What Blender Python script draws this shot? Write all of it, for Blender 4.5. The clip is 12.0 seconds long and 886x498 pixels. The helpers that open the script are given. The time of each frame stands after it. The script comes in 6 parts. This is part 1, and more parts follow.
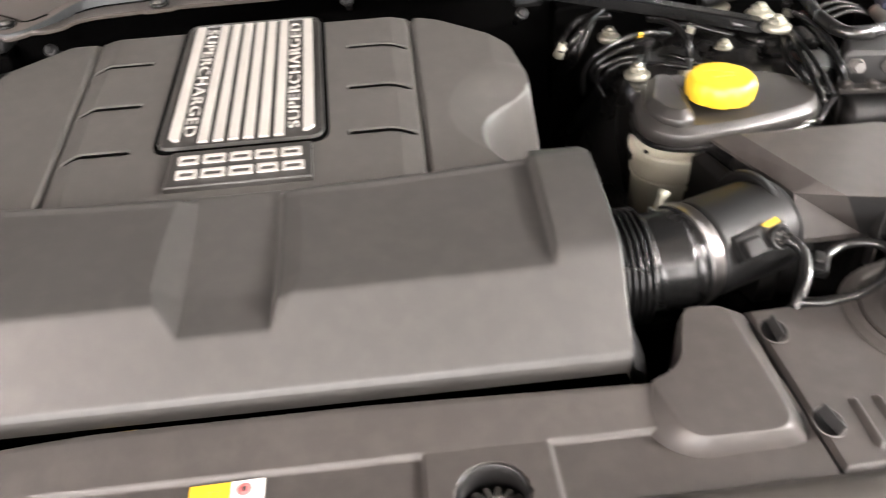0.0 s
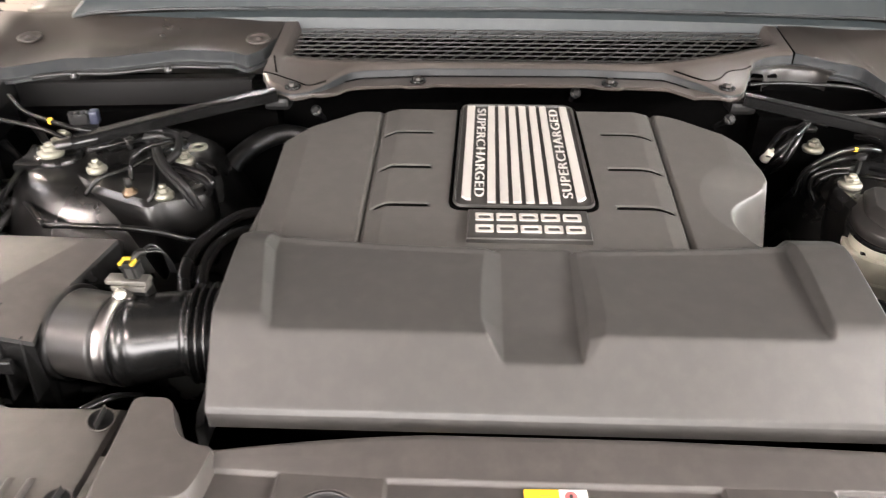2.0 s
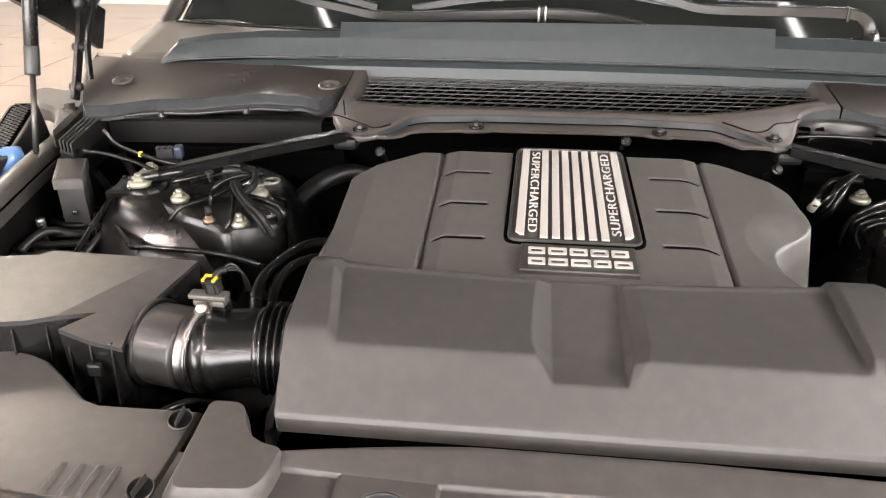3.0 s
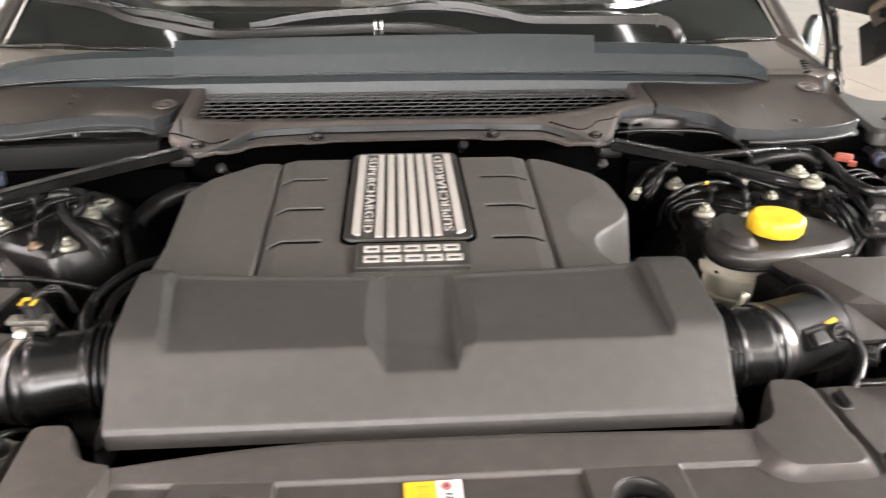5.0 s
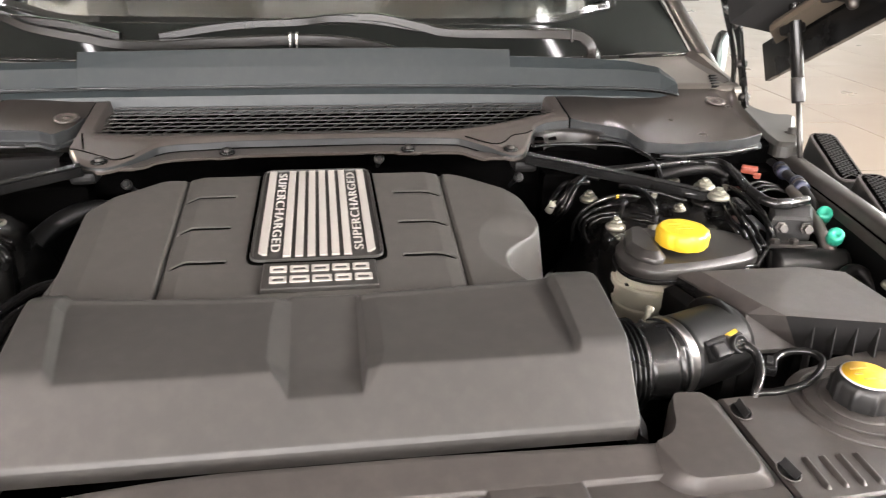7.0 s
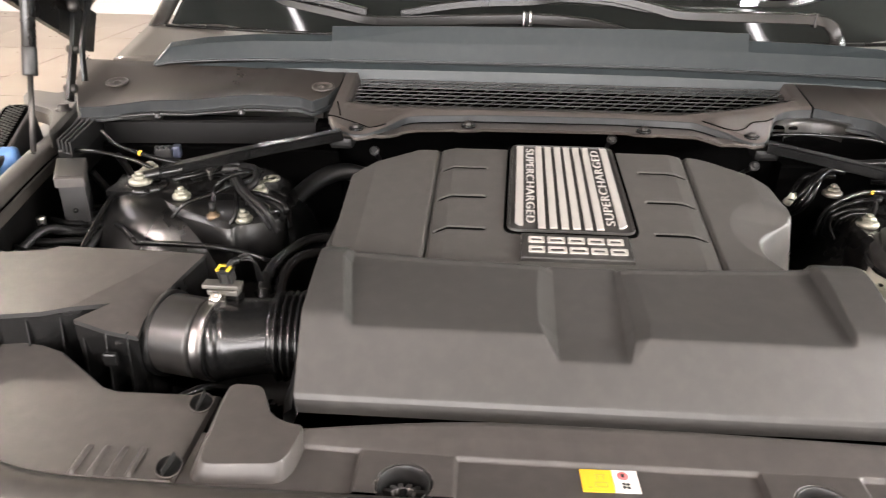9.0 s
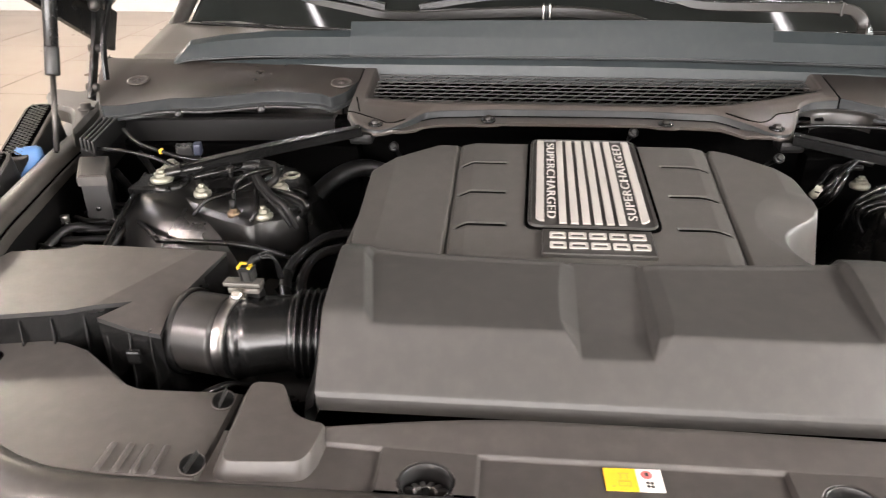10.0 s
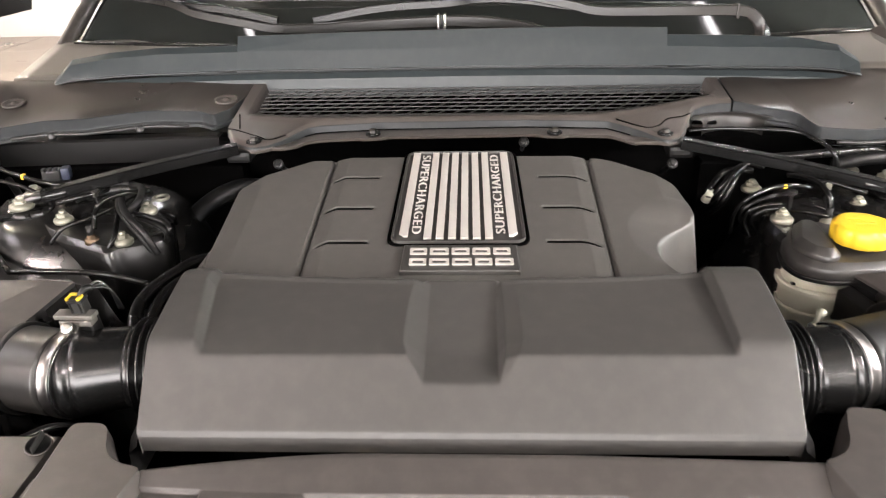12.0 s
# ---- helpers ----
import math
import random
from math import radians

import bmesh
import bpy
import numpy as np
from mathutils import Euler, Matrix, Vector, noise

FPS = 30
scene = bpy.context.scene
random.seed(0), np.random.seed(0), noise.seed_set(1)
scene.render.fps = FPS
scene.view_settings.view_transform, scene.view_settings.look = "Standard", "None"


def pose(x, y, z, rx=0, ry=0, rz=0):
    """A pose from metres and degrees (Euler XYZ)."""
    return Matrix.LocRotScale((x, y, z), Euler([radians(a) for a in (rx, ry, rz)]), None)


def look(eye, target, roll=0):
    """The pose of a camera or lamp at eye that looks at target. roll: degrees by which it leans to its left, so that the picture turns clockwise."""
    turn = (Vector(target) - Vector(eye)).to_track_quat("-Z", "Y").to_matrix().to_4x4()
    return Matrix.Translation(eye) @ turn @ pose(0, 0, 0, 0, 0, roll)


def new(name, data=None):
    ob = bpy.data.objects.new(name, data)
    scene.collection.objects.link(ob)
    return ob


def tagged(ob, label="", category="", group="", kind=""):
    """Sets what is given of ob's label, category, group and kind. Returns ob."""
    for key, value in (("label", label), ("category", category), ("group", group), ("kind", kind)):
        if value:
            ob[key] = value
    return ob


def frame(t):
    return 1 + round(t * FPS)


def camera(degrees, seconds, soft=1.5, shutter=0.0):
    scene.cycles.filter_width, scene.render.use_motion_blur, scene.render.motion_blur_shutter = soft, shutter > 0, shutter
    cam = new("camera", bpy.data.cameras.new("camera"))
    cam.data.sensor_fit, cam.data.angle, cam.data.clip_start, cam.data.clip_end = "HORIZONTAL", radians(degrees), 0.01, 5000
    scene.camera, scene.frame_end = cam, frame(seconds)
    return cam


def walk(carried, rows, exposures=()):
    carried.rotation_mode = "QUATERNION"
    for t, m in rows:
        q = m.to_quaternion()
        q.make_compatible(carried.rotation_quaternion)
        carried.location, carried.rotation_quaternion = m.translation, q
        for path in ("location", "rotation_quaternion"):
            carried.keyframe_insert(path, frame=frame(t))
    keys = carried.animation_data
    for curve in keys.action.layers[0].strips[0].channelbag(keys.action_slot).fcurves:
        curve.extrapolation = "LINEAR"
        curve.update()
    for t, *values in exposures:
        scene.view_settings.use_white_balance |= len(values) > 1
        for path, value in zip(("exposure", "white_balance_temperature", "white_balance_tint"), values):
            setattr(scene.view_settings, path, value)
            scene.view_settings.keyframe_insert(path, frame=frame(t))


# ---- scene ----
# camera: hand-held, over the front edge of an open engine bay
cam = camera(61.9, 12.0, soft=1.15, shutter=0.5)
PATH = [
    (0, (0.155, -0.413, 1.441), (0.234, 1.176, 0.23), -3.9),
    (0.5, (0.073, -0.4, 1.452), (0.078, 1.205, 0.259), -0.2),
    (1, (-0.002, -0.402, 1.458), (-0.04, 1.226, 0.298), 0.5),
    (1.5, (-0.041, -0.44, 1.477), (-0.074, 1.228, 0.375), 0.4),
    (2, (-0.082, -0.514, 1.491), (-0.139, 1.2, 0.462), 0.1),
    (2.5, (-0.087, -0.554, 1.497), (-0.277, 1.192, 0.541), -0.0),
    (4.5, (-0.093, -0.617, 1.488), (-0.127, 1.19, 0.632), -0.3),
    (5, (-0.025, -0.61, 1.479), (0.095, 1.197, 0.631), 0.1),
    (5.5, (0.009, -0.602, 1.482), (0.249, 1.198, 0.645), 0.7),
    (6, (0.02, -0.599, 1.486), (0.331, 1.195, 0.659), 1.1),
    (6.5, (0.022, -0.597, 1.487), (0.35, 1.196, 0.664), 1.4),
    (8.5, (-0.092, -0.62, 1.488), (-0.122, 1.182, 0.621), 1.3),
    (9, (-0.131, -0.63, 1.49), (-0.233, 1.163, 0.611), 0.8),
    (9.5, (-0.159, -0.634, 1.491), (-0.305, 1.151, 0.602), 0.3),
    (10, (-0.132, -0.624, 1.491), (-0.287, 1.158, 0.596), -0.3),
    (10.5, (-0.084, -0.611, 1.495), (-0.15, 1.18, 0.607), -0.5),
    (11, (-0.065, -0.614, 1.497), (-0.08, 1.179, 0.613), -0.6),
    (11.5, (-0.029, -0.611, 1.491), (-0.037, 1.182, 0.604), -0.8),
    (12, (0.01, -0.569, 1.471), (-0.076, 1.235, 0.612), -1.4),
]

walk(cam, [(t, look(eye, target, roll)) for t, eye, target, roll in PATH], [(0, 0.18), (0.5, 0.12), (1.0, 0.17), (2.0, 0.14), (2.5, 0.06), (4.5, -0.15), (12, -0.16)])

# ---- world and light ----
world = bpy.data.worlds.new("showroom_air")
scene.world = world
world.use_nodes = True
world.node_tree.nodes["Background"].inputs[0].default_value = (0.9, 0.95, 1.0, 1)
world.node_tree.nodes["Background"].inputs[1].default_value = 0.004


LAMP_FRONT, LAMP_BACK, LAMP_SIDE = 215.0, 45.0, 100.0


# daylight through the showroom glazing on the south side
daylight = bpy.data.lights.new("daylight", "AREA")
daylight.shape, daylight.size, daylight.size_y = "RECTANGLE", 10.8, 2.9
daylight.energy, daylight.color = 2300.0, (1.0, 0.95, 0.94)
new("daylight", daylight).matrix_basis = pose(-2.9, -7.93, 1.85, 90, 0, 0)
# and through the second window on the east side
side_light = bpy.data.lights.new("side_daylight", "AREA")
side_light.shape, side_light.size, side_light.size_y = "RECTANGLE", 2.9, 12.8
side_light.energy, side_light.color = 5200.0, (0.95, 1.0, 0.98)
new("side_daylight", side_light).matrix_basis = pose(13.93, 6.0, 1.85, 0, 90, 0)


# ---- small building helpers ----
def link_mesh(name, verts, faces, material, parent=None, label="", smooth=True):
    me = bpy.data.meshes.new(name)
    me.from_pydata([tuple(v) for v in verts], [], [tuple(f) for f in faces])
    me.validate()
    me.update()
    if smooth:
        me.polygons.foreach_set("use_smooth", [True] * len(me.polygons))
    me.materials.append(material)
    ob = new(name, me)
    if parent is not None:
        ob.parent = parent
    if label:
        tagged(ob, label)
    return ob


def part(name, bm, material, parent=None, label="", smooth=False):
    bmesh.ops.recalc_face_normals(bm, faces=bm.faces)
    me = bpy.data.meshes.new(name)
    bm.to_mesh(me)
    bm.free()
    if smooth:
        me.polygons.foreach_set("use_smooth", [True] * len(me.polygons))
    me.materials.append(material)
    ob = new(name, me)
    if parent is not None:
        ob.parent = parent
    if label:
        tagged(ob, label)
    return ob


def thing(name, label, category, group="", kind="", at=(0, 0, 0)):
    ob = new(name)
    ob.empty_display_size = 0.02
    ob.location = at
    return tagged(ob, label, category, group, kind)


def smooth_step(a, b, v):
    t = min(1.0, max(0.0, (v - a) / (b - a)))
    return t * t * (3 - 2 * t)


def ramp(a, b, v):
    return min(1.0, max(0.0, (v - a) / (b - a)))


def curve_at(points, v):
    """Value of a polyline of (v, value) pairs."""
    if v <= points[0][0]:
        return points[0][1]
    for (a, p), (b, q) in zip(points, points[1:]):
        if v <= b:
            return p + (q - p) * (v - a) / (b - a)
    return points[-1][1]


def soft_curve(points, v, w=0.008):
    """The same, rounded off over w."""
    return sum(curve_at(points, v + w * k) for k in (-1, -0.5, 0, 0.5, 1)) / 5


def steps(a, b, n):
    return [a + (b - a) * i / n for i in range(n + 1)]


def sheet(name, ys, left, right, height, nu, material, parent=None, label="", skirt=0.03, lip=0.004, lip_end=None):
    """A moulded shell: rows along x between left(y) and right(y), at height(x, y), with a rolled edge and a skirt all round."""
    rows = []
    us = [-1] + [i / nu for i in range(nu + 1)] + [2]
    for j, y in enumerate([ys[0]] + list(ys) + [ys[-1]]):
        end = j == 0 or j == len(ys) + 1
        sign = -1 if j == 0 else 1
        row = []
        for u in us:
            side = u < 0 or u > 1
            uc = min(1, max(0, u))
            x = left(y) + (right(y) - left(y)) * uc
            z = height(x, y)
            xx, yy = x, y
            if side:
                xx += lip * (1 if u > 1 else -1)
            if end:
                yy += (lip if lip_end is None else lip_end) * sign
            if side or end:
                z -= skirt
            row.append((xx, yy, z))
        rows.append(row)
    verts = [v for row in rows for v in row]
    w = len(us)
    faces = [(a * w + b, a * w + b + 1, (a + 1) * w + b + 1, (a + 1) * w + b) for a in range(len(rows) - 1) for b in range(w - 1)]
    return link_mesh(name, verts, faces, material, parent, label)


def inset(poly, d):
    """The polygon moved inwards by d (counter-clockwise outline)."""
    n = len(poly)
    out = []
    for i in range(n):
        p, a, b = Vector(poly[i]), Vector(poly[i - 1]), Vector(poly[(i + 1) % n])
        e, f = (p - a).normalized(), (b - p).normalized()
        na, nb = Vector((-e.y, e.x)), Vector((-f.y, f.x))
        m = (na + nb)
        m = m / max(0.35, m.dot(na)) if m.length > 1e-6 else na
        out.append(tuple(p + m * d))
    return out


def round_poly(poly, r=0.01, n=4):
    """Corners of a polygon rounded off."""
    out = []
    for i in range(len(poly)):
        p, a, b = Vector(poly[i]), Vector(poly[i - 1]), Vector(poly[(i + 1) % len(poly)])
        ra, rb = min(r, (a - p).length * 0.45), min(r, (b - p).length * 0.45)
        s, e = p + (a - p).normalized() * ra, p + (b - p).normalized() * rb
        for k in range(n + 1):
            t = k / n
            out.append(tuple(s * (1 - t) ** 2 + p * 2 * t * (1 - t) + e * t * t))
    return out


def ccw(poly):
    area = sum(a[0] * b[1] - b[0] * a[1] for a, b in zip(poly, poly[1:] + poly[:1]))
    return poly if area > 0 else poly[::-1]


def slab(name, poly, z0, z1, material, parent=None, label="", bevel=0.003, tilt=(0, 0), smooth=False, rounds=0.0):
    """A plate with an outline in x and y, from z0 to z1, with a chamfered upper edge; tilt: rise of the top per metre of x and y."""
    raw = ccw([tuple(p[:2]) for p in poly])
    cx, cy = sum(p[0] for p in raw) / len(raw), sum(p[1] for p in raw) / len(raw)
    bm = bmesh.new()

    def ring(d, z):
        pl = inset(raw, d) if d else raw
        if rounds:
            pl = round_poly(pl, max(0.002, rounds - d * 0.5))
        return [bm.verts.new((x, y, z + (x - cx) * tilt[0] + (y - cy) * tilt[1])) for x, y in pl]

    rings = [ring(0, z0), ring(0, z1 - bevel), ring(bevel * 0.12, z1 - bevel * 0.85), ring(bevel * 0.82, z1 - bevel * 0.10), ring(bevel, z1)]
    poly = rings[0]
    for a, b in zip(rings, rings[1:]):
        for i in range(len(poly)):
            k = (i + 1) % len(poly)
            bm.faces.new((a[i], a[k], b[k], b[i]))
    bm.faces.new(rings[-1])
    bm.faces.new(rings[0][::-1])
    return part(name, bm, material, parent, label, smooth)


def box_bm(sx, sy, sz, bevel=0.002, m=None, seg=2):
    bm = bmesh.new()
    bmesh.ops.create_cube(bm, size=1.0)
    bmesh.ops.scale(bm, vec=(sx, sy, sz), verts=bm.verts)
    if bevel:
        bmesh.ops.bevel(bm, geom=list(bm.edges), offset=bevel, segments=seg, affect="EDGES", profile=0.6)
    if m is not None:
        bmesh.ops.transform(bm, matrix=m, verts=bm.verts)
    return bm


def block(name, centre, size, material, parent=None, label="", bevel=0.002, rot=(0, 0, 0)):
    return part(name, box_bm(*size, bevel, pose(*centre, *rot)), material, parent, label)


def lathe_data(profile, n=32, m=None, wave=None, caps=True):
    """Verts and faces of a turned form: (radius, height) from bottom to top round z; wave(angle) scales the radius."""
    verts, faces = [], []
    for r, z in profile:
        for i in range(n):
            a = 2 * math.pi * i / n
            k = wave(a, z) if wave else 1
            verts.append(Vector((r * k * math.cos(a), r * k * math.sin(a), z)))
    for j in range(len(profile) - 1):
        for i in range(n):
            k = (i + 1) % n
            faces.append((j * n + i, j * n + k, (j + 1) * n + k, (j + 1) * n + i))
    if caps:
        faces.append(tuple(range(n))[::-1])
        faces.append(tuple((len(profile) - 1) * n + i for i in range(n)))
    if m is not None:
        verts = [m @ v for v in verts]
    return verts, faces


def turned(name, profile, m, material, parent=None, label="", n=32, wave=None, smooth=True, caps=True):
    v, f = lathe_data(profile, n, m, wave, caps)
    ob = link_mesh(name, v, f, material, parent, label, smooth)
    return ob


def spline(points, n=8):
    """A smooth line through points."""
    p = [Vector(q) for q in points]
    p = [p[0] * 2 - p[1]] + p + [p[-1] * 2 - p[-2]]
    out = []
    for i in range(1, len(p) - 2):
        a, b, c, d = p[i - 1:i + 3]
        for k in range(n):
            t = k / n
            out.append(0.5 * (2 * b + (c - a) * t + (2 * a - 5 * b + 4 * c - d) * t * t + (3 * b - a - 3 * c + d) * t ** 3))
    out.append(p[-2])
    return out


def tube_data(points, radius, n=8, smooth=6):
    line = spline(points, smooth) if smooth else [Vector(q) for q in points]
    verts, faces = [], []
    d = (line[1] - line[0]).normalized()
    up = Vector((0, 0, 1)) if abs(d.z) < 0.9 else Vector((1, 0, 0))
    side = d.cross(up).normalized()
    for i, p in enumerate(line):
        t = (line[min(i + 1, len(line) - 1)] - line[max(i - 1, 0)]).normalized()
        side = (side - t * side.dot(t)).normalized()
        up = side.cross(t)
        r = radius(i / (len(line) - 1)) if callable(radius) else radius
        for k in range(n):
            a = 2 * math.pi * k / n
            verts.append(p + (side * math.cos(a) + up * math.sin(a)) * r)
    for i in range(len(line) - 1):
        for k in range(n):
            j = (k + 1) % n
            faces.append((i * n + k, i * n + j, (i + 1) * n + j, (i + 1) * n + k))
    faces.append(tuple(range(n))[::-1])
    faces.append(tuple((len(line) - 1) * n + k for k in range(n)))
    return verts, faces


def tube(name, points, radius, material, parent=None, label="", n=10, smooth=6):
    v, f = tube_data(points, radius, n, smooth)
    return link_mesh(name, v, f, material, parent, label)


def ribbon(name, points, tall, thin, material, parent=None, label="", smooth=8):
    """A flat bar swept along a line: tall upwards, thin across."""
    line = spline(points, smooth)
    prof = [(-1, -0.8), (-0.8, -1), (0.8, -1), (1, -0.8), (1, 0.8), (0.8, 1), (-0.8, 1), (-1, 0.8)]
    verts, faces = [], []
    for i, p in enumerate(line):
        t = (line[min(i + 1, len(line) - 1)] - line[max(i - 1, 0)]).normalized()
        across = t.cross(Vector((0, 0, 1))).normalized()
        up = across.cross(t)
        k = tall(i / (len(line) - 1)) if callable(tall) else tall
        verts += [p + across * (a * thin) + up * (b * k) for a, b in prof]
    n = len(prof)
    for i in range(len(line) - 1):
        for k in range(n):
            j = (k + 1) % n
            faces.append((i * n + k, i * n + j, (i + 1) * n + j, (i + 1) * n + k))
    faces.append(tuple(range(n))[::-1])
    faces.append(tuple((len(line) - 1) * n + k for k in range(n)))
    return link_mesh(name, verts, faces, material, parent, label, smooth=False)


def facing(eye, target):
    """A pose at eye whose z axis points at target."""
    d = Vector(target) - Vector(eye)
    return Matrix.Translation(eye) @ d.to_track_quat("Z", "Y").to_matrix().to_4x4()


# ---- materials ----
def material(name, colour, rough=0.5, metal=0.0, grain=0.0, grain_size=900.0, spots=0.12, spot_size=9.0, rough_var=0.08, coat=0.0, dust=0.0, spec=0.5):
    """A surface with fine grain in its relief, blotches in its colour and roughness, and dust on what faces up."""
    m = bpy.data.materials.new(name)
    m.use_nodes = True
    nt = m.node_tree
    b = nt.nodes["Principled BSDF"]
    b.inputs["Roughness"].default_value = rough
    b.inputs["Metallic"].default_value = metal
    b.inputs["Specular IOR Level"].default_value = spec
    if coat:
        b.inputs["Coat Weight"].default_value = coat
        b.inputs["Coat Roughness"].default_value = 0.08
    tc = nt.nodes.new("ShaderNodeTexCoord")
    big = nt.nodes.new("ShaderNodeTexNoise")
    big.inputs["Scale"].default_value = spot_size
    big.inputs["Detail"].default_value = 6
    nt.links.new(tc.outputs["Object"], big.inputs["Vector"])
    fine = nt.nodes.new("ShaderNodeTexNoise")
    fine.inputs["Scale"].default_value = grain_size
    fine.inputs["Detail"].default_value = 2
    nt.links.new(tc.outputs["Object"], fine.inputs["Vector"])
    mix = nt.nodes.new("ShaderNodeMix")
    mix.data_type = "RGBA"
    mix.inputs["A"].default_value = (*[c * (1 - spots) for c in colour], 1)
    mix.inputs["B"].default_value = (*[min(1, c * (1 + spots)) for c in colour], 1)
    nt.links.new(big.outputs["Fac"], mix.inputs["Factor"])
    last = mix.outputs["Result"]
    if dust:
        speck = nt.nodes.new("ShaderNodeTexNoise")
        speck.inputs["Scale"].default_value = 55
        speck.inputs["Detail"].default_value = 8
        nt.links.new(tc.outputs["Object"], speck.inputs["Vector"])
        rmp = nt.nodes.new("ShaderNodeMapRange")
        rmp.inputs["From Min"].default_value, rmp.inputs["From Max"].default_value = 0.42, 0.75
        rmp.inputs["To Max"].default_value = dust
        nt.links.new(speck.outputs["Fac"], rmp.inputs["Value"])
        dm = nt.nodes.new("ShaderNodeMix")
        dm.data_type = "RGBA"
        dm.inputs["B"].default_value = (0.42, 0.38, 0.33, 1)
        nt.links.new(last, dm.inputs["A"])
        nt.links.new(rmp.outputs["Result"], dm.inputs["Factor"])
        last = dm.outputs["Result"]
    nt.links.new(last, b.inputs["Base Color"])
    rr = nt.nodes.new("ShaderNodeMapRange")
    rr.inputs["To Min"].default_value, rr.inputs["To Max"].default_value = max(0.02, rough - rough_var), min(1, rough + rough_var)
    nt.links.new(big.outputs["Fac"], rr.inputs["Value"])
    nt.links.new(rr.outputs["Result"], b.inputs["Roughness"])
    if grain:
        bump = nt.nodes.new("ShaderNodeBump")
        bump.inputs["Strength"].default_value = grain
        bump.inputs["Distance"].default_value = 0.0004
        nt.links.new(fine.outputs["Fac"], bump.inputs["Height"])
        nt.links.new(bump.outputs["Normal"], b.inputs["Normal"])
    return m


def glow(name, colour, strength):
    m = bpy.data.materials.new(name)
    m.use_nodes = True
    b = m.node_tree.nodes["Principled BSDF"]
    b.inputs["Base Color"].default_value = (*colour, 1)
    b.inputs["Emission Color"].default_value = (*colour, 1)
    b.inputs["Emission Strength"].default_value = strength
    return m


GREY_PLASTIC = material("moulded_grey_plastic", (0.038, 0.0345, 0.0325), 0.44, grain=0.25, grain_size=1400, spots=0.06, dust=0.03, spec=0.42)
COVER_PLASTIC = material("satin_cover_plastic", (0.0455, 0.0437, 0.0412), 0.44, grain=0.2, grain_size=1500, spots=0.06, dust=0.02, spec=0.27)
INTAKE_PLASTIC = material("satin_intake_plastic", (0.0325, 0.0314, 0.0300), 0.42, grain=0.2, grain_size=1500, spots=0.07, dust=0.02, spec=0.34)
DARK_PLASTIC = material("dark_ribbed_plastic", (0.012, 0.012, 0.012), 0.42, grain=0.2, spots=0.15)
BLACK_GLOSS = material("glossy_black_plastic", (0.005, 0.005, 0.005), 0.26, grain=0.05, spots=0.2)
BLACK_RUBBER = material("black_rubber", (0.004, 0.004, 0.004), 0.45, grain=0.15, spots=0.2, spec=0.22)
TUBE_SATIN = material("satin_black_tube", (0.012, 0.0115, 0.011), 0.30, grain=0.1, spots=0.2, dust=0.02)
SEAL_RUBBER = material("grey_seal_rubber", (0.021, 0.027, 0.029), 0.45, grain=0.2, grain_size=700, spots=0.08, dust=0.015, spec=0.35)
BAY_PAINT = material("black_bay_paint", (0.0026, 0.0026, 0.0026), 0.27, grain=0.35, grain_size=70, spots=0.2, spec=0.5, dust=0.008)
BODY_PAINT = material("dark_bronze_paint", (0.075, 0.069, 0.064), 0.30, metal=0.5, spots=0.03, spot_size=3.0, rough_var=0.02, coat=0.6)
COWL_PLASTIC = material("cowl_plastic", (0.052, 0.0455, 0.0415), 0.34, grain=0.2, grain_size=1200, spots=0.1, dust=0.02)
GRILLE_PLASTIC = material("black_grille_plastic", (0.012, 0.0112, 0.0104), 0.36, spots=0.15)
STEEL = material("bright_steel", (0.62, 0.60, 0.56), 0.28, metal=1.0, grain=0.1, spots=0.1)
ZINC = material("zinc_plated_nut", (0.23, 0.225, 0.185), 0.42, metal=0.6, grain=0.1, spots=0.15)
ALUMINIUM = material("brushed_aluminium_stripe", (0.50, 0.48, 0.45), 0.40, metal=0.55, grain=0.15, grain_size=2000, spots=0.06)
LID_PLASTIC = material("satin_black_lid_plastic", (0.022, 0.021, 0.020), 0.36, grain=0.2, spots=0.1, dust=0.02)
TANK_WHITE = material("milky_tank_plastic", (0.42, 0.41, 0.34), 0.42, spots=0.14, spot_size=25, dust=0.15)
CAP_YELLOW = material("yellow_cap_plastic", (0.56, 0.37, 0.020), 0.42, grain=0.1, spots=0.06)
LABEL_YELLOW = material("yellow_label", (0.60, 0.35, 0.015), 0.62, spots=0.03)
CLIP_YELLOW = material("yellow_clip_plastic", (0.40, 0.27, 0.015), 0.5, spots=0.08)
LABEL_WHITE = material("white_label", (0.62, 0.59, 0.56), 0.4, spots=0.03)
LABEL_RED = material("red_print", (0.45, 0.12, 0.12), 0.5, spots=0.05)
LABEL_INK = material("black_print", (0.02, 0.02, 0.02), 0.5, spots=0.05)
LABEL_BROWN = material("faded_print", (0.42, 0.25, 0.03), 0.5, spots=0.05)
GREEN_CAP = material("green_cap_plastic", (0.02, 0.26, 0.17), 0.4, spots=0.1)
BLUE_PLUG = material("blue_grey_plug", (0.026, 0.032, 0.056), 0.4, spots=0.1)
RED_PLUG = material("orange_red_plug", (0.28, 0.07, 0.045), 0.4, spots=0.1)
# near-zero black that puts the shade of holes, gaps and depths into colour
DEPTH_SHADE = material("depth_shade", (0.0015, 0.0015, 0.0015), 0.9, spots=0.1, spec=0.0)
# dull black with the bay's shade in it, for inner wings and low cables
BAY_SHADE = material("bay_shade_black", (0.002, 0.002, 0.002), 0.5, grain=0.2, grain_size=200, spots=0.3, spec=0.12)
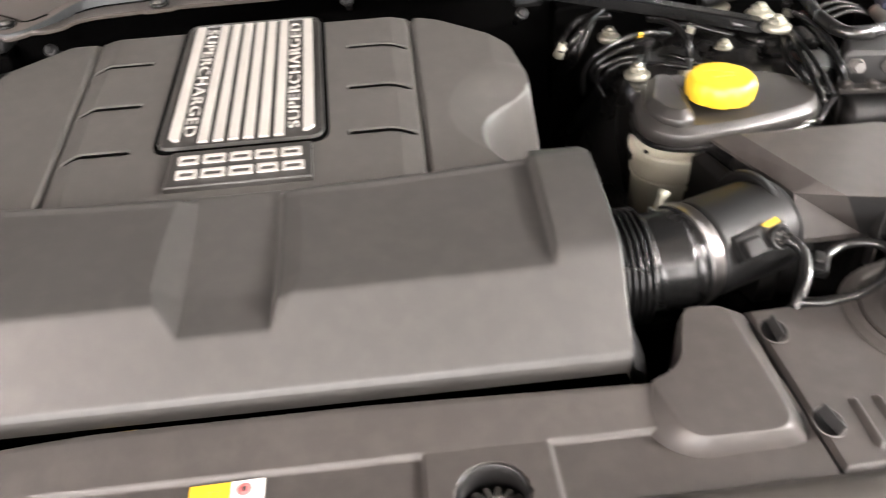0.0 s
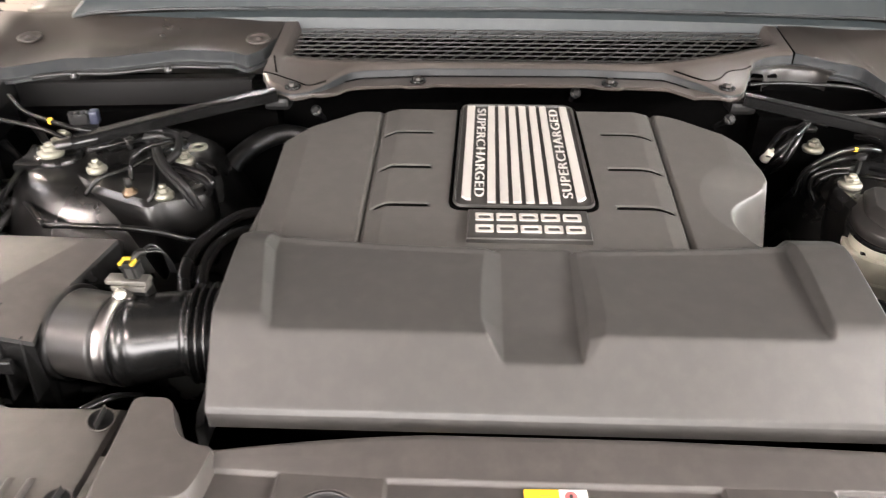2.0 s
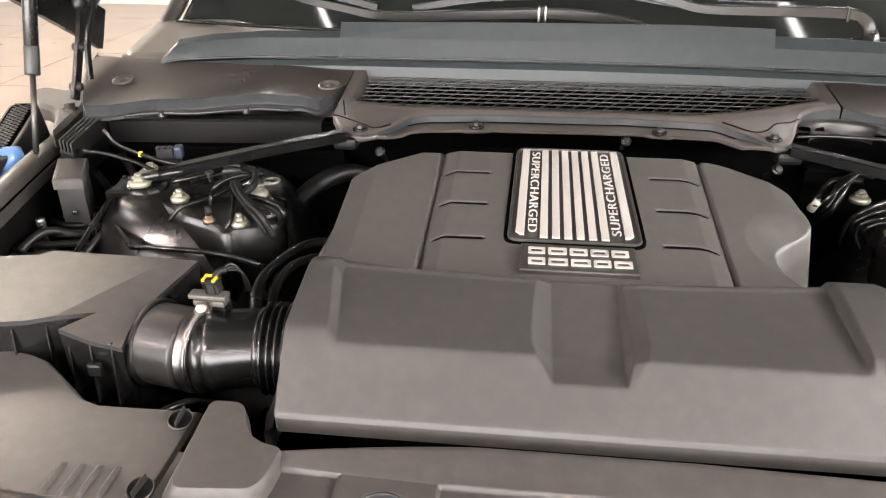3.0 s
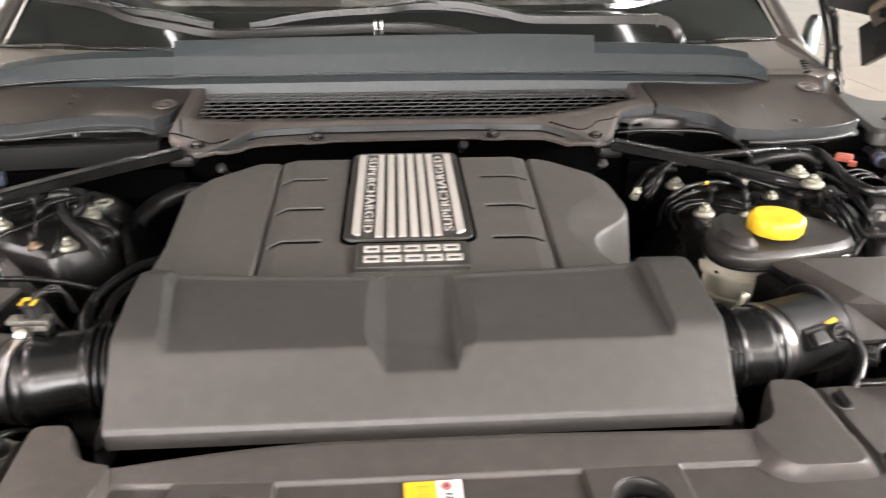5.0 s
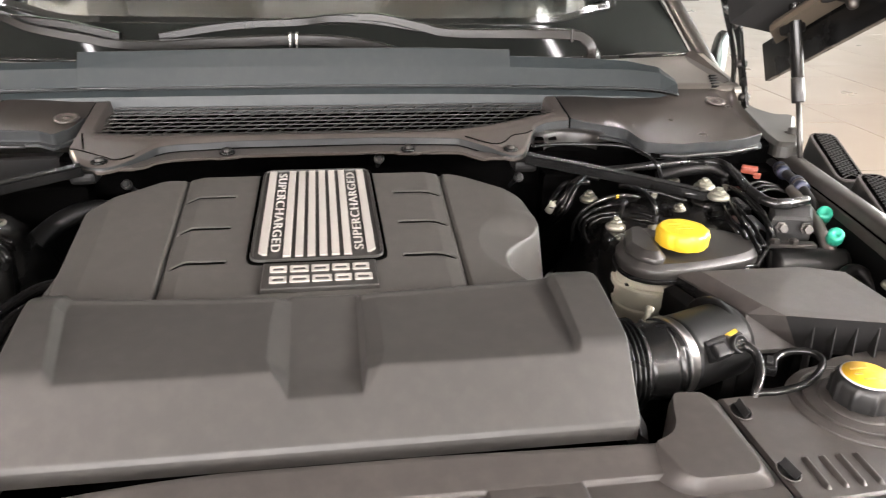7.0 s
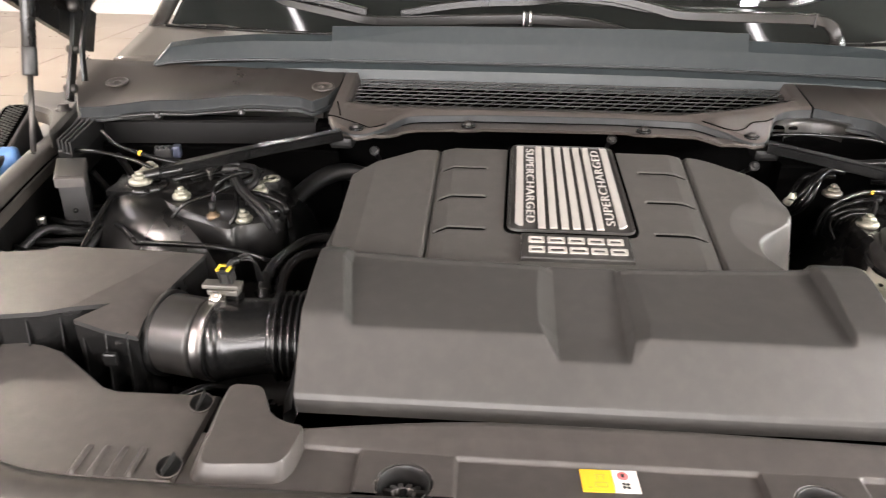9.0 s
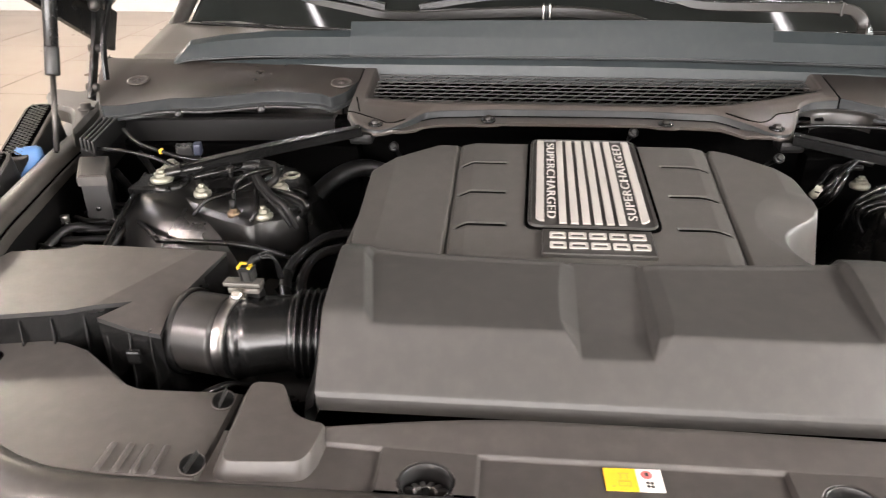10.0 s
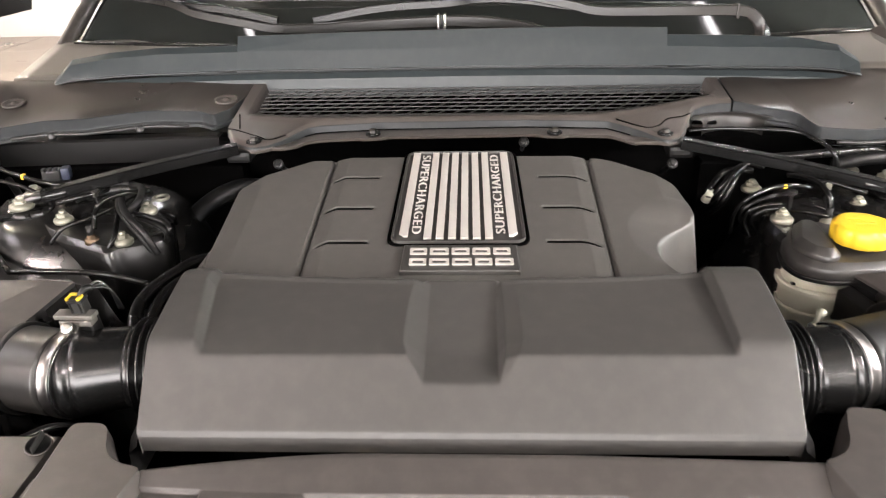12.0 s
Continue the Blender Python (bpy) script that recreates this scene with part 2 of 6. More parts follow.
CEILING_PAINT = material("dark_grey_ceiling_paint", (0.20, 0.19, 0.18), 0.85, spots=0.02, spot_size=0.6)
DARK_STEEL = material("dark_bolt_steel", (0.075, 0.071, 0.067), 0.42, metal=0.9, spots=0.2)
HOOD_LINER = material("bonnet_lining", (0.014, 0.014, 0.014), 0.9, grain=0.5, grain_size=250, spots=0.2)
TAN_METAL = material("inner_bonnet_paint", (0.15, 0.122, 0.092), 0.4, metal=0.2, spots=0.1, coat=0.3)
FLOOR_TILE = material("beige_floor_tile", (0.185, 0.151, 0.120), 0.30, grain=0.05, grain_size=60, spots=0.05, spot_size=1.5)
COWL_PAINT = material("glossy_bronze_cowl_plastic", (0.029, 0.025, 0.022), 0.28, grain=0.08, grain_size=1200, spots=0.06, rough_var=0.02)
RAIL_PAINT = material("dull_bronze_rail_paint", (0.034, 0.031, 0.028), 0.34, metal=0.3, spots=0.12, dust=0.03)
BRACE_PAINT = material("black_brace_paint", (0.003, 0.003, 0.003), 0.24, spots=0.2, spec=0.24)
CLAMP_STEEL = material("clamp_steel", (0.20, 0.19, 0.185), 0.30, metal=1.0, spots=0.25)
WIPER_SATIN = material("satin_wiper_paint", (0.018, 0.017, 0.016), 0.25, spots=0.1)
# edge plastic with the bluish light it reflects put into the tint
FACE_PLASTIC = material("bluish_lit_edge", (0.022, 0.0245, 0.026), 0.32, spots=0.15, dust=0.02)
HINGE_PAINT = material("grey_hinge_paint", (0.036, 0.035, 0.032), 0.4, metal=0.3, spots=0.12, coat=0.3)
CAP_BLUE = material("light_blue_cap", (0.09, 0.20, 0.42), 0.4, spots=0.05)
MIRROR = material("pale_quarter_glass", (0.10, 0.135, 0.13), 0.12, spots=0.02, rough_var=0.01)
GROUT = material("floor_grout", (0.155, 0.128, 0.102), 0.8, spots=0.1)
# the panels' bronze paint, lightened for the daylight that the scuttle reflects
SCUTTLE_PAINT = material("daylit_bronze_scuttle_paint", (0.12, 0.11, 0.097), 0.32, metal=0.3, spots=0.05, rough_var=0.02)
WALL_PAINT = material("pale_wall_paint", (0.40, 0.39, 0.38), 0.8, spots=0.03, spot_size=1.0)
DASH = material("pale_green_grey_dashboard", (0.50, 0.66, 0.50), 0.6, spots=0.04)

# ---- showroom ----
def showroom():
    floor = slab("floor", [(-9, -8), (14, -8), (14, 16), (-9, 16)], -0.2, -0.004, GROUT, bevel=0.001)
    tagged(floor, "pale beige polished showroom tile floor", "floor", kind="structure")
    for i in range(-7, 12):
        for j in range(-2, 13):
            x, y = i * 1.2, j * 1.2 + (0.6 if i % 2 else 0)
            if abs(x) < 1.0 and y < 3:
                continue
            block("tile", (x, y, -0.004), (1.194, 1.194, 0.012), FLOOR_TILE, floor, bevel=0.001)
    ceiling = slab("ceiling", [(-9, -8), (14, -8), (14, 16), (-9, 16)], 4.2, 4.4, CEILING_PAINT, bevel=0.001)
    tagged(ceiling, "plain dark grey showroom ceiling", "ceiling", kind="structure")
    for nm, a, b in (("wall_north", (-1.5, 16), (14, 16.2)), ("wall_northwest", (-9, 8.8), (-1.5, 9.0)), ("wall_return", (-1.5, 8.8), (-1.3, 16)), ("wall_west", (-9.2, -8), (-9, 9.0))):
        w = slab(nm, [a, (b[0], a[1]), b, (a[0], b[1])], 0, 4.2, WALL_PAINT, bevel=0.001)
        tagged(w, "plain white showroom wall", "wall", kind="structure")


def glazed_wall(name, number, m, span, left, right):
    """A wall with a long shop window between piers: along local x, the window from 0 to span."""
    w = tagged(thing(name, "plain white showroom wall with a long shop window", "wall"), kind="structure")
    g = tagged(thing("window_%d" % number, "long shop window with slim dark frame", "window"), kind="structure")
    w.matrix_basis = m
    g.matrix_basis = m
    for nm, a, b, z0, z1 in (("sill_wall", 0, span, 0, 0.4), ("lintel", 0, span, 3.3, 4.2), ("pier", -left, 0, 0, 4.2), ("pier", span, span + right, 0, 4.2)):
        slab(nm, [(a, -0.2), (b, -0.2), (b, 0), (a, 0)], z0, z1, WALL_PAINT, w, bevel=0.001)
    n = round(span / 2.2)
    for k in range(n + 1):
        block("mullion", (0.03 + (span - 0.06) * k / n, -0.06, 1.85), (0.06, 0.06, 2.9), DARK_STEEL, g, bevel=0.003)
    for z in (0.42, 3.28):
        block("window_frame", (span / 2, -0.06, z), (span - 0.02, 0.05, 0.04), DARK_STEEL, g, bevel=0.003)
    for k in range(n):
        block("pane", (span * (k + 0.5) / n, -0.10, 1.85), (span / n - 0.01, 0.01, 2.88), CLEAR_GLASS, g, bevel=0)


def strip_lamp(x, y, length, power, along_y=False, tone=(1.0, 0.95, 0.965), width=0.16, up=0.10, turn=0):
    """A slim ceiling lamp: housing with a glowing diffuser."""
    t = thing("ceiling_lamp", "slim white linear ceiling lamp, lit", "lamp", group="ceiling lamps", at=(x, y, 3.80))
    t.rotation_euler = (0, 0, math.radians(turn))
    size = (width, length, 0.08) if along_y else (length, width, 0.08)
    block("housing", (0, 0, 0.03), (size[0], size[1], 0.03), CEILING_PAINT, t, bevel=0.004)
    for k in (-0.4, 0.4):
        turned("hanger", [(0.006, 0.04), (0.006, 0.402)], pose(0 if along_y else length * k, length * k if along_y else 0, 0), STEEL, t, n=8)
    # upward glow added only to brighten the ceiling
    block("added_uplight", (0, 0, 0.055), (size[0] - 0.02, size[1] - 0.02, 0.02), glow("lamp_uplight", tone, power * up), t, bevel=0)
    d = block("diffuser", (0, 0, 0.0), (size[0] - 0.02, size[1] - 0.02, 0.04), glow("lamp_diffuser", tone, power), t, bevel=0)
    return t


CLEAR_GLASS = material("window_glass", (0.9, 0.95, 0.93), 0.03, spots=0.01, rough_var=0.01)
CLEAR_GLASS.node_tree.nodes["Principled BSDF"].inputs["Transmission Weight"].default_value = 1.0
showroom()
glazed_wall("wall_south", 2, pose(-8.4, -8, 0), 11.0, 0.6, 11.4)
glazed_wall("wall_east", 3, pose(14, -0.6, 0, 0, 0, 90), 13.2, 7.4, 3.4)
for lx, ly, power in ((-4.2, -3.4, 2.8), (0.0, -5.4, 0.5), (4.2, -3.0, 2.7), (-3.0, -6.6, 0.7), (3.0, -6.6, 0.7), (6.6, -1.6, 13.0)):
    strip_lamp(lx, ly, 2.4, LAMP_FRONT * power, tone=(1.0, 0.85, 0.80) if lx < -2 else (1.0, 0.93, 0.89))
# the unseen warm lamp at x -5.5 is boosted to brighten the left floor
for lx, ly, power in ((-1.6, 2.6, 2.0), (1.6, 2.6, 2.0), (-5.5, 4.7, 56.0), (4.8, 4.2, 4.0), (-2.5, 6.0, 6.0), (2.5, 6.0, 6.0)):
    strip_lamp(lx, ly, 1.6, LAMP_BACK * power, along_y=True, width=0.05, turn=28, up=0.10 if ly > 4 else 0.02, tone=(1.0, 0.86, 0.72) if lx < -4 else (1.0, 0.95, 0.965))
for sx in (-1, 1):
    strip_lamp(sx * 4.6, 0.6, 2.4, LAMP_SIDE, along_y=True)


# ---- engine cover ----
XC = -0.012          # middle of the engine covers


def cover_plane(y):
    return 1.064 + 0.196 * (y - 0.21)


E_LEFT = [(0.17, -0.332), (0.424, -0.3315), (0.431, -0.328), (0.490, -0.235), (0.498, -0.20)]
E_RIGHT = [(0.17, 0.285), (0.200, 0.275), (0.214, 0.264), (0.228, 0.253), (0.242, 0.2455), (0.258, 0.2425), (0.274, 0.2425), (0.290, 0.246), (0.304, 0.2535), (0.316, 0.264), (0.326, 0.276), (0.333, 0.287), (0.339, 0.297), (0.347, 0.3025), (0.37, 0.3025), (0.40, 0.298), (0.424, 0.293), (0.432, 0.288), (0.451, 0.260), (0.485, 0.210), (0.498, 0.171)]


def engine_cover():
    t = thing("engine_cover", "satin dark grey plastic engine cover with silver striped panel", "engine cover")

    def groove(v, c, w, d):
        return -d * max(0.0, 1 - abs(v - c) / w)

    def slot(v, c):
        return -0.0055 * min(1.0, max(0.0, 1 - abs(v - c) / 0.0030) * 2.2)

    def height(x, y, slots=True):
        z = cover_plane(y)
        lg = -0.205 + 0.005 * (y - 0.2) / 0.3
        rg = 0.178
        # the centre field stands a little higher, with sloping shoulders and long grooves beside them
        z -= 0.0045 * ramp(lg + 0.024, lg + 0.004, x) + 0.0045 * ramp(rg - 0.024, rg - 0.004, x)
        z += groove(x, lg, 0.0045, 0.008) + groove(x, rg, 0.0045, 0.008)
        # outer facets bend down
        z -= 0.28 * max(0.0, -0.297 - x) + 0.26 * max(0.0, x - 0.268) * ramp(0.34, 0.39, y)
        for yy in (0.434, 0.356, 0.279) if slots else ():
            if -0.197 < x < -0.126:
                z += slot(y, yy - 0.008 * ramp(-0.176, -0.197, x)) * ramp(-0.197, -0.190, x)
            if 0.100 < x < 0.172:
                z += slot(y, yy - 0.007 * ramp(0.142, 0.172, x)) * ramp(0.172, 0.164, x)
        # hollow that leads down to the scallop
        r = math.hypot(x - 0.290, y - 0.305)
        z -= 0.24 * max(0.0, 0.082 - r) * ramp(0.385, 0.335, y)
        # rolled edge along the scallop
        e = soft_curve(E_RIGHT, y, 0.004) - x
        if y < 0.352:
            z -= 0.006 * max(0.0, 1 - e / 0.0055) ** 2
        # rear edge rolls over
        z -= 0.005 * smooth_step(0.490, 0.500, y)
        return z

    ys = steps(0.17, 0.498, 200)
    sheet("shell", ys, lambda y: curve_at(E_LEFT, y), lambda y: soft_curve(E_RIGHT, y, 0.005), height, 400, COVER_PLASTIC, t, skirt=0.10, lip=0.017, lip_end=0.001)
    # black strips in the six slots, standing in for the shade inside them
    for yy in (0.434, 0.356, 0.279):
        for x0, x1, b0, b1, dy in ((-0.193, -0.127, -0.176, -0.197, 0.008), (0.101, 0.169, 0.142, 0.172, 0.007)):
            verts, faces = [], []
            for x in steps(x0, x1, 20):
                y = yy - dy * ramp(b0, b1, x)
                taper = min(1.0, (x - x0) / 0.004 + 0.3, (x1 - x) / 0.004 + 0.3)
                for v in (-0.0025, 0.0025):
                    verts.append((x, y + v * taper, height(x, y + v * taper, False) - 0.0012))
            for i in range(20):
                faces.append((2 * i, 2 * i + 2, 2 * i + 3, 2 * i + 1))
            link_mesh("slot_shade", verts, faces, DEPTH_SHADE, t)
    # outer side walls
    block("side_wall", (-0.334, 0.300, 1.0), (0.006, 0.22, 0.12), COVER_PLASTIC, t, bevel=0.002)
    # striped panel, tapering slightly to the rear
    tilt = math.degrees(math.atan(0.196))
    zc = cover_plane(0.385)
    pm = pose(XC + 0.001, 0.385, zc + 0.0015, tilt, 0, 0)

    def wid(v):
        return 0.0865 - (v + 0.115) / 0.23 * 0.0075

    outline = [(-wid(-0.115), -0.115), (wid(-0.115), -0.115), (wid(0.117), 0.117), (-wid(0.117), 0.117)]
    # black sheet under the panel, painting the shade of the recess round it
    gap = slab("panel_gap_shade", round_poly([(x * 1.055, y * 1.035) for x, y in outline], 0.018, 5), -0.006, 0.0002, DEPTH_SHADE, t, bevel=0.0002)
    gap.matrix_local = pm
    t2 = slab("stripe_panel", round_poly(outline, 0.016, 5), -0.004, 0.0016, LID_PLASTIC, t, "black inset panel with raised silver stripes", bevel=0.001)
    t2.matrix_local = pm
    # raised frame round the panel
    o1, o2 = round_poly(outline, 0.016, 5), inset(ccw(round_poly(outline, 0.016, 5)), 0.0035)
    bm = bmesh.new()
    r1 = [bm.verts.new((x, y, 0.0005)) for x, y in ccw(o1)]
    r2 = [bm.verts.new((x, y, 0.0038)) for x, y in inset(ccw(o1), 0.001)]
    r3 = [bm.verts.new((x, y, 0.0038)) for x, y in o2]
    r4 = [bm.verts.new((x, y, 0.001)) for x, y in inset(ccw(o1), 0.0045)]
    for a, b in ((r1, r2), (r2, r3), (r3, r4)):
        for i in range(len(a)):
            k = (i + 1) % len(a)
            bm.faces.new((a[i], a[k], b[k], b[i]))
    part("panel_rim", bm, LID_PLASTIC, t2)
    # ten columns; the second and the ninth carry the lettering
    for c in (-0.0700, -0.0392, -0.0235, -0.0078, 0.0078, 0.0235, 0.0392, 0.0700):
        outer = abs(c) > 0.06
        hw = 0.0056 if outer else 0.0050

        def sx(v, c=c):
            return c * wid(v) / wid(-0.107)
        a, b = (-0.103, 0.112) if outer else (-0.108, 0.112)
        pts = [(sx(a) - hw, a), (sx(a) + hw, a), (sx(b) + hw * 0.95, b), (sx(b) - hw * 0.95, b)]
        if outer and c < 0:
            pts = [(sx(a) - hw, a + 0.006), (sx(a) - hw + 0.006, a), *pts[1:]]
        elif outer:
            pts = [pts[0], (sx(a) + hw - 0.006, a), (sx(a) + hw, a + 0.006), *pts[2:]]
        slab("stripe", pts, 0.001, 0.0042, ALUMINIUM, t2, bevel=0.0008)
    for side, rot in ((-1, -90), (1, 90)):
        cu = bpy.data.curves.new("lettering", "FONT")
        cu.body = "SUPERCHARGED"
        cu.align_x, cu.align_y = "CENTER", "CENTER"
        cu.size, cu.extrude, cu.space_character, cu.offset = 0.0205, 0.0009, 1.12, -0.0002
        tmp = bpy.data.objects.new("lettering_source", cu)
        scene.collection.objects.link(tmp)
        me = bpy.data.meshes.new_from_object(tmp.evaluated_get(bpy.context.evaluated_depsgraph_get()))
        bpy.data.objects.remove(tmp)
        xs = [v.co.x for v in me.vertices]
        k = 0.200 / (max(xs) - min(xs))
        for v in me.vertices:
            v.co.x *= k
            v.co.y *= 0.86
            v.co.z += 0.003
        me.materials.append(ALUMINIUM)
        ob = new("lettering", me)
        ob.parent = t2
        lean = math.degrees(math.atan(0.0054 / 0.23)) * side
        ob.matrix_local = pose(side * 0.0525, 0.003, 0.0005, 0, 0, rot + lean)
    # badge plate with two rows of blank characters
    bp = slab("badge_plate", [(-0.072, -0.027), (0.072, -0.027), (0.070, 0.026), (-0.070, 0.026)], -0.008, 0.005, LID_PLASTIC, t, "black badge plate with two rows of raised silver bars", bevel=0.0015)
    bp.matrix_local = pose(XC + 0.004, 0.238, cover_plane(0.238) + 0.002, tilt, 0, 0)
    for yy, widths in ((0.0105, (0.021, 0.023, 0.022, 0.022, 0.021)), (-0.0105, (0.021, 0.024, 0.024, 0.021, 0.022))):
        x = -0.0615
        for w in widths:
            bm = bmesh.new()
            outer, core = [(x, yy - 0.0062), (x + w, yy - 0.0062), (x + w, yy + 0.0062), (x, yy + 0.0062)], [(x + 0.0036, yy - 0.0033), (x + w - 0.0036, yy - 0.0033), (x + w - 0.0036, yy + 0.0033), (x + 0.0036, yy + 0.0033)]
            rings = [[bm.verts.new((p, q, z)) for p, q in round_poly(o, 0.002, 3)] for o, z in ((outer, 0.0045), (outer, 0.0068), (core, 0.0068), (core, 0.0045))]
            for lo, hi in zip(rings, rings[1:]):
                for i in range(len(lo)):
                    k = (i + 1) % len(lo)
                    bm.faces.new((lo[i], lo[k], hi[k], hi[i]))
            part("bar", bm, ALUMINIUM, bp)
            x += w + 0.0035
    return t


engine_cover()


# ---- intake cover across the front of the engine ----
def intake_cover():
    t = thing("intake_cover", "satin dark grey moulded plastic intake cover", "engine cover")
    end = [(-0.0018, 0.9940), (-0.0008, 0.9990), (0.0, 1.0015), (0.034, 1.0360), (0.0615, 1.0650), (0.068, 1.0680), (0.11, 1.0748), (0.15, 1.0808), (0.172, 1.0830), (0.19, 1.0825), (0.212, 1.076), (0.235, 1.05), (0.25, 1.02)]
    rec = [(-0.0018, 0.9940), (-0.0008, 0.9990), (0.0, 1.0015), (0.034, 1.0358), (0.0535, 1.0566), (0.0555, 1.0572), (0.12, 1.0655), (0.174, 1.0722), (0.179, 1.0742), (0.1835, 1.0744), (0.1865, 1.070), (0.205, 1.05), (0.25, 1.02)]
    mid = [(-0.0018, 0.9940), (-0.0008, 0.9990), (0.0, 1.0015), (0.0335, 1.0352), (0.0355, 1.0362), (0.075, 1.0410), (0.12, 1.0505), (0.165, 1.0615), (0.188, 1.0672), (0.193, 1.0678), (0.196, 1.0665), (0.199, 1.062), (0.21, 1.05), (0.25, 1.02)]

    def height(x, y):
        bow = 0.020 * (min(1.0, abs(x) / 0.3)) ** 2     # the crest bows back towards the ends
        yb = y - bow * ramp(0.08, 0.17, y)
        e, r, g = soft_curve(end, y, 0.0013 + 0.0047 * ramp(0.008, 0.03, y)), soft_curve(rec, yb, 0.0013), soft_curve(mid, yb, 0.0013)
        # the field lies between two ribs
        wl = ramp(-0.2985, -0.2890, x - 0.020 * ramp(0.175, 0.06, y))
        wr = 1 - ramp(0.2705, 0.2768, x + 0.003 * ramp(0.165, 0.06, y))
        z = e + (r - e) * min(wl, wr)
        flare = curve_at([(0.034, 0.0012), (0.054, 0.0175), (0.075, 0.0225), (0.10, 0.0228), (0.14, 0.0215), (0.185, 0.0175), (0.2, 0.017)], y)
        a = ramp(-0.0415 - flare, -0.0415, x)
        # the far side falls in two steps, a steep one and a gentle one
        v = ramp(0.0330, 0.0365 + flare, x)
        b = 1 - (v / 0.33 * 0.72 if v < 0.33 else 0.72 + (v - 0.33) / 0.67 * 0.28)
        w = min(a, b)
        return z + ((g if y > 0.17 else min(g, z)) - z) * w

    def side(y):
        return curve_at([(-0.004, 0.322), (0.0, 0.325), (0.1, 0.327), (0.19, 0.329), (0.215, 0.322), (0.235, 0.305), (0.245, 0.285)], y)

    ys = [-0.0018, -0.0013, -0.0008, -0.0003, 0.0003, 0.001, 0.002, 0.0035] + steps(0.005, 0.165, 76) + steps(0.1658, 0.212, 58) + steps(0.215, 0.245, 12)
    sheet("shell", ys, lambda y: -side(y) + (0.004 if y > 0.2 else 0), side, height, 460, INTAKE_PLASTIC, t, skirt=0.0205, lip=-0.001, lip_end=-0.0045)
    # side walls reach down past the hoses
    for s in (-1, 1):
        verts, faces = [], []
        ring = steps(0.0, 0.236, 24)
        for y in ring:
            z = height(s * side(y), y) - 0.018
            verts += [(s * (side(y) + 0.003), y, z), (s * (side(y) + 0.014), y + 0.002, min(z - 0.01, 0.985)), (s * (side(y) + 0.014), y + 0.002, 0.93)]
        for i in range(len(ring) - 1):
            for k in range(2):
                faces.append((i * 3 + k, i * 3 + k + 1, i * 3 + k + 4, i * 3 + k + 3))
        link_mesh("side_wall", verts, faces, BLACK_RUBBER, t)
    return t


intake_cover()


# ---- panel across the front of the bay ----
PAD_TOP_L = [(-0.399, 0.0185), (-0.3654, 0.018), (-0.3567, 0.0047), (-0.3488, -0.0169), (-0.3388, -0.0318), (-0.3221, -0.0413), (-0.3044, -0.0443), (-0.3045, -0.0538), (-0.3079, -0.0846), (-0.3153, -0.1007), (-0.385, -0.1063), (-0.3925, -0.0976)]
PAD_FOOT_L = [(-0.410, 0.022), (-0.3635, 0.022), (-0.3545, 0.006), (-0.347, -0.0155), (-0.3373, -0.030), (-0.3215, -0.0395), (-0.3005, -0.0425), (-0.3005, -0.0538), (-0.303, -0.0900), (-0.3124, -0.1085), (-0.392, -0.1130), (-0.4026, -0.1055)]
PAD_TOP_R = [(0.3861, 0.0534), (0.4214, 0.0507), (0.4235, -0.0725), (0.4142, -0.0845), (0.3514, -0.0843), (0.3407, -0.0747), (0.3323, -0.0331), (0.3323, -0.0259), (0.3443, -0.0211), (0.3582, -0.0127), (0.3681, 0.0034), (0.3745, 0.0248)]
PAD_FOOT_R = [(0.3841, 0.0574), (0.4435, 0.0585), (0.4375, -0.0806), (0.4303, -0.0885), (0.3465, -0.0913), (0.3254, -0.0773), (0.3173, -0.0548), (0.3307, -0.0244), (0.3427, -0.0196), (0.3566, -0.0112), (0.3665, 0.0049), (0.3729, 0.0263)]


def moulded_pad(top, foot, z_foot, z_top, parent):
    """A raised block whose sides slope from its foot outline to its top outline."""
    bm = bmesh.new()
    top, foot = round_poly(top, 0.010, 4), round_poly(foot, 0.012, 4)
    n = len(top)
    rings = [[bm.verts.new((x, y, 0.93)) for x, y in foot], [bm.verts.new((x, y, z_foot)) for x, y in foot]]
    # the shoulder rolls over in four short steps
    for u, v in ((0.84, 0.84), (0.95, 0.955), (1.02, 0.992), (1.10, 1.0)):
        rings.append([bm.verts.new((fx + (tx - fx) * u, fy + (ty - fy) * u, z_foot + (z_top - z_foot) * v)) for (fx, fy), (tx, ty) in zip(foot, top)])
    for p, q in zip(rings, rings[1:]):
        for i in range(n):
            k = (i + 1) % n
            bm.faces.new((p[i], p[k], q[k], q[i]))
    bm.faces.new(rings[-1])
    bmesh.ops.recalc_face_normals(bm, faces=bm.faces)
    ob = part("pad", bm, GREY_PLASTIC, parent)
    for poly in ob.data.polygons:
        poly.use_smooth = len(poly.vertices) == 4
    return ob


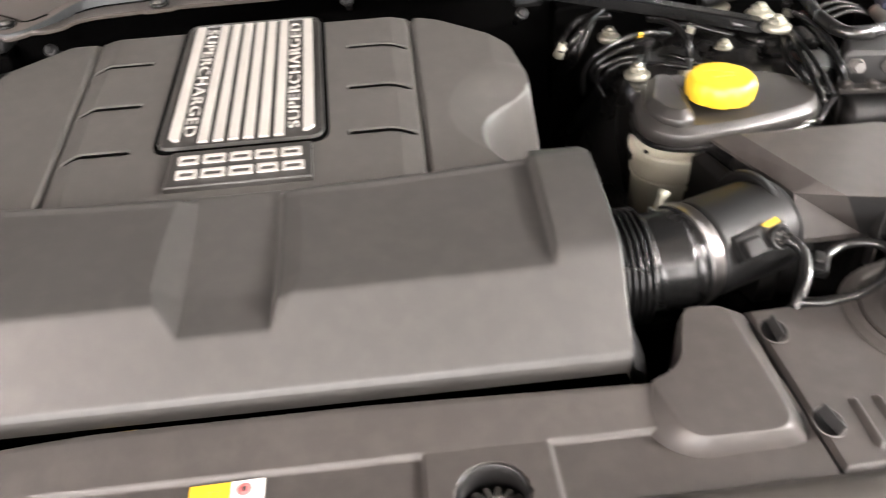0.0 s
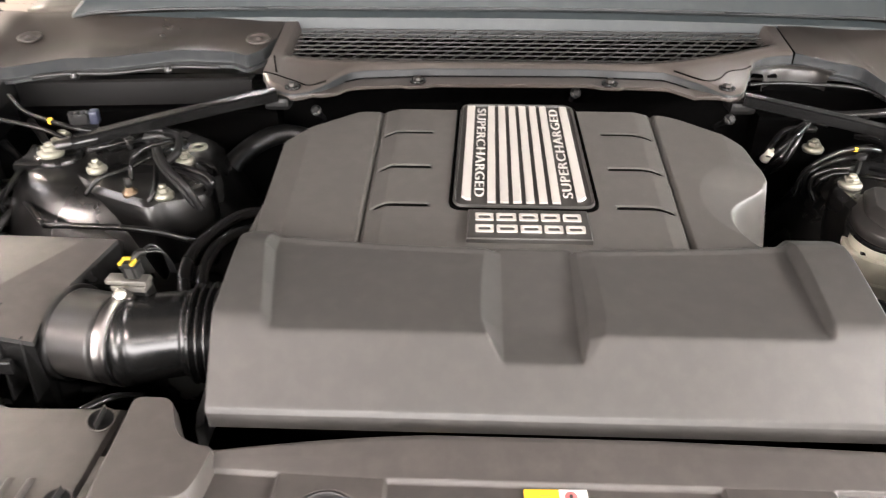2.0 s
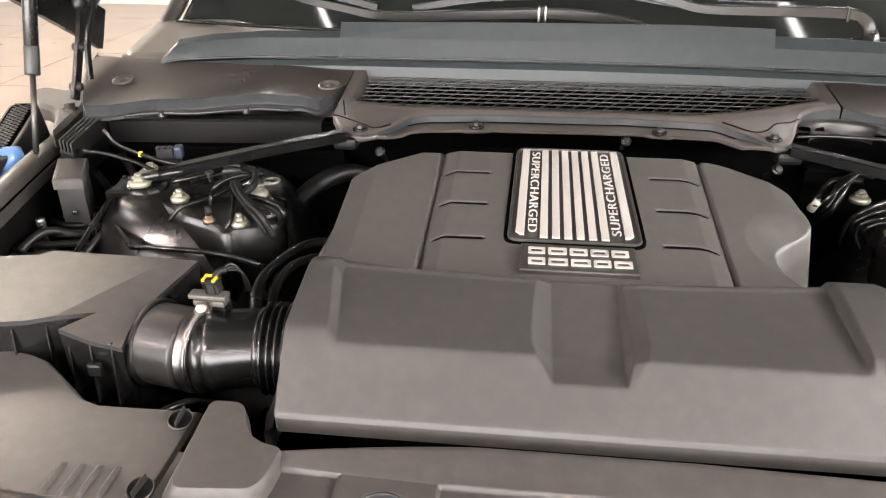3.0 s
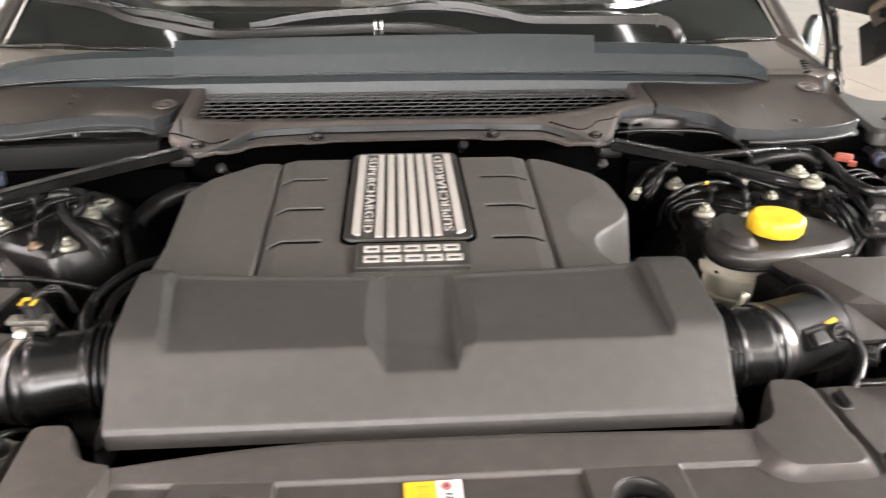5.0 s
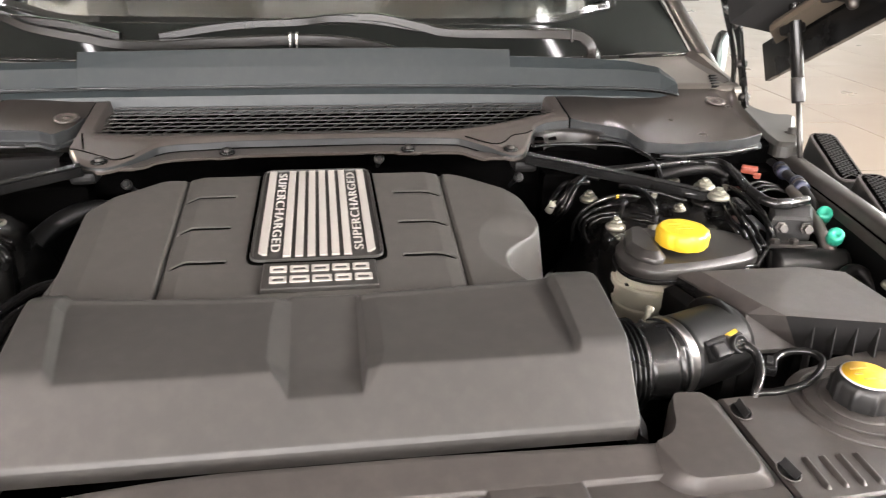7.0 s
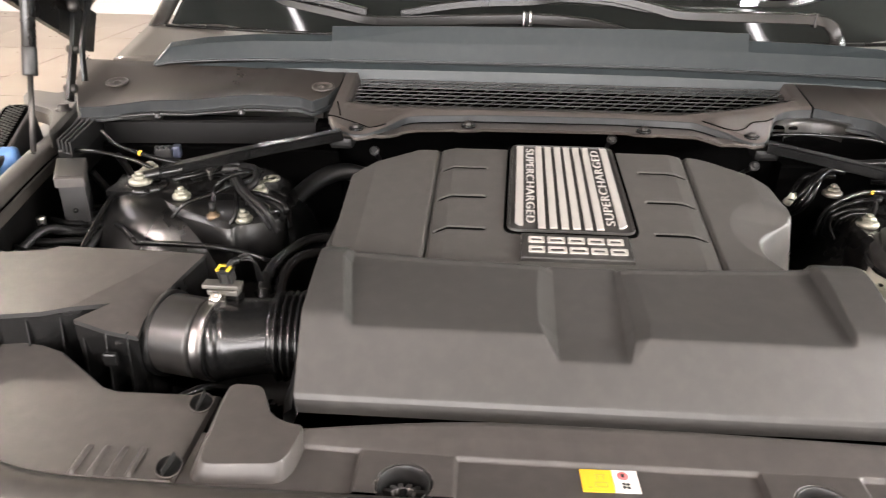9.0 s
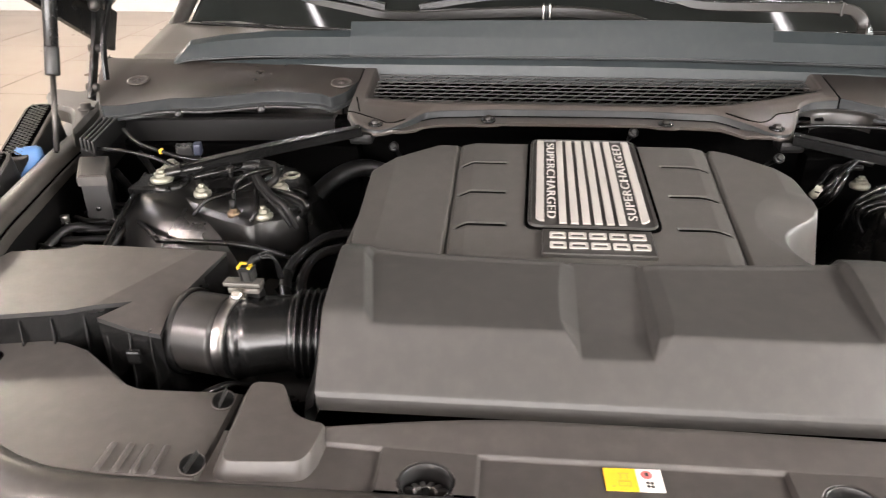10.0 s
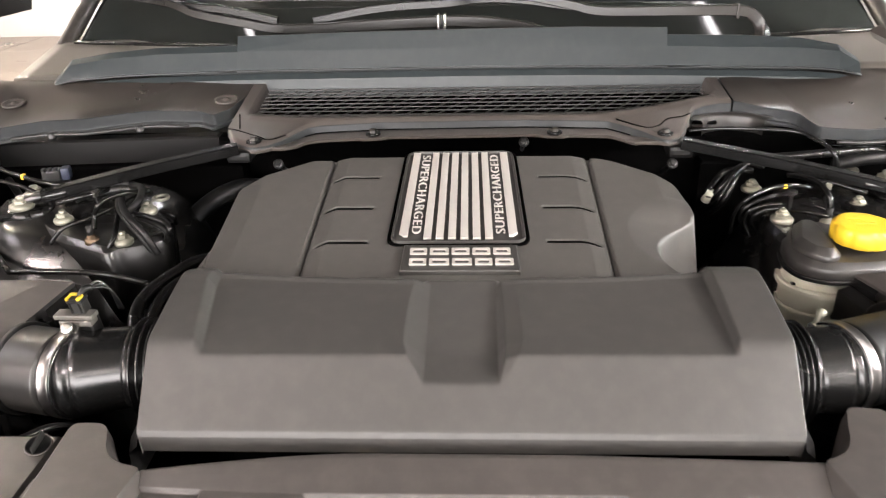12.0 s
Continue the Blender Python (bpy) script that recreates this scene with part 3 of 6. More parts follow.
def radiator_panel():
    t = thing("radiator_panel", "dark grey moulded plastic panel over the radiator", "engine bay trim")

    def rear(x):
        return -0.016 - 0.004 * ramp(0.1, 0.22, x) - 0.026 * ramp(-0.10, -0.30, x) ** 1.5 - 0.004 * ramp(0.22, 0.33, x)

    def height(x, y):
        z = 0.979
        fold = -0.064 + 0.006 * ramp(-0.15, -0.3, x)
        bulge = 0.0135 * soft_curve([(0.0, 0.0), (0.006, 0.38), (0.5, 0.78), (0.85, 1.0), (0.97, 0.98), (1.0, 0.80)], (y - fold) / (rear(x) - fold), 0.02) if y > fold - 0.004 else 0.0
        z += bulge * smooth_step(-0.318, -0.302, x) * smooth_step(0.350, 0.338, x)
        for s in (-1, 1):
            # raised fields round the two latches
            dx = abs(x - s * 0.195)
            q = min(ramp(0.0495, 0.0475, dx), ramp(-0.052, -0.055, y + 0.004 * (dx / 0.05) ** 2))
            z = max(z, 0.979 + 0.0050 * q)
        r = math.hypot(abs(x) - 0.195, y + 0.1035)
        if r < 0.0260:
            z -= 0.055 * smooth_step(0.0260, 0.0248, r)
        return z

    nx, ny = 420, 90
    verts, faces = [], []
    for i in range(nx + 1):
        x = -0.412 + 0.8545 * i / nx
        for j in range(ny + 3):
            y = -0.118 + (rear(x) + 0.118) * min(1, j / ny)
            z = height(x, y)
            if j > ny:
                y += 0.002 * (j - ny)
                z -= 0.005 if j == ny + 1 else 0.04
            verts.append((x, y, z))
    w = ny + 3
    for i in range(nx):
        for j in range(w - 1):
            faces.append((i * w + j, (i + 1) * w + j, (i + 1) * w + j + 1, i * w + j + 1))
    link_mesh("panel", verts, faces, GREY_PLASTIC, t)
    moulded_pad(PAD_TOP_L, PAD_FOOT_L, 0.9795, 0.9975, t)
    moulded_pad(PAD_TOP_R, PAD_FOOT_R, 0.9795, 0.9955, t)
    slab("end_tab", [(0.376, 0.022), (0.384, 0.054), (0.4425, 0.056), (0.4425, -0.05), (0.36, -0.05), (0.362, -0.006)], 0.95, 0.9788, GREY_PLASTIC, t, bevel=0.002)
    # pressed rail along the very front
    prof = [(-0.117, 0.962), (-0.118, 0.979), (-0.121, 0.984), (-0.130, 0.987), (-0.146, 0.983), (-0.158, 0.972), (-0.166, 0.952), (-0.170, 0.92)]
    line = [(-0.98, 0.30), (-0.93, 0.18), (-0.80, 0.065), (-0.70, -0.035), (-0.64, -0.08), (-0.56, -0.112), (-0.45, -0.1195), (-0.2, -0.121), (0, -0.121)]
    line = line + [(-x, y) for x, y in line[::-1][1:]]
    path = [Vector((x, y, 0)) for x, y in line]
    path = spline(path, 6)
    verts, faces = [], []
    for i, p in enumerate(path):
        d = (path[min(i + 1, len(path) - 1)] - path[max(0, i - 1)]).normalized()
        nrm = Vector((d.y, -d.x, 0))
        for (yy, z) in prof:
            verts.append(p + nrm * (-0.121 - yy) + Vector((0, 0, z)))
    w = len(prof)
    for i in range(len(path) - 1):
        for k in range(w - 1):
            faces.append((i * w + k, (i + 1) * w + k, (i + 1) * w + k + 1, i * w + k + 1))
    link_mesh("front_rail", verts, faces, RAIL_PAINT, t, "grey painted pressed rail along the front edge")
    return t


radiator_panel()


def side_panel(s):
    """The flat panel beside the radiator, s = -1 or 1."""
    if s < 0:
        back = [(-0.413, 0.020), (-0.529, 0.019), (-0.552, 0.027), (-0.575, 0.046), (-0.606, 0.070), (-0.632, 0.090), (-0.66, 0.101), (-0.708, 0.108), (-0.786, 0.115), (-0.90, 0.13)]
        front = [(-0.90, 0.13), (-0.80, 0.062), (-0.70, -0.040), (-0.668, -0.066), (-0.621, -0.094), (-0.563, -0.113), (-0.5, -0.1165), (-0.413, -0.1175)]
    else:
        back = [(0.4460, 0.057), (0.52, 0.060), (0.55, 0.066), (0.575, 0.085), (0.60, 0.108), (0.64, 0.125), (0.70, 0.135), (0.768, 0.146), (0.90, 0.16)]
        front = [(0.90, 0.16), (0.80, 0.065), (0.70, -0.037), (0.668, -0.063), (0.621, -0.091), (0.563, -0.110), (0.5, -0.1135), (0.4460, -0.1155)]
    t = thing("side_panel", "dark grey plastic side panel with four slanted ribs", "engine bay trim", group="side panels")
    poly = back + front[1:]
    slab("panel", ccw(poly), 0.955, 0.981, GREY_PLASTIC, t, bevel=0.004)
    for k in range(4):
        x0 = (-0.515 + 0.0187 * k) if s < 0 else (0.483 + 0.0193 * k)
        dx = 0.0 if s < 0 else 0.002
        y0, y1 = (-0.113, -0.070) if s < 0 else (-0.101, -0.052)
        verts, faces = [], []
        for i in range(25):
            u = i / 24
            y, x = y0 + (y1 - y0) * u, x0 + dx * u
            h = 0.0040 * min(1.0, 12 * u, 12 * (1 - u))
            verts += [(x - 0.0050, y, 0.9807), (x - 0.0028, y, 0.9807 + h * 0.55), (x - 0.0008, y, 0.9807 + h), (x + 0.0012, y, 0.9807 + h * 0.9), (x + 0.0030, y, 0.9807)]
        for i in range(24):
            for q in range(4):
                faces.append((i * 5 + q, i * 5 + q + 1, i * 5 + q + 6, i * 5 + q + 5))
        link_mesh("rib", verts, faces, GREY_PLASTIC, t)
    return t


side_panel(-1)
side_panel(1)

# ---- cowl panel below the windscreen ----
def cowl_plane(y):
    return 1.114 + 0.18 * (y - 0.60)


def cowl():
    t = thing("cowl", "dark bronze-grey plastic cowl panel with intake grille", "cowl")
    edge = [(-0.412, 0.650), (-0.397, 0.612), (-0.385, 0.600), (-0.354, 0.583), (-0.330, 0.592), (-0.308, 0.612), (-0.276, 0.655), (-0.250, 0.663), (-0.150, 0.671), (0.10, 0.673), (0.236, 0.668), (0.285, 0.632), (0.303, 0.612), (0.320, 0.596), (0.345, 0.604), (0.364, 0.648), (0.377, 0.680), (0.386, 0.703), (0.410, 0.723), (0.440, 0.732), (0.462, 0.733)]

    # the plate, in columns from its front edge back under the seal
    cols, n = steps(-0.412, 0.462, 190), 44
    verts, faces = [], []

    def height(x, y, f):
        z = cowl_plane(y)
        d = y - f
        z -= 0.004 * ramp(0.006, 0.0, d)
        # sunken well for the grille
        a = min(ramp(-0.388, -0.380, x), ramp(0.440, 0.432, x))
        lo = 0.694 + 0.075 * ramp(0.20, 0.44, x) ** 1.4 + 0.012 * ramp(-0.3, -0.38, x)
        b = ramp(lo, lo + 0.006, y)
        z -= 0.034 * a * b
        # a soft fold in front of the grille
        z += 0.003 * math.exp(-((y - lo + 0.016) / 0.006) ** 2) * a
        return z

    for x in cols:
        f = soft_curve(edge, x, 0.006)
        for j in range(n + 1):
            y = f + (0.88 - f) * (j / n)
            verts.append((x, y, height(x, y, f)))
    for i in range(len(cols) - 1):
        for j in range(n):
            a = i * (n + 1) + j
            faces.append((a, a + n + 1, a + n + 2, a + 1))
    link_mesh("plate", verts, faces, COWL_PLASTIC, t)
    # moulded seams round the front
    for pts, mat in (([(-0.375, 0.690), (-0.30, 0.684), (-0.20, 0.6835), (0.10, 0.6835), (0.20, 0.686), (0.28, 0.700), (0.34, 0.724), (0.40, 0.748), (0.43, 0.757)], DEPTH_SHADE), ([(0.250, 0.664), (0.292, 0.634), (0.316, 0.640), (0.336, 0.664), (0.362, 0.672), (0.378, 0.684)], DEPTH_SHADE), ([(-0.412, 0.645), (-0.396, 0.640), (-0.352, 0.615), (-0.330, 0.603), (-0.305, 0.618)], DEPTH_SHADE), ([(-0.405, 0.700), (-0.390, 0.645)], DEPTH_SHADE)):
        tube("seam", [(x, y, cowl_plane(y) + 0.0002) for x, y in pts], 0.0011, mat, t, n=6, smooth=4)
    # upright front face, and below it the flange with the bolts
    verts, faces, ledge, quads = [], [], [], []
    for x in cols:
        f = soft_curve(edge, x, 0.006)
        z = height(x, f, f)
        mid_part = ramp(-0.325, -0.285, x) * ramp(0.312, 0.272, x)
        drop = 0.0045 + 0.0085 * mid_part + 0.020 * ramp(0.372, 0.386, x)
        fl = f - 0.001 - 0.036 * mid_part
        verts += [(x, f, z), (x, f - 0.0012, z - 0.0012), (x, f - 0.0015, z - drop)]
        # tabs round the bolts stand a little forward
        tab = 0.006 * max(ramp(0.024, 0.015, abs(x + 0.161)), ramp(0.024, 0.015, abs(x - 0.144)))
        ledge += [(x, f + 0.004, z - drop), (x, fl - tab, z - drop - 0.0012 * mid_part), (x, fl - 0.0015 - tab, z - drop - 0.0025), (x, fl - tab, z - drop - 0.0065), (x, fl + 0.006, z - drop - 0.0070)]
    for i in range(len(cols) - 1):
        for k in range(2):
            a = i * 3 + k
            faces.append((a, a + 1, a + 4, a + 3))
        for k in range(4):
            a = i * 5 + k
            quads.append((a, a + 1, a + 6, a + 5))
    link_mesh("front_face", verts, faces, FACE_PLASTIC, t, "upright edge of the cowl, tinted with bluish light", smooth=False)
    link_mesh("front_flange", ledge, quads, COWL_PLASTIC, t, smooth=False)
    tube("flange_joint", [(x, soft_curve(edge, x, 0.006) - 0.003, height(x, soft_curve(edge, x, 0.006), soft_curve(edge, x, 0.006)) - 0.0128) for x in steps(-0.28, 0.27, 30)], 0.0013, DEPTH_SHADE, t, n=6, smooth=0)
    # grille: bars along, broken by staggered webs
    def reach(y):
        return min(0.431, 0.205 + 0.24 * (max(0.0, y - 0.698) / 0.075) ** 0.714)

    # black bed below the bars, the shade of the well put into its colour
    grille = part("grille", box_bm(0.81, 0.15, 0.004, 0.0, pose(0.026, 0.775, cowl_plane(0.775) - 0.026, math.degrees(math.atan(0.18)), 0, 0)), DEPTH_SHADE, t, "black slotted grille in the cowl")
    for r in range(9):
        y = 0.698 + r * 0.0155
        x1 = reach(y)
        xa = -0.38 if y > 0.705 else -0.31
        block("bar", ((xa + x1) / 2, y, cowl_plane(y) - 0.009), (x1 - xa, 0.0026, 0.0022), GRILLE_PLASTIC, grille, bevel=0.0006)
    web = None
    for r in range(8):
        y = 0.7055 + r * 0.0155
        x1 = reach(y)
        x = -0.375 + (0.014 if r % 2 else 0)
        while x < x1:
            if web is None:
                web = block("web", (0, 0, 0), (0.0024, 0.0185, 0.0018), GRILLE_PLASTIC, grille, bevel=0)
                ob = web
            else:
                ob = new("web", web.data)
                ob.parent = grille
            ob.location = (x, y, cowl_plane(y) - 0.0115)
            ob.rotation_euler = (0.178, 0, -0.75)
            x += 0.028
    # bolts of the flange
    for x, y, z, r in ((-0.161, 0.637, 1.1135, 0.008), (0.144, 0.635, 1.1135, 0.008), (-0.354, 0.597, 1.1145, 0.008), (0.321, 0.612, 1.1165, 0.008)):
        b = thing("cowl_bolt", "small dark steel bolt in the cowl edge", "bolt", group="cowl bolts", at=(x, y, z))
        turned("washer", [(r * 1.6, -0.002), (r * 1.6, 0.0015), (r, 0.002)], pose(0, 0, 0), BLACK_GLOSS, b, n=20)
        turned("bolt_head", [(r * 0.9, 0.0), (r * 0.9, 0.005), (r * 0.6, 0.007)], pose(0, 0, 0.001), DARK_STEEL, b, n=6, smooth=False)


cowl()


def cowl_side(s):
    """The painted panel beside the cowl, over the dark side wells."""
    t = thing("cowl_side_panel", "glossy dark bronze panel beside the cowl", "cowl", group="cowl side panels")
    front = [(0.414, 0.775), (0.428, 0.726), (0.453, 0.700), (0.478, 0.712), (0.576, 0.706), (0.675, 0.680), (0.752, 0.678), (0.83, 0.652), (0.872, 0.648), (0.905, 0.708), (0.939, 0.777), (0.963, 0.84), (0.980, 0.93)] if s < 0 else [(0.4655, 0.733), (0.480, 0.724), (0.500, 0.711), (0.519, 0.701), (0.549, 0.689), (0.561, 0.677), (0.568, 0.645), (0.576, 0.630), (0.601, 0.623), (0.643, 0.618), (0.678, 0.623), (0.736, 0.628), (0.775, 0.638), (0.819, 0.655), (0.830, 0.743), (0.843, 0.798), (0.872, 0.883), (0.880, 0.90)]
    cols, n = steps(front[0][0], 0.975 if s < 0 else 0.880, 140), 24
    def skew(x):
        return 0.0 if s > 0 else 0.006 * ramp(0.45, 0.55, x) - 0.006 * smooth_step(0.60, 0.88, x) - 0.008 * smooth_step(0.90, 0.975, x)

    verts, faces = [], []
    for x in cols:
        f = soft_curve(front, x, 0.003)
        for j in range(n + 1):
            v = j / n
            back = 0.905 if s > 0 else 0.862 + 0.03 * ramp(0.90, 0.975, x)
            y = f + (max(back, f + 0.004) - f) * v
            z = cowl_plane(y) + skew(x) - 0.010 * math.sin(math.pi * min(1.0, v * 1.1)) * smooth_step(0.50, 0.62, x) * smooth_step(0.97, 0.80, x)
            verts.append((s * x, y, z))
    for i in range(len(cols) - 1):
        for j in range(n):
            a = i * (n + 1) + j
            faces.append((a, a + n + 1, a + n + 2, a + 1)[::s])
    link_mesh("panel", verts, faces, COWL_PAINT, t)
    verts, faces = [], []
    for x in cols:
        f = soft_curve(front, x, 0.003)
        z = cowl_plane(f) + skew(x)
        verts += [(s * x, f, z), (s * x, f - 0.0015, z - 0.0015), (s * x, f + 0.001, z - 0.020), (s * x, f - 0.008, z - 0.022), (s * x, f - 0.008, z - 0.027)]
    for i in range(len(cols) - 1):
        for k in range(4):
            a = i * 5 + k
            faces.append((a, a + 1, a + 6, a + 5)[::s])
    link_mesh("front_face", verts, faces, FACE_PLASTIC, t, smooth=False)
    x0 = 0.443 if s < 0 else 0.49
    for x, y in ((x0, 0.754), (0.854, 0.770)) if s < 0 else ((0.500, 0.762), (0.801, 0.814)):
        turned("round_plug", [(0.021, 0.0), (0.021, 0.003), (0.017, 0.0035), (0.014, 0.001), (0.006, 0.001), (0.004, 0.004)], pose(s * x, y, cowl_plane(y) + (0.003 if x < 0.6 and s < 0 else -0.006), 10, 0, 0), COWL_PLASTIC, t, n=24)
    # lip below the front face, with its bolts
    tube("lip", [(s * x, soft_curve(front, x, 0.003) - 0.010, cowl_plane(soft_curve(front, x, 0.003)) - 0.026 + 0.006 * ramp(0.45, 0.55, x)) for x in steps(0.50 if s < 0 else 0.60, 0.80, 10)], 0.0035, DARK_PLASTIC, t, n=8, smooth=2)
    for x in (0.585, 0.735) if s < 0 else ():
        y = soft_curve(front, x, 0.003)
        turned("bolt", [(0.008, -0.004), (0.008, 0.001), (0.0055, 0.002), (0.0055, 0.005), (0.004, 0.006)], pose(s * x, y - 0.012, cowl_plane(y) - 0.022, 20, 0, 0), DARK_PLASTIC, t, n=14)
    # black block in the well below, the shade there put into its colour
    slab("well", ccw([(s * 0.40, 0.66), (s * 0.88, 0.66), (s * 0.88, 0.75), (s * 0.40, 0.75)]), 0.9, 1.05, DEPTH_SHADE, t, bevel=0.004)
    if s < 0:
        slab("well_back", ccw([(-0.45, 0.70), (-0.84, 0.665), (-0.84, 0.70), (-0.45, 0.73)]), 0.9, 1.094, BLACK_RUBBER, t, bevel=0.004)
    else:
        # ledge inside the round bay, and the dark trough below it
        verts, faces = [], []
        for i in range(31):
            a = math.radians(10 + 165 * i / 30)
            for r, z in ((0.074, 1.118), (0.070, 1.1195), (0.056, 1.1185), (0.053, 1.114), (0.052, 1.09)):
                verts.append((0.452 + r * math.cos(a), 0.672 + r * math.sin(a) * 0.78, z))
        for i in range(30):
            for k in range(4):
                faces.append((i * 5 + k, i * 5 + k + 5, i * 5 + k + 6, i * 5 + k + 1))
        link_mesh("bay_ledge", verts, faces, GRILLE_PLASTIC, t)
        tube("seam", [(0.4638, 0.800, cowl_plane(0.800) - 0.010), (0.4638, 0.737, cowl_plane(0.737) + 0.0005), (0.4638, 0.7325, cowl_plane(0.733)), (0.4638, 0.7315, 1.112)], 0.0014, DEPTH_SHADE, t, n=6, smooth=0)
        # black tube under the lip, standing in for the shade of the gap
        tube("lip_gap_shade", [(x, soft_curve(front, x, 0.003) - 0.004, cowl_plane(soft_curve(front, x, 0.003)) - 0.024) for x in steps(0.585, 0.80, 12)], 0.005, DEPTH_SHADE, t, n=8, smooth=2)
    return t


cowl_side(-1)
cowl_side(1)


# ---- bonnet seal in front of the windscreen ----
def bonnet_seal():
    t = thing("bonnet_seal", "wide dull grey-green rubber bonnet seal", "seal")
    # lower edge, fold and upper edge, as heights along x
    xs = [-0.813, -0.776, -0.70, -0.60, -0.4435, -0.4425, -0.2, 0.0, 0.2, 0.371, 0.372, 0.5, 0.62, 0.69, 0.730]
    top = [1.166, 1.200, 1.212, 1.220, 1.222, 1.239, 1.244, 1.246, 1.247, 1.243, 1.230, 1.227, 1.220, 1.207, 1.182]
    low = [1.150, 1.152, 1.156, 1.160, 1.163, 1.163, 1.164, 1.165, 1.164, 1.161, 1.161, 1.158, 1.155, 1.150, 1.146]
    verts = []
    for x, zt, zl in zip(xs, top, low):
        yb = 0.835
        zm = zl + 0.015 * min(1, (zt - zl) / 0.06)
        verts += [(x, yb - 0.010, zl - 0.055), (x, yb, zl), (x, yb + 0.010, zm - 0.006), (x, yb + 0.006, zm), (x, yb + 0.020, zl + 0.050 * min(1, (zt - zl) / 0.06)), (x, yb + 0.034, zt), (x, yb + 0.037, zt), (x, yb + 0.040, zt - 0.02), (x, yb + 0.03, zl - 0.012)]
    tube("fold_bead", [(x, 0.841, zl + 0.0155 * min(1, (zt - zl) / 0.06)) for x, zt, zl in zip(xs, top, low)], 0.0022, FACE_PLASTIC, t, n=6, smooth=2)
    w = 9
    for nm, rows in (("lower_strip", (0, 1, 2)), ("upper_flap", (3, 4, 5, 6, 7, 8))):
        pts = [verts[i * w + k] for i in range(len(xs)) for k in rows]
        n = len(rows)
        quads = [(i * n + k, (i + 1) * n + k, (i + 1) * n + k + 1, i * n + k + 1) for i in range(len(xs) - 1) for k in range(n - 1)]
        if n > 3:
            quads += [tuple(range(n)), tuple((len(xs) - 1) * n + k for k in range(n))[::-1]]
        link_mesh(nm, pts, quads, SEAL_RUBBER, t, smooth=False)


bonnet_seal()


# ---- windscreen, scuttle and wipers ----
def glass_plane(y):
    return 1.205 + 0.50 * (y - 0.985)


def windscreen():
    g = bpy.data.materials.new("windscreen_glass")
    g.use_nodes = True
    b = g.node_tree.nodes["Principled BSDF"]
    b.inputs["Base Color"].default_value = (0.93, 0.99, 0.95, 1)
    b.inputs["Roughness"].default_value = 0.02
    b.inputs["Transmission Weight"].default_value = 1.0
    b.inputs["IOR"].default_value = 1.1
    frit = material("black_glass_band", (0.014, 0.016, 0.015), 0.05, spots=0.1, rough_var=0.02, spec=0.06)
    t = tagged(thing("window_1", "raked dark windscreen with black lower band", "windscreen"), kind="structure")

    def strip(nm, low, high, mat):
        """A band of the glass between two curves over its width."""
        bm = bmesh.new()
        nx, ny = 160, 6
        rows = []
        for j in range(ny + 1):
            row = []
            for i in range(nx + 1):
                u = -1 + 2 * i / nx
                y = low(u) + (high(u) - low(u)) * j / ny
                row.append(bm.verts.new((u * 0.86, y + 0.10 * u * u, glass_plane(y))))
            rows.append(row)
        for a, b in zip(rows, rows[1:]):
            for i in range(nx):
                bm.faces.new((a[i], a[i + 1], b[i + 1], b[i]))
        ob = part(nm, bm, mat, t, smooth=True)
        md = ob.modifiers.new("thickness", "SOLIDIFY")
        md.thickness, md.offset = 0.005, -1
        return ob

    def border(u):
        return min(1.99, 1.115 + 0.055 * smooth_step(0.60, 0.84, abs(u)) + 0.9 * smooth_step(0.80, 0.96, abs(u)) ** 2)

    strip("black_band", lambda u: 0.945, border, frit)
    pane = strip("pane", border, lambda u: 2.0, g)
    pane.visible_shadow = False
    dash = thing("dashboard", "pale grey-green dashboard top behind the windscreen", "dashboard")
    sheet("dash_top", steps(1.10, 1.9, 16), lambda y: -0.80, lambda y: 0.80, lambda x, y: glass_plane(y) - 0.035 - 0.05 * x * x, 20, DASH, dash, skirt=0.03)
    tube("vent_line", [(-0.6, 1.14, glass_plane(1.14) - 0.043), (0.0, 1.13, glass_plane(1.13) - 0.031), (0.6, 1.14, glass_plane(1.14) - 0.043)], 0.003, BLACK_RUBBER, dash)
    cab = thing("car_cabin", "dark roof and body behind the windscreen", "car body")
    slab("roof", [(-0.75, 1.99), (0.75, 1.99), (0.75, 4.2), (-0.75, 4.2)], 1.70, 1.76, BODY_PAINT, cab, bevel=0.02)
    slab("cabin_floor", [(-0.9, 1.0), (0.9, 1.0), (0.9, 4.2), (-0.9, 4.2)], 0.3, 0.42, DEPTH_SHADE, cab, bevel=0.02)
    for s in (-1, 1):
        slab("door_side", ccw([(s * 0.95, 1.1), (s * 0.99, 1.1), (s * 0.99, 4.2), (s * 0.95, 4.2)]), 0.3, 1.12, BODY_PAINT, cab, bevel=0.02)
        tube("roof_pillar", [(s * 0.90, 1.02, 1.16), (s * 0.84, 1.5, 1.46), (s * 0.74, 2.0, 1.72)], 0.018, RAIL_PAINT, cab)
    sc = thing("scuttle_panel", "glossy bronze scuttle panel below the windscreen", "cowl")
    sheet("scuttle", steps(0.872, 1.06, 12), lambda y: -0.905, lambda y: 0.885, lambda x, y: 1.168 + 0.20 * (y - 0.872) + 0.012 * smooth_step(0.5, 0.3, abs(x)) - 0.004 * smooth_step(0.78, 0.90, abs(x)), 60, SCUTTLE_PAINT, sc, skirt=0.012)
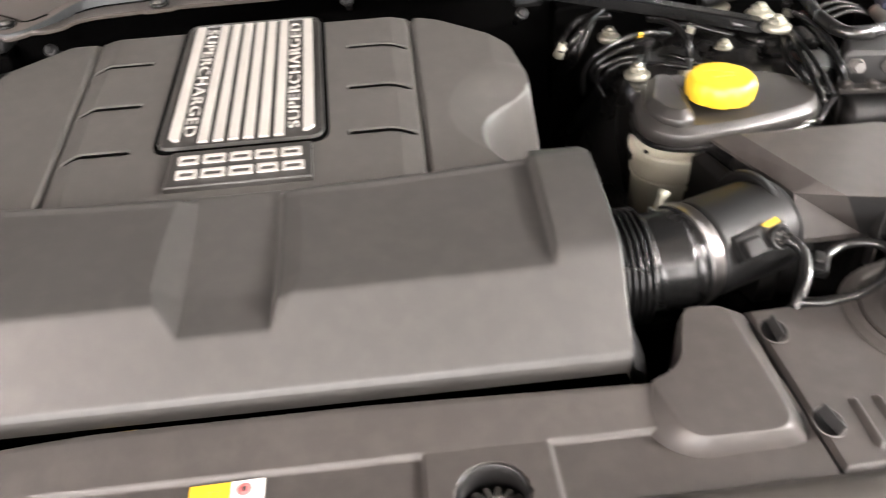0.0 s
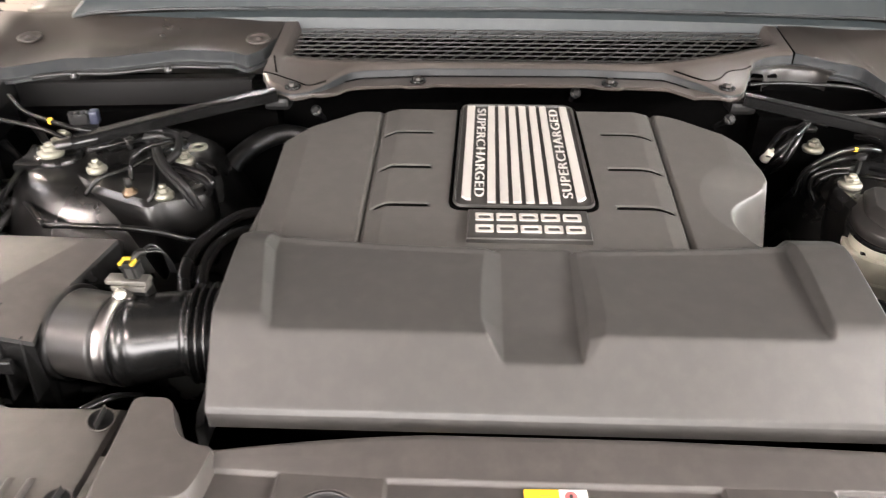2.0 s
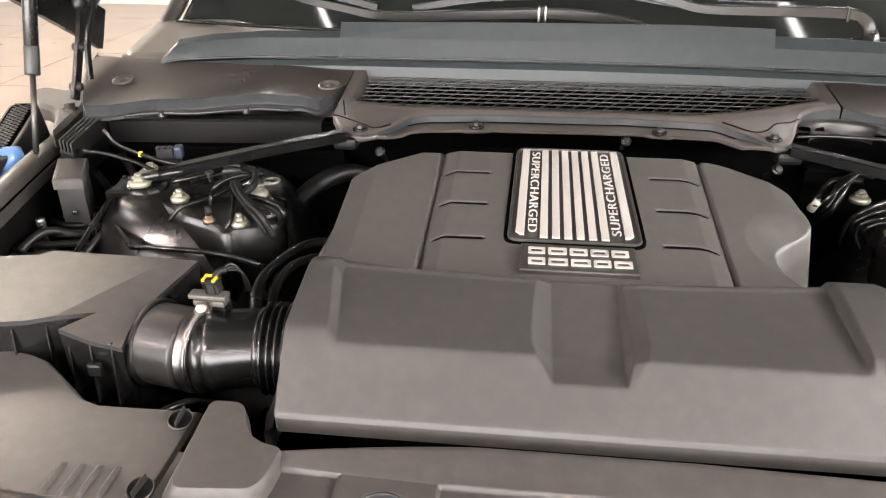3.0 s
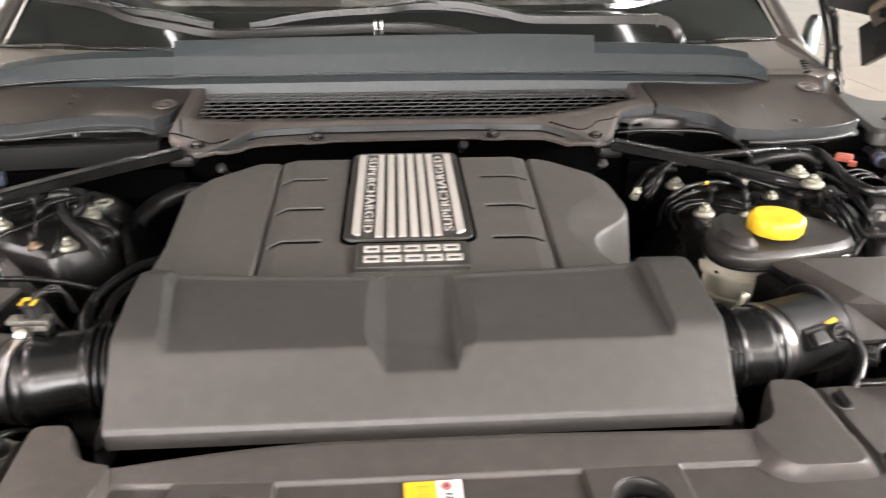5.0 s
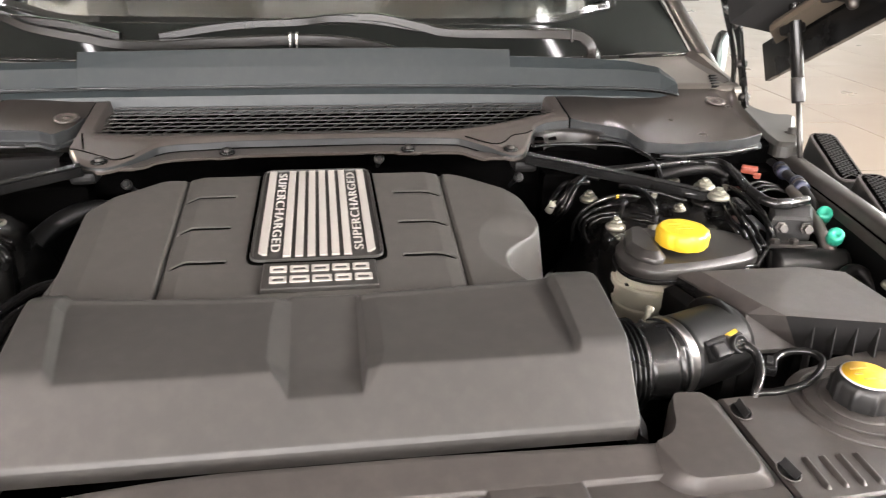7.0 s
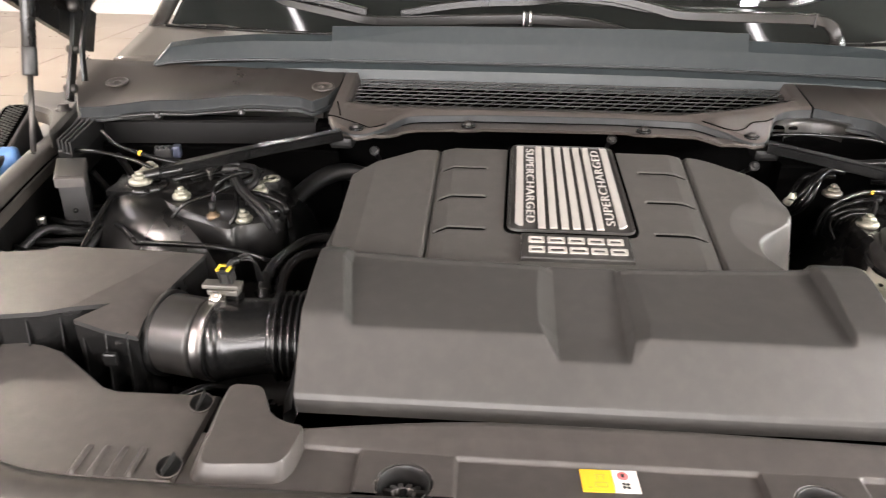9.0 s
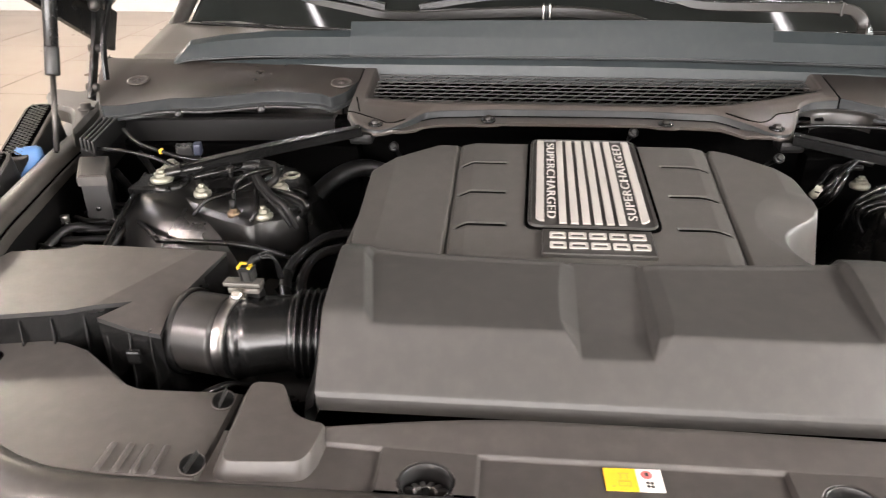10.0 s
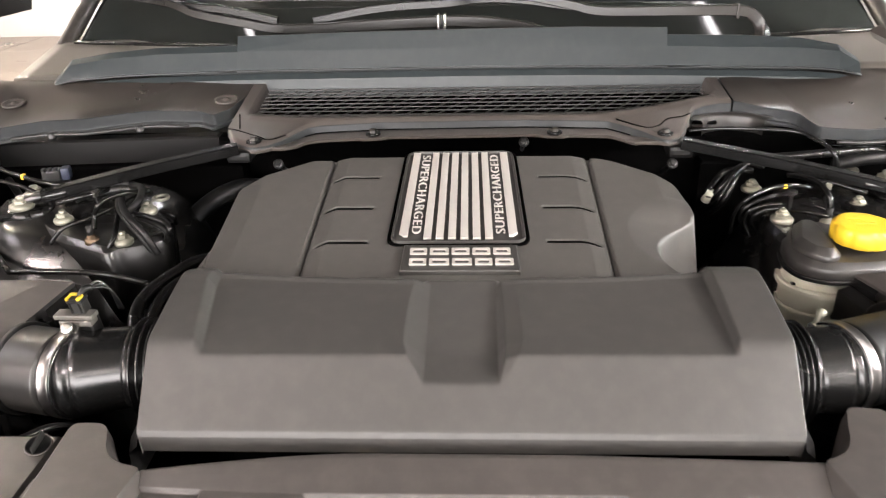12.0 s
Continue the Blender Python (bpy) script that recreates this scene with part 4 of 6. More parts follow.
    # corner cap at the foot of the roof pillar
    link_mesh("corner_cap", [(0.828, 1.045, 1.203), (0.848, 1.040, 1.214), (0.872, 0.900, 1.173), (0.806, 0.864, 1.160), (0.890, 0.960, 1.165), (0.872, 0.900, 1.15), (0.806, 0.864, 1.14)], [(0, 3, 2, 1), (1, 2, 4), (3, 6, 5, 2)], COWL_PAINT, sc, smooth=False)
    for k in range(5):
        block("louvre", (0.846 - 0.004 * k, 0.925 - 0.013 * k, 1.1765 - 0.003 * k), (0.030, 0.0035, 0.006), BLACK_RUBBER, sc, bevel=0.001, rot=(20, 6, 24))
    tube("glass_trim", [(-0.86, 1.05, 1.203), (-0.6, 0.985, 1.206), (-0.3, 0.955, 1.205), (0, 0.945, 1.204), (0.3, 0.955, 1.205), (0.6, 0.985, 1.206), (0.86, 1.05, 1.203)], 0.004, BLACK_GLOSS, sc)


windscreen()


def wiper(points, blade, base):
    t = thing("wiper", "black windscreen wiper arm with blade, parked", "wiper", group="wipers")
    ribbon("arm", points, lambda u: 0.0125 - 0.005 * u, 0.010, WIPER_SATIN, t)
    ribbon("blade", blade, 0.008, 0.006, BLACK_GLOSS, t, "thin black rubber blade")
    turned("pivot", [(0.022, -0.05), (0.022, 0.0), (0.016, 0.012), (0.006, 0.016)], pose(*base), BLACK_GLOSS, t, n=20)
    return t


def wipers():
    w = wiper([(0.160, 0.93, 1.205), (0.150, 0.945, 1.222), (0.102, 0.96, 1.235), (0.03, 0.96, 1.245), (-0.058, 0.96, 1.248), (-0.226, 0.965, 1.241), (-0.303, 0.97, 1.236), (-0.39, 0.98, 1.236), (-0.462, 0.99, 1.247), (-0.564, 1.01, 1.264), (-0.63, 1.03, 1.285), (-0.78, 1.09, 1.30)],
              [(-0.39, 0.98, 1.251), (-0.495, 1.0, 1.271), (-0.588, 1.02, 1.278), (-0.649, 1.045, 1.284), (-0.78, 1.11, 1.30)], (0.160, 0.93, 1.19))
    for k in (-1, 0, 1):
        block("joint_clip", (-0.054 + 0.0065 * k, 0.958, 1.2475), (0.0045, 0.024, 0.028), STEEL if k else BLACK_GLOSS, w, "bright joint clip" if k else "", bevel=0.0012)
    w = wiper([(0.59, 0.97, 1.195), (0.583, 0.978, 1.222), (0.566, 0.98, 1.245), (0.532, 0.98, 1.256), (0.415, 0.98, 1.258), (0.269, 0.985, 1.259), (0.209, 0.995, 1.270), (0.121, 1.01, 1.286), (0.03, 1.02, 1.285)],
              [(0.21, 1.0, 1.266), (0.105, 1.01, 1.280), (0.023, 1.01, 1.283), (-0.046, 1.0, 1.277), (-0.149, 1.0, 1.272), (-0.229, 1.0, 1.263), (-0.32, 1.0, 1.247)], (0.59, 0.97, 1.18))
    block("joint_clip", (0.532, 0.979, 1.2555), (0.006, 0.024, 0.028), WIPER_SATIN, w, bevel=0.002)


wipers()


# ---- raised bonnet with its struts and hinges ----
HOOD = math.atan(0.55)


def bonnet():
    t = thing("bonnet", "raised dark bonnet with black lining", "bonnet")
    t.matrix_basis = pose(0, 0.86, 1.195, -math.degrees(HOOD), 0, 0)
    # local: y runs from the front edge at -1.2 to the hinge at 0; the skin arches over deep side flanges
    slab("outer_skin", [(-0.97, 0.02), (0.97, 0.02), (0.97, -1.05), (0.80, -1.20), (-0.80, -1.20), (-0.97, -1.05)], 0.275, 0.285, BODY_PAINT, t, bevel=0.002)
    slab("lining", [(-0.78, -0.10), (0.78, -0.10), (0.78, -1.0), (0.7, -1.1), (-0.7, -1.1), (-0.78, -1.0)], 0.225, 0.250, HOOD_LINER, t, bevel=0.006)
    for s in (-1, 1):
        x0 = 0.945 if s > 0 else 0.950
        slab("side_flange", ccw([(s * x0, 0.03), (s * (x0 + 0.012), 0.03), (s * (x0 + 0.012), -1.05), (s * x0, -1.05)]), -0.008, 0.075, BLACK_GLOSS, t, bevel=0.002)
        slab("inner_pressing", ccw([(s * 0.880, -0.10), (s * 0.938, -0.03), (s * 0.938, -1.0), (s * 0.880, -1.0)]), 0.052, 0.075, TAN_METAL, t, bevel=0.012)
        for y in (-0.135, -0.300):
            block("bracket", (s * 0.905, y, 0.046), (0.030, 0.040, 0.022), BLACK_RUBBER, t, bevel=0.006, rot=(0, 0, 20))
            turned("ball_stud", [(0.006, -0.022), (0.009, -0.018), (0.011, -0.010), (0.009, -0.002), (0.006, 0.0)], pose(s * 0.900, y - 0.008, 0.036), DARK_STEEL, t, n=16)
        slab("upper_flange", ccw([(s * 0.82, -0.06), (s * 0.96, 0.0), (s * 0.96, -1.05), (s * 0.82, -1.05)]), 0.085, 0.27, HOOD_LINER, t, bevel=0.03)
        for k in range(4):
            y = -0.28 - 0.2 * k
            turned("drain_hole", [(0.028, 0.0), (0.030, 0.003), (0.024, 0.0045), (0.022, 0.002)], pose(s * 0.895, y, 0.0535, 180, 0, 0) @ Matrix.Diagonal((0.7, 1.2, 1, 1)), HOOD_LINER, t, n=24)
    slab("rear_pressing", [(-0.80, 0.02), (0.80, 0.02), (0.80, -0.12), (-0.80, -0.12)], 0.165, 0.25, BODY_PAINT, t, bevel=0.006)


bonnet()


def gas_strut(s):
    t = thing("gas_strut", "black gas strut holding up the bonnet", "gas strut", group="gas struts")
    lo, hi, q = (Vector((0.904, 0.655, 1.085)), Vector((0.898, 0.830, 1.50)), 0.21) if s > 0 else (Vector((-0.90, 0.535, 1.09)), Vector((-0.905, 0.665, 1.455)), 0.29)
    m = facing(lo, hi)
    L = (hi - lo).length
    turned("rod", [(0.0048, -0.03), (0.0048, L * (q + 0.05))], m, DARK_STEEL, t, n=12)
    turned("cylinder", [(0.008, L * q), (0.0115, L * q + 0.002), (0.0115, L * 0.98), (0.008, L)], m, BLACK_GLOSS, t, n=20)
    turned("collar", [(0.0112, L * q), (0.0122, L * q + 0.002), (0.0122, L * q + 0.045), (0.0117, L * q + 0.047)], m, DARK_PLASTIC, t, n=20)
    turned("ball_joint", [(0.004, -0.046), (0.010, -0.040), (0.010, -0.022), (0.005, -0.016)], m, BLACK_GLOSS, t, n=14)


gas_strut(-1)
gas_strut(1)


def hinge(s):
    t = thing("hinge", "black stamped bonnet hinge arm", "hinge", group="bonnet hinges")
    x, y, z = (0.900, 0.865, 1.120) if s > 0 else (-0.905, 0.680, 1.125)
    ribbon("arm", [(x, y, z), (x, y + 0.045, z + 0.08), (x, y + 0.085, z + 0.15), (x - s * 0.02, y + 0.125, z + 0.22), (x - s * 0.05, y + 0.13, z + 0.30)], 0.010, 0.004, BLACK_GLOSS, t)
    ribbon("link", [(x - s * 0.02, y + 0.03, z + 0.03), (x - s * 0.022, y + 0.045, z + 0.10), (x - s * 0.03, y + 0.09, z + 0.18), (x - s * 0.06, y + 0.10, z + 0.26)], 0.006, 0.003, BLACK_GLOSS, t)
    foot = [(0.860, 0.668), (0.905, 0.660), (0.945, 0.705), (0.965, 0.775), (1.038, 0.887), (0.990, 0.893), (0.978, 0.945), (0.992, 1.06), (0.955, 1.004), (0.905, 0.840), (0.874, 0.735)] if s > 0 else [(-1.041, 1.019), (-0.995, 0.951), (-0.927, 0.743), (-0.893, 0.611), (-0.885, 0.560), (-0.935, 0.650), (-0.965, 0.700), (-1.026, 0.733), (-1.090, 0.825), (-1.076, 0.855), (-1.015, 0.833), (-1.009, 0.882)]
    slab("foot", ccw(foot), 1.070, 1.100, HINGE_PAINT, t, "grey painted hinge foot", bevel=0.008, rounds=0.02)
    turned("foot_bolt", [(0.016, 0.0), (0.016, 0.003), (0.010, 0.004), (0.010, 0.011), (0.007, 0.012)], pose(s * 0.935, 0.735 if s > 0 else 0.705, 1.099), DARK_STEEL, t, n=18)
    for dy, dz in ((0.012, 0.02), (0.048, 0.085), (0.09, 0.16)):
        turned("pivot", [(0.008, -0.010), (0.008, 0.010)], pose(x, y + dy, z + dz, 0, 90, 0), DARK_STEEL, t, n=14)


hinge(-1)
hinge(1)


# ---- wings: upper rails, outer skin and vents ----
def wing(s):
    t = thing("wing", "dark painted front wing with rolled inner rail", "wing", group="wings")
    line = [(0.765, -0.03, 0.985), (0.80, 0.10, 1.03), (0.838, 0.25, 1.056), (0.858, 0.37, 1.062), (0.883, 0.56, 1.066), (0.898, 0.70, 1.070), (0.912, 0.82, 1.076)] if s > 0 else [(0.78, -0.03, 0.985), (0.815, 0.10, 1.03), (0.842, 0.25, 1.058), (0.864, 0.37, 1.064), (0.892, 0.52, 1.068), (0.908, 0.635, 1.072), (0.94, 0.82, 1.08)]
    pts = [(s * x, y, z) for x, y, z in line]
    rail = spline(pts, 8)
    verts, faces = [], []
    prof = [(-0.017, -0.034), (-0.0165, -0.018), (-0.015, -0.014), (-0.012, -0.0145), (-0.0105, -0.013), (-0.009, 0.001), (-0.004, 0.005), (0.010, 0.007), (0.022, 0.004), (0.028, -0.006), (0.029, -0.03)]
    for p in rail:
        for dx, dz in prof:
            verts.append((p.x + s * dx, p.y, p.z + dz))
    w = len(prof)
    for i in range(len(rail) - 1):
        for k in range(w - 1):
            a = i * w + k
            faces.append((a, a + 1, a + w + 1, a + w)[::-s])
    link_mesh("rail", verts, faces, RAIL_PAINT, t)
    tube("gutter_seam", [(p.x - s * 0.0135, p.y, p.z - 0.0125) for p in rail], 0.0016, DEPTH_SHADE, t, n=6, smooth=0)
    inner = spline(pts, 6)
    verts, faces = [], []
    for p in inner:
        verts += [(p.x - s * 0.017, p.y, p.z - 0.032), (p.x - s * 0.018, p.y, p.z - 0.036), (p.x - s * 0.020, p.y, p.z - 0.06), (p.x - s * 0.03, p.y, 0.70)]
    for i in range(len(inner) - 1):
        for k in range(3):
            a = i * 4 + k
            faces.append((a, a + 1, a + 5, a + 4)[::s])
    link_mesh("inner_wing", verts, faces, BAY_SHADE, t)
    verts, faces = [], []
    for p in inner:
        verts += [(p.x + s * 0.030, p.y, p.z - 0.028), (p.x + s * 0.115, p.y, p.z - 0.045), (p.x + s * 0.140, p.y, 0.5)]
    for i in range(len(inner) - 1):
        for k in range(2):
            a = i * 3 + k
            faces.append((a, a + 1, a + 4, a + 3)[::-s])
    link_mesh("outer_skin", verts, faces, BODY_PAINT, t)
    return t


wing(-1)
wing(1)


def wing_vent(x, y, z, length, turn):
    t = thing("wing_vent", "black plastic vent with fine mesh on the wing", "vent", group="wing vents")
    t.matrix_basis = pose(x, y, z, 16, 0, turn)
    o = round_poly([(-0.028, -length / 2), (0.028, -length / 2), (0.028, length / 2), (-0.028, length / 2)], 0.024, 5)
    slab("housing", ccw(o), -0.07, 0.0, DARK_PLASTIC, t, bevel=0.004)
    slab("rim", ccw(o), -0.006, 0.0008, GREY_PLASTIC, t, bevel=0.002)
    slab("mesh_bed", inset(ccw(o), 0.006), -0.004, 0.0016, DEPTH_SHADE, t, bevel=0.0003)
    n = int(length / 0.010)
    for i in range(n):
        yy = -length / 2 + 0.018 + (length - 0.036) * i / (n - 1)
        for turn in (-32, 32):
            block("mesh_bar", (0, yy, 0.0026 if turn > 0 else 0.0034), (0.037, 0.0017, 0.0016), DARK_PLASTIC, t, bevel=0, rot=(0, 0, turn))
    return t


wing_vent(0.972, 0.640, 1.080, 0.17, -10)
wing_vent(0.948, 0.455, 1.060, 0.16, -10)
wing_vent(-0.985, 0.590, 1.092, 0.18, 10)
wing_vent(-0.955, 0.400, 1.070, 0.16, 10)


# ---- floor of the bay, the shade of its depths put into the colour ----
tub = thing("engine_bay_tub", "engine bay tub, shade of its depths put in black", "engine bay")
slab("undertray", [(-0.92, -0.14), (0.92, -0.14), (0.92, 0.80), (-0.92, 0.80)], 0.745, 0.765, DEPTH_SHADE, tub, bevel=0.004)
slab("bulkhead", [(-0.88, 0.70), (0.88, 0.70), (0.88, 0.74), (-0.88, 0.74)], 0.58, 1.09, DEPTH_SHADE, tub, bevel=0.006)
slab("radiator_support", [(-0.80, -0.10), (0.80, -0.10), (0.80, -0.03), (-0.80, -0.03)], 0.58, 0.953, DEPTH_SHADE, tub, bevel=0.006)
block("engine_block", (0, 0.30, 0.80), (0.56, 0.50, 0.36), DEPTH_SHADE, tub, bevel=0.03)


# ---- suspension towers ----
def tower(s):
    t = thing("suspension_tower", "glossy black painted suspension tower", "suspension tower", group="suspension towers")
    cx, cy = s * 0.60, 0.50
    zt = 1.045 if s < 0 else 1.03

    def height(x, y):
        r = math.hypot((x - cx) / 0.17, (y - cy) / 0.155)
        z = zt - 0.17 * smooth_step(0.72, 1.5, r) - 0.006 * smooth_step(0.35, 0.75, r)
        z += 0.012 * smooth_step(0.30, 0.20, r)
        # folded web down to the front
        z -= 0.02 * smooth_step(0.42, 0.30, y)
        z += 0.006 * noise.noise(Vector((x * 9, y * 9, 3.1)))
        return z

    ys = steps(0.26, 0.72, 56)
    a, b = sorted((s * 0.40, s * 0.86))
    sheet("tower_top", ys, lambda y: a, lambda y: b, height, 56, BAY_PAINT, t, skirt=0.25)
    plate = [(-0.644, 0.422), (-0.624, 0.403), (-0.584, 0.376), (-0.541, 0.355), (-0.500, 0.337), (-0.493, 0.356), (-0.466, 0.364), (-0.433, 0.385), (-0.440, 0.437), (-0.497, 0.509), (-0.620, 0.524), (-0.668, 0.481)] if s < 0 else [(0.445, 0.466), (0.434, 0.435), (0.437, 0.373), (0.483, 0.392), (0.554, 0.420), (0.607, 0.441), (0.635, 0.536), (0.559, 0.557), (0.479, 0.515)]
    ob = slab("top_plate", ccw(plate), 0.90, 1.041 if s < 0 else 1.033, BAY_PAINT, t, "glossy black pressed top plate", bevel=0.009, rounds=0.016, smooth=True)
    for p in ob.data.polygons:
        p.use_smooth = len(p.vertices) == 4
    tube("seam_flange", [(s * 0.44, 0.335, 0.985), (s * 0.50, 0.318, 1.012), (s * 0.58, 0.315, 1.018), (s * 0.64, 0.325, 1.012)], 0.004, BAY_PAINT, t)
    tube("side_seam", [(s * 0.64, 0.325, 1.012), (s * 0.69, 0.38, 1.012), (s * 0.74, 0.44, 0.99), (s * 0.78, 0.46, 0.95)], 0.004, BAY_PAINT, t)
    return t


tower(-1)
tower(1)


# ---- air filter boxes ----
def shell_of(crown, facets, rim, foot, bevel, parent, lid_mat, body_mat):
    """A box lid of flat facets over an outline, and its body below."""
    bm = bmesh.new()
    table = {}

    def vert(p):
        if p not in table:
            table[p] = bm.verts.new(p)
        return table[p]
    for f in [crown] + facets:
        bm.faces.new([vert(p) for p in f])
    n = len(rim)
    skirt = [bm.verts.new((x, y, z - 0.006)) for x, y, z in rim]
    for i in range(n):
        k = (i + 1) % n
        bm.faces.new((skirt[i], skirt[k], vert(rim[k]), vert(rim[i])))
    bmesh.ops.bevel(bm, geom=[e for e in bm.edges if len(e.link_faces) == 2 and e.calc_face_angle() > 0.1 and e.calc_length() > 0.01], offset=bevel, segments=2, affect="EDGES", clamp_overlap=True)
    lid = part("lid", bm, lid_mat, parent)
    # faces with normal z under 0.35 take dark plastic, except x 0.45 to 0.60
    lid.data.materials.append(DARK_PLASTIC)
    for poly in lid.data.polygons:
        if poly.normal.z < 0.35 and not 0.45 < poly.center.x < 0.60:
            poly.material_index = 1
    bm = bmesh.new()
    up = [bm.verts.new((x, y, z - 0.004)) for x, y, z in rim]
    dn = [bm.verts.new((x, y, 0.86)) for x, y in foot]
    for i in range(n):
        k = (i + 1) % n
        bm.faces.new((dn[i], dn[k], up[k], up[i]))
    part("body", bm, body_mat, parent, "dark lower housing")


def air_box_right():
    t = thing("air_filter_box", "dark grey plastic air filter box with ribbed front", "air filter box", group="air filter boxes")
    A, B, C, D, E, G = (0.519, 0.268, 1.038), (0.671, 0.267, 1.038), (0.726, 0.246, 1.037), (0.745, 0.104, 1.030), (0.569, 0.139, 1.036), (0.554, 0.164, 1.038)
    a, b, c, d, e, f = (0.498, 0.292, 1.022), (0.690, 0.290, 1.016), (0.748, 0.262, 1.012), (0.752, 0.120, 0.975), (0.606, 0.153, 0.978), (0.5362, 0.172, 1.022)
    g = (0.534, 0.150, 0.980)
    crown = [A, G, E, D, C, B]
    facets = [[a, f, G, A], [f, E, G], [f, g, e, E], [E, e, d, D], [D, d, c, C], [C, c, b, B], [B, b, a, A]]
    rim = [a, b, c, d, e, g, f]
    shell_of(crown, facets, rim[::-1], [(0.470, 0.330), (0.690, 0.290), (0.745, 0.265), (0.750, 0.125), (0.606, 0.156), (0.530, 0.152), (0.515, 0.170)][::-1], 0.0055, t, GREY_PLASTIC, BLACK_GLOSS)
    for i in range(6):
        u = i / 5
        x, y = 0.612 + 0.130 * u, 0.139 - 0.030 * u
        block("rib", (x, y, 0.985), (0.0022, 0.014, 0.075), DARK_PLASTIC, t, bevel=0.0006, rot=(-6, 0, -5))
    slab("outlet_housing", [(0.500, 0.300), (0.531, 0.168), (0.530, 0.152), (0.510, 0.150), (0.498, 0.190), (0.482, 0.295)], 0.90, 1.008, BLACK_RUBBER, t, bevel=0.010)
    for y, z in ((0.245, 1.012), (0.158, 0.995)):
        turned("screw", [(0.006, 0), (0.006, 0.003), (0.004, 0.004)], facing((0.524, y, z), (0.4, y, z + 0.01)), BLACK_GLOSS, t, n=12)
    return t


def air_box_left():
    t = thing("air_filter_box", "dark grey plastic air filter box with stepped lid", "air filter box", group="air filter boxes")
    def lz(y):
        return round(1.030 + 0.06 * (y - 0.19), 4)
    outline = [(-0.546, 0.258), (-0.716, 0.262), (-0.730, 0.250), (-0.808, 0.236), (-0.835, 0.17), (-0.800, 0.092), (-0.757, 0.084), (-0.657, 0.104), (-0.628, 0.117), (-0.586, 0.134), (-0.609, 0.150)]
    def fz(x, y):
        return round(1.0276 - 0.122 * (x + 0.609) + 0.13 * (y - 0.150), 4)
    crown = [(x, y, lz(y) if i not in (0, 9, 10) else fz(x, y)) for i, (x, y) in enumerate(outline)]
    Q, Q2, R, R2, R3, P = [(x, y, fz(x, y)) for x, y in ((-0.613, 0.096), (-0.570, 0.086), (-0.531, 0.083), (-0.535, 0.110), (-0.537, 0.148), (-0.511, 0.262))]
    facets = [[crown[0], crown[10], R3, P], [crown[10], crown[9], R2, R3], [crown[9], Q, Q2, R, R2]]
    rim = [P, *crown[:10], Q, Q2, R, R2, R3]
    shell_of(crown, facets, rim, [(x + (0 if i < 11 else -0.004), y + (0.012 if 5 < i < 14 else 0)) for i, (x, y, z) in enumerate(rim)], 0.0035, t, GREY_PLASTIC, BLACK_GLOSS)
    for x, y in ((-0.782, 0.089), (-0.748, 0.087), (-0.712, 0.093), (-0.676, 0.101), (-0.640, 0.113), (-0.606, 0.100), (-0.572, 0.089), (-0.545, 0.087)):
        block("rib", (x, y, 0.972), (0.0022, 0.016, 0.080), BLACK_GLOSS, t, bevel=0.0006, rot=(-8, 0, 8))
    block("latch_clip", (-0.566, 0.078, 0.980), (0.017, 0.008, 0.018), BLACK_GLOSS, t, "small black lid clip", bevel=0.003)
    return t


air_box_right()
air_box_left()


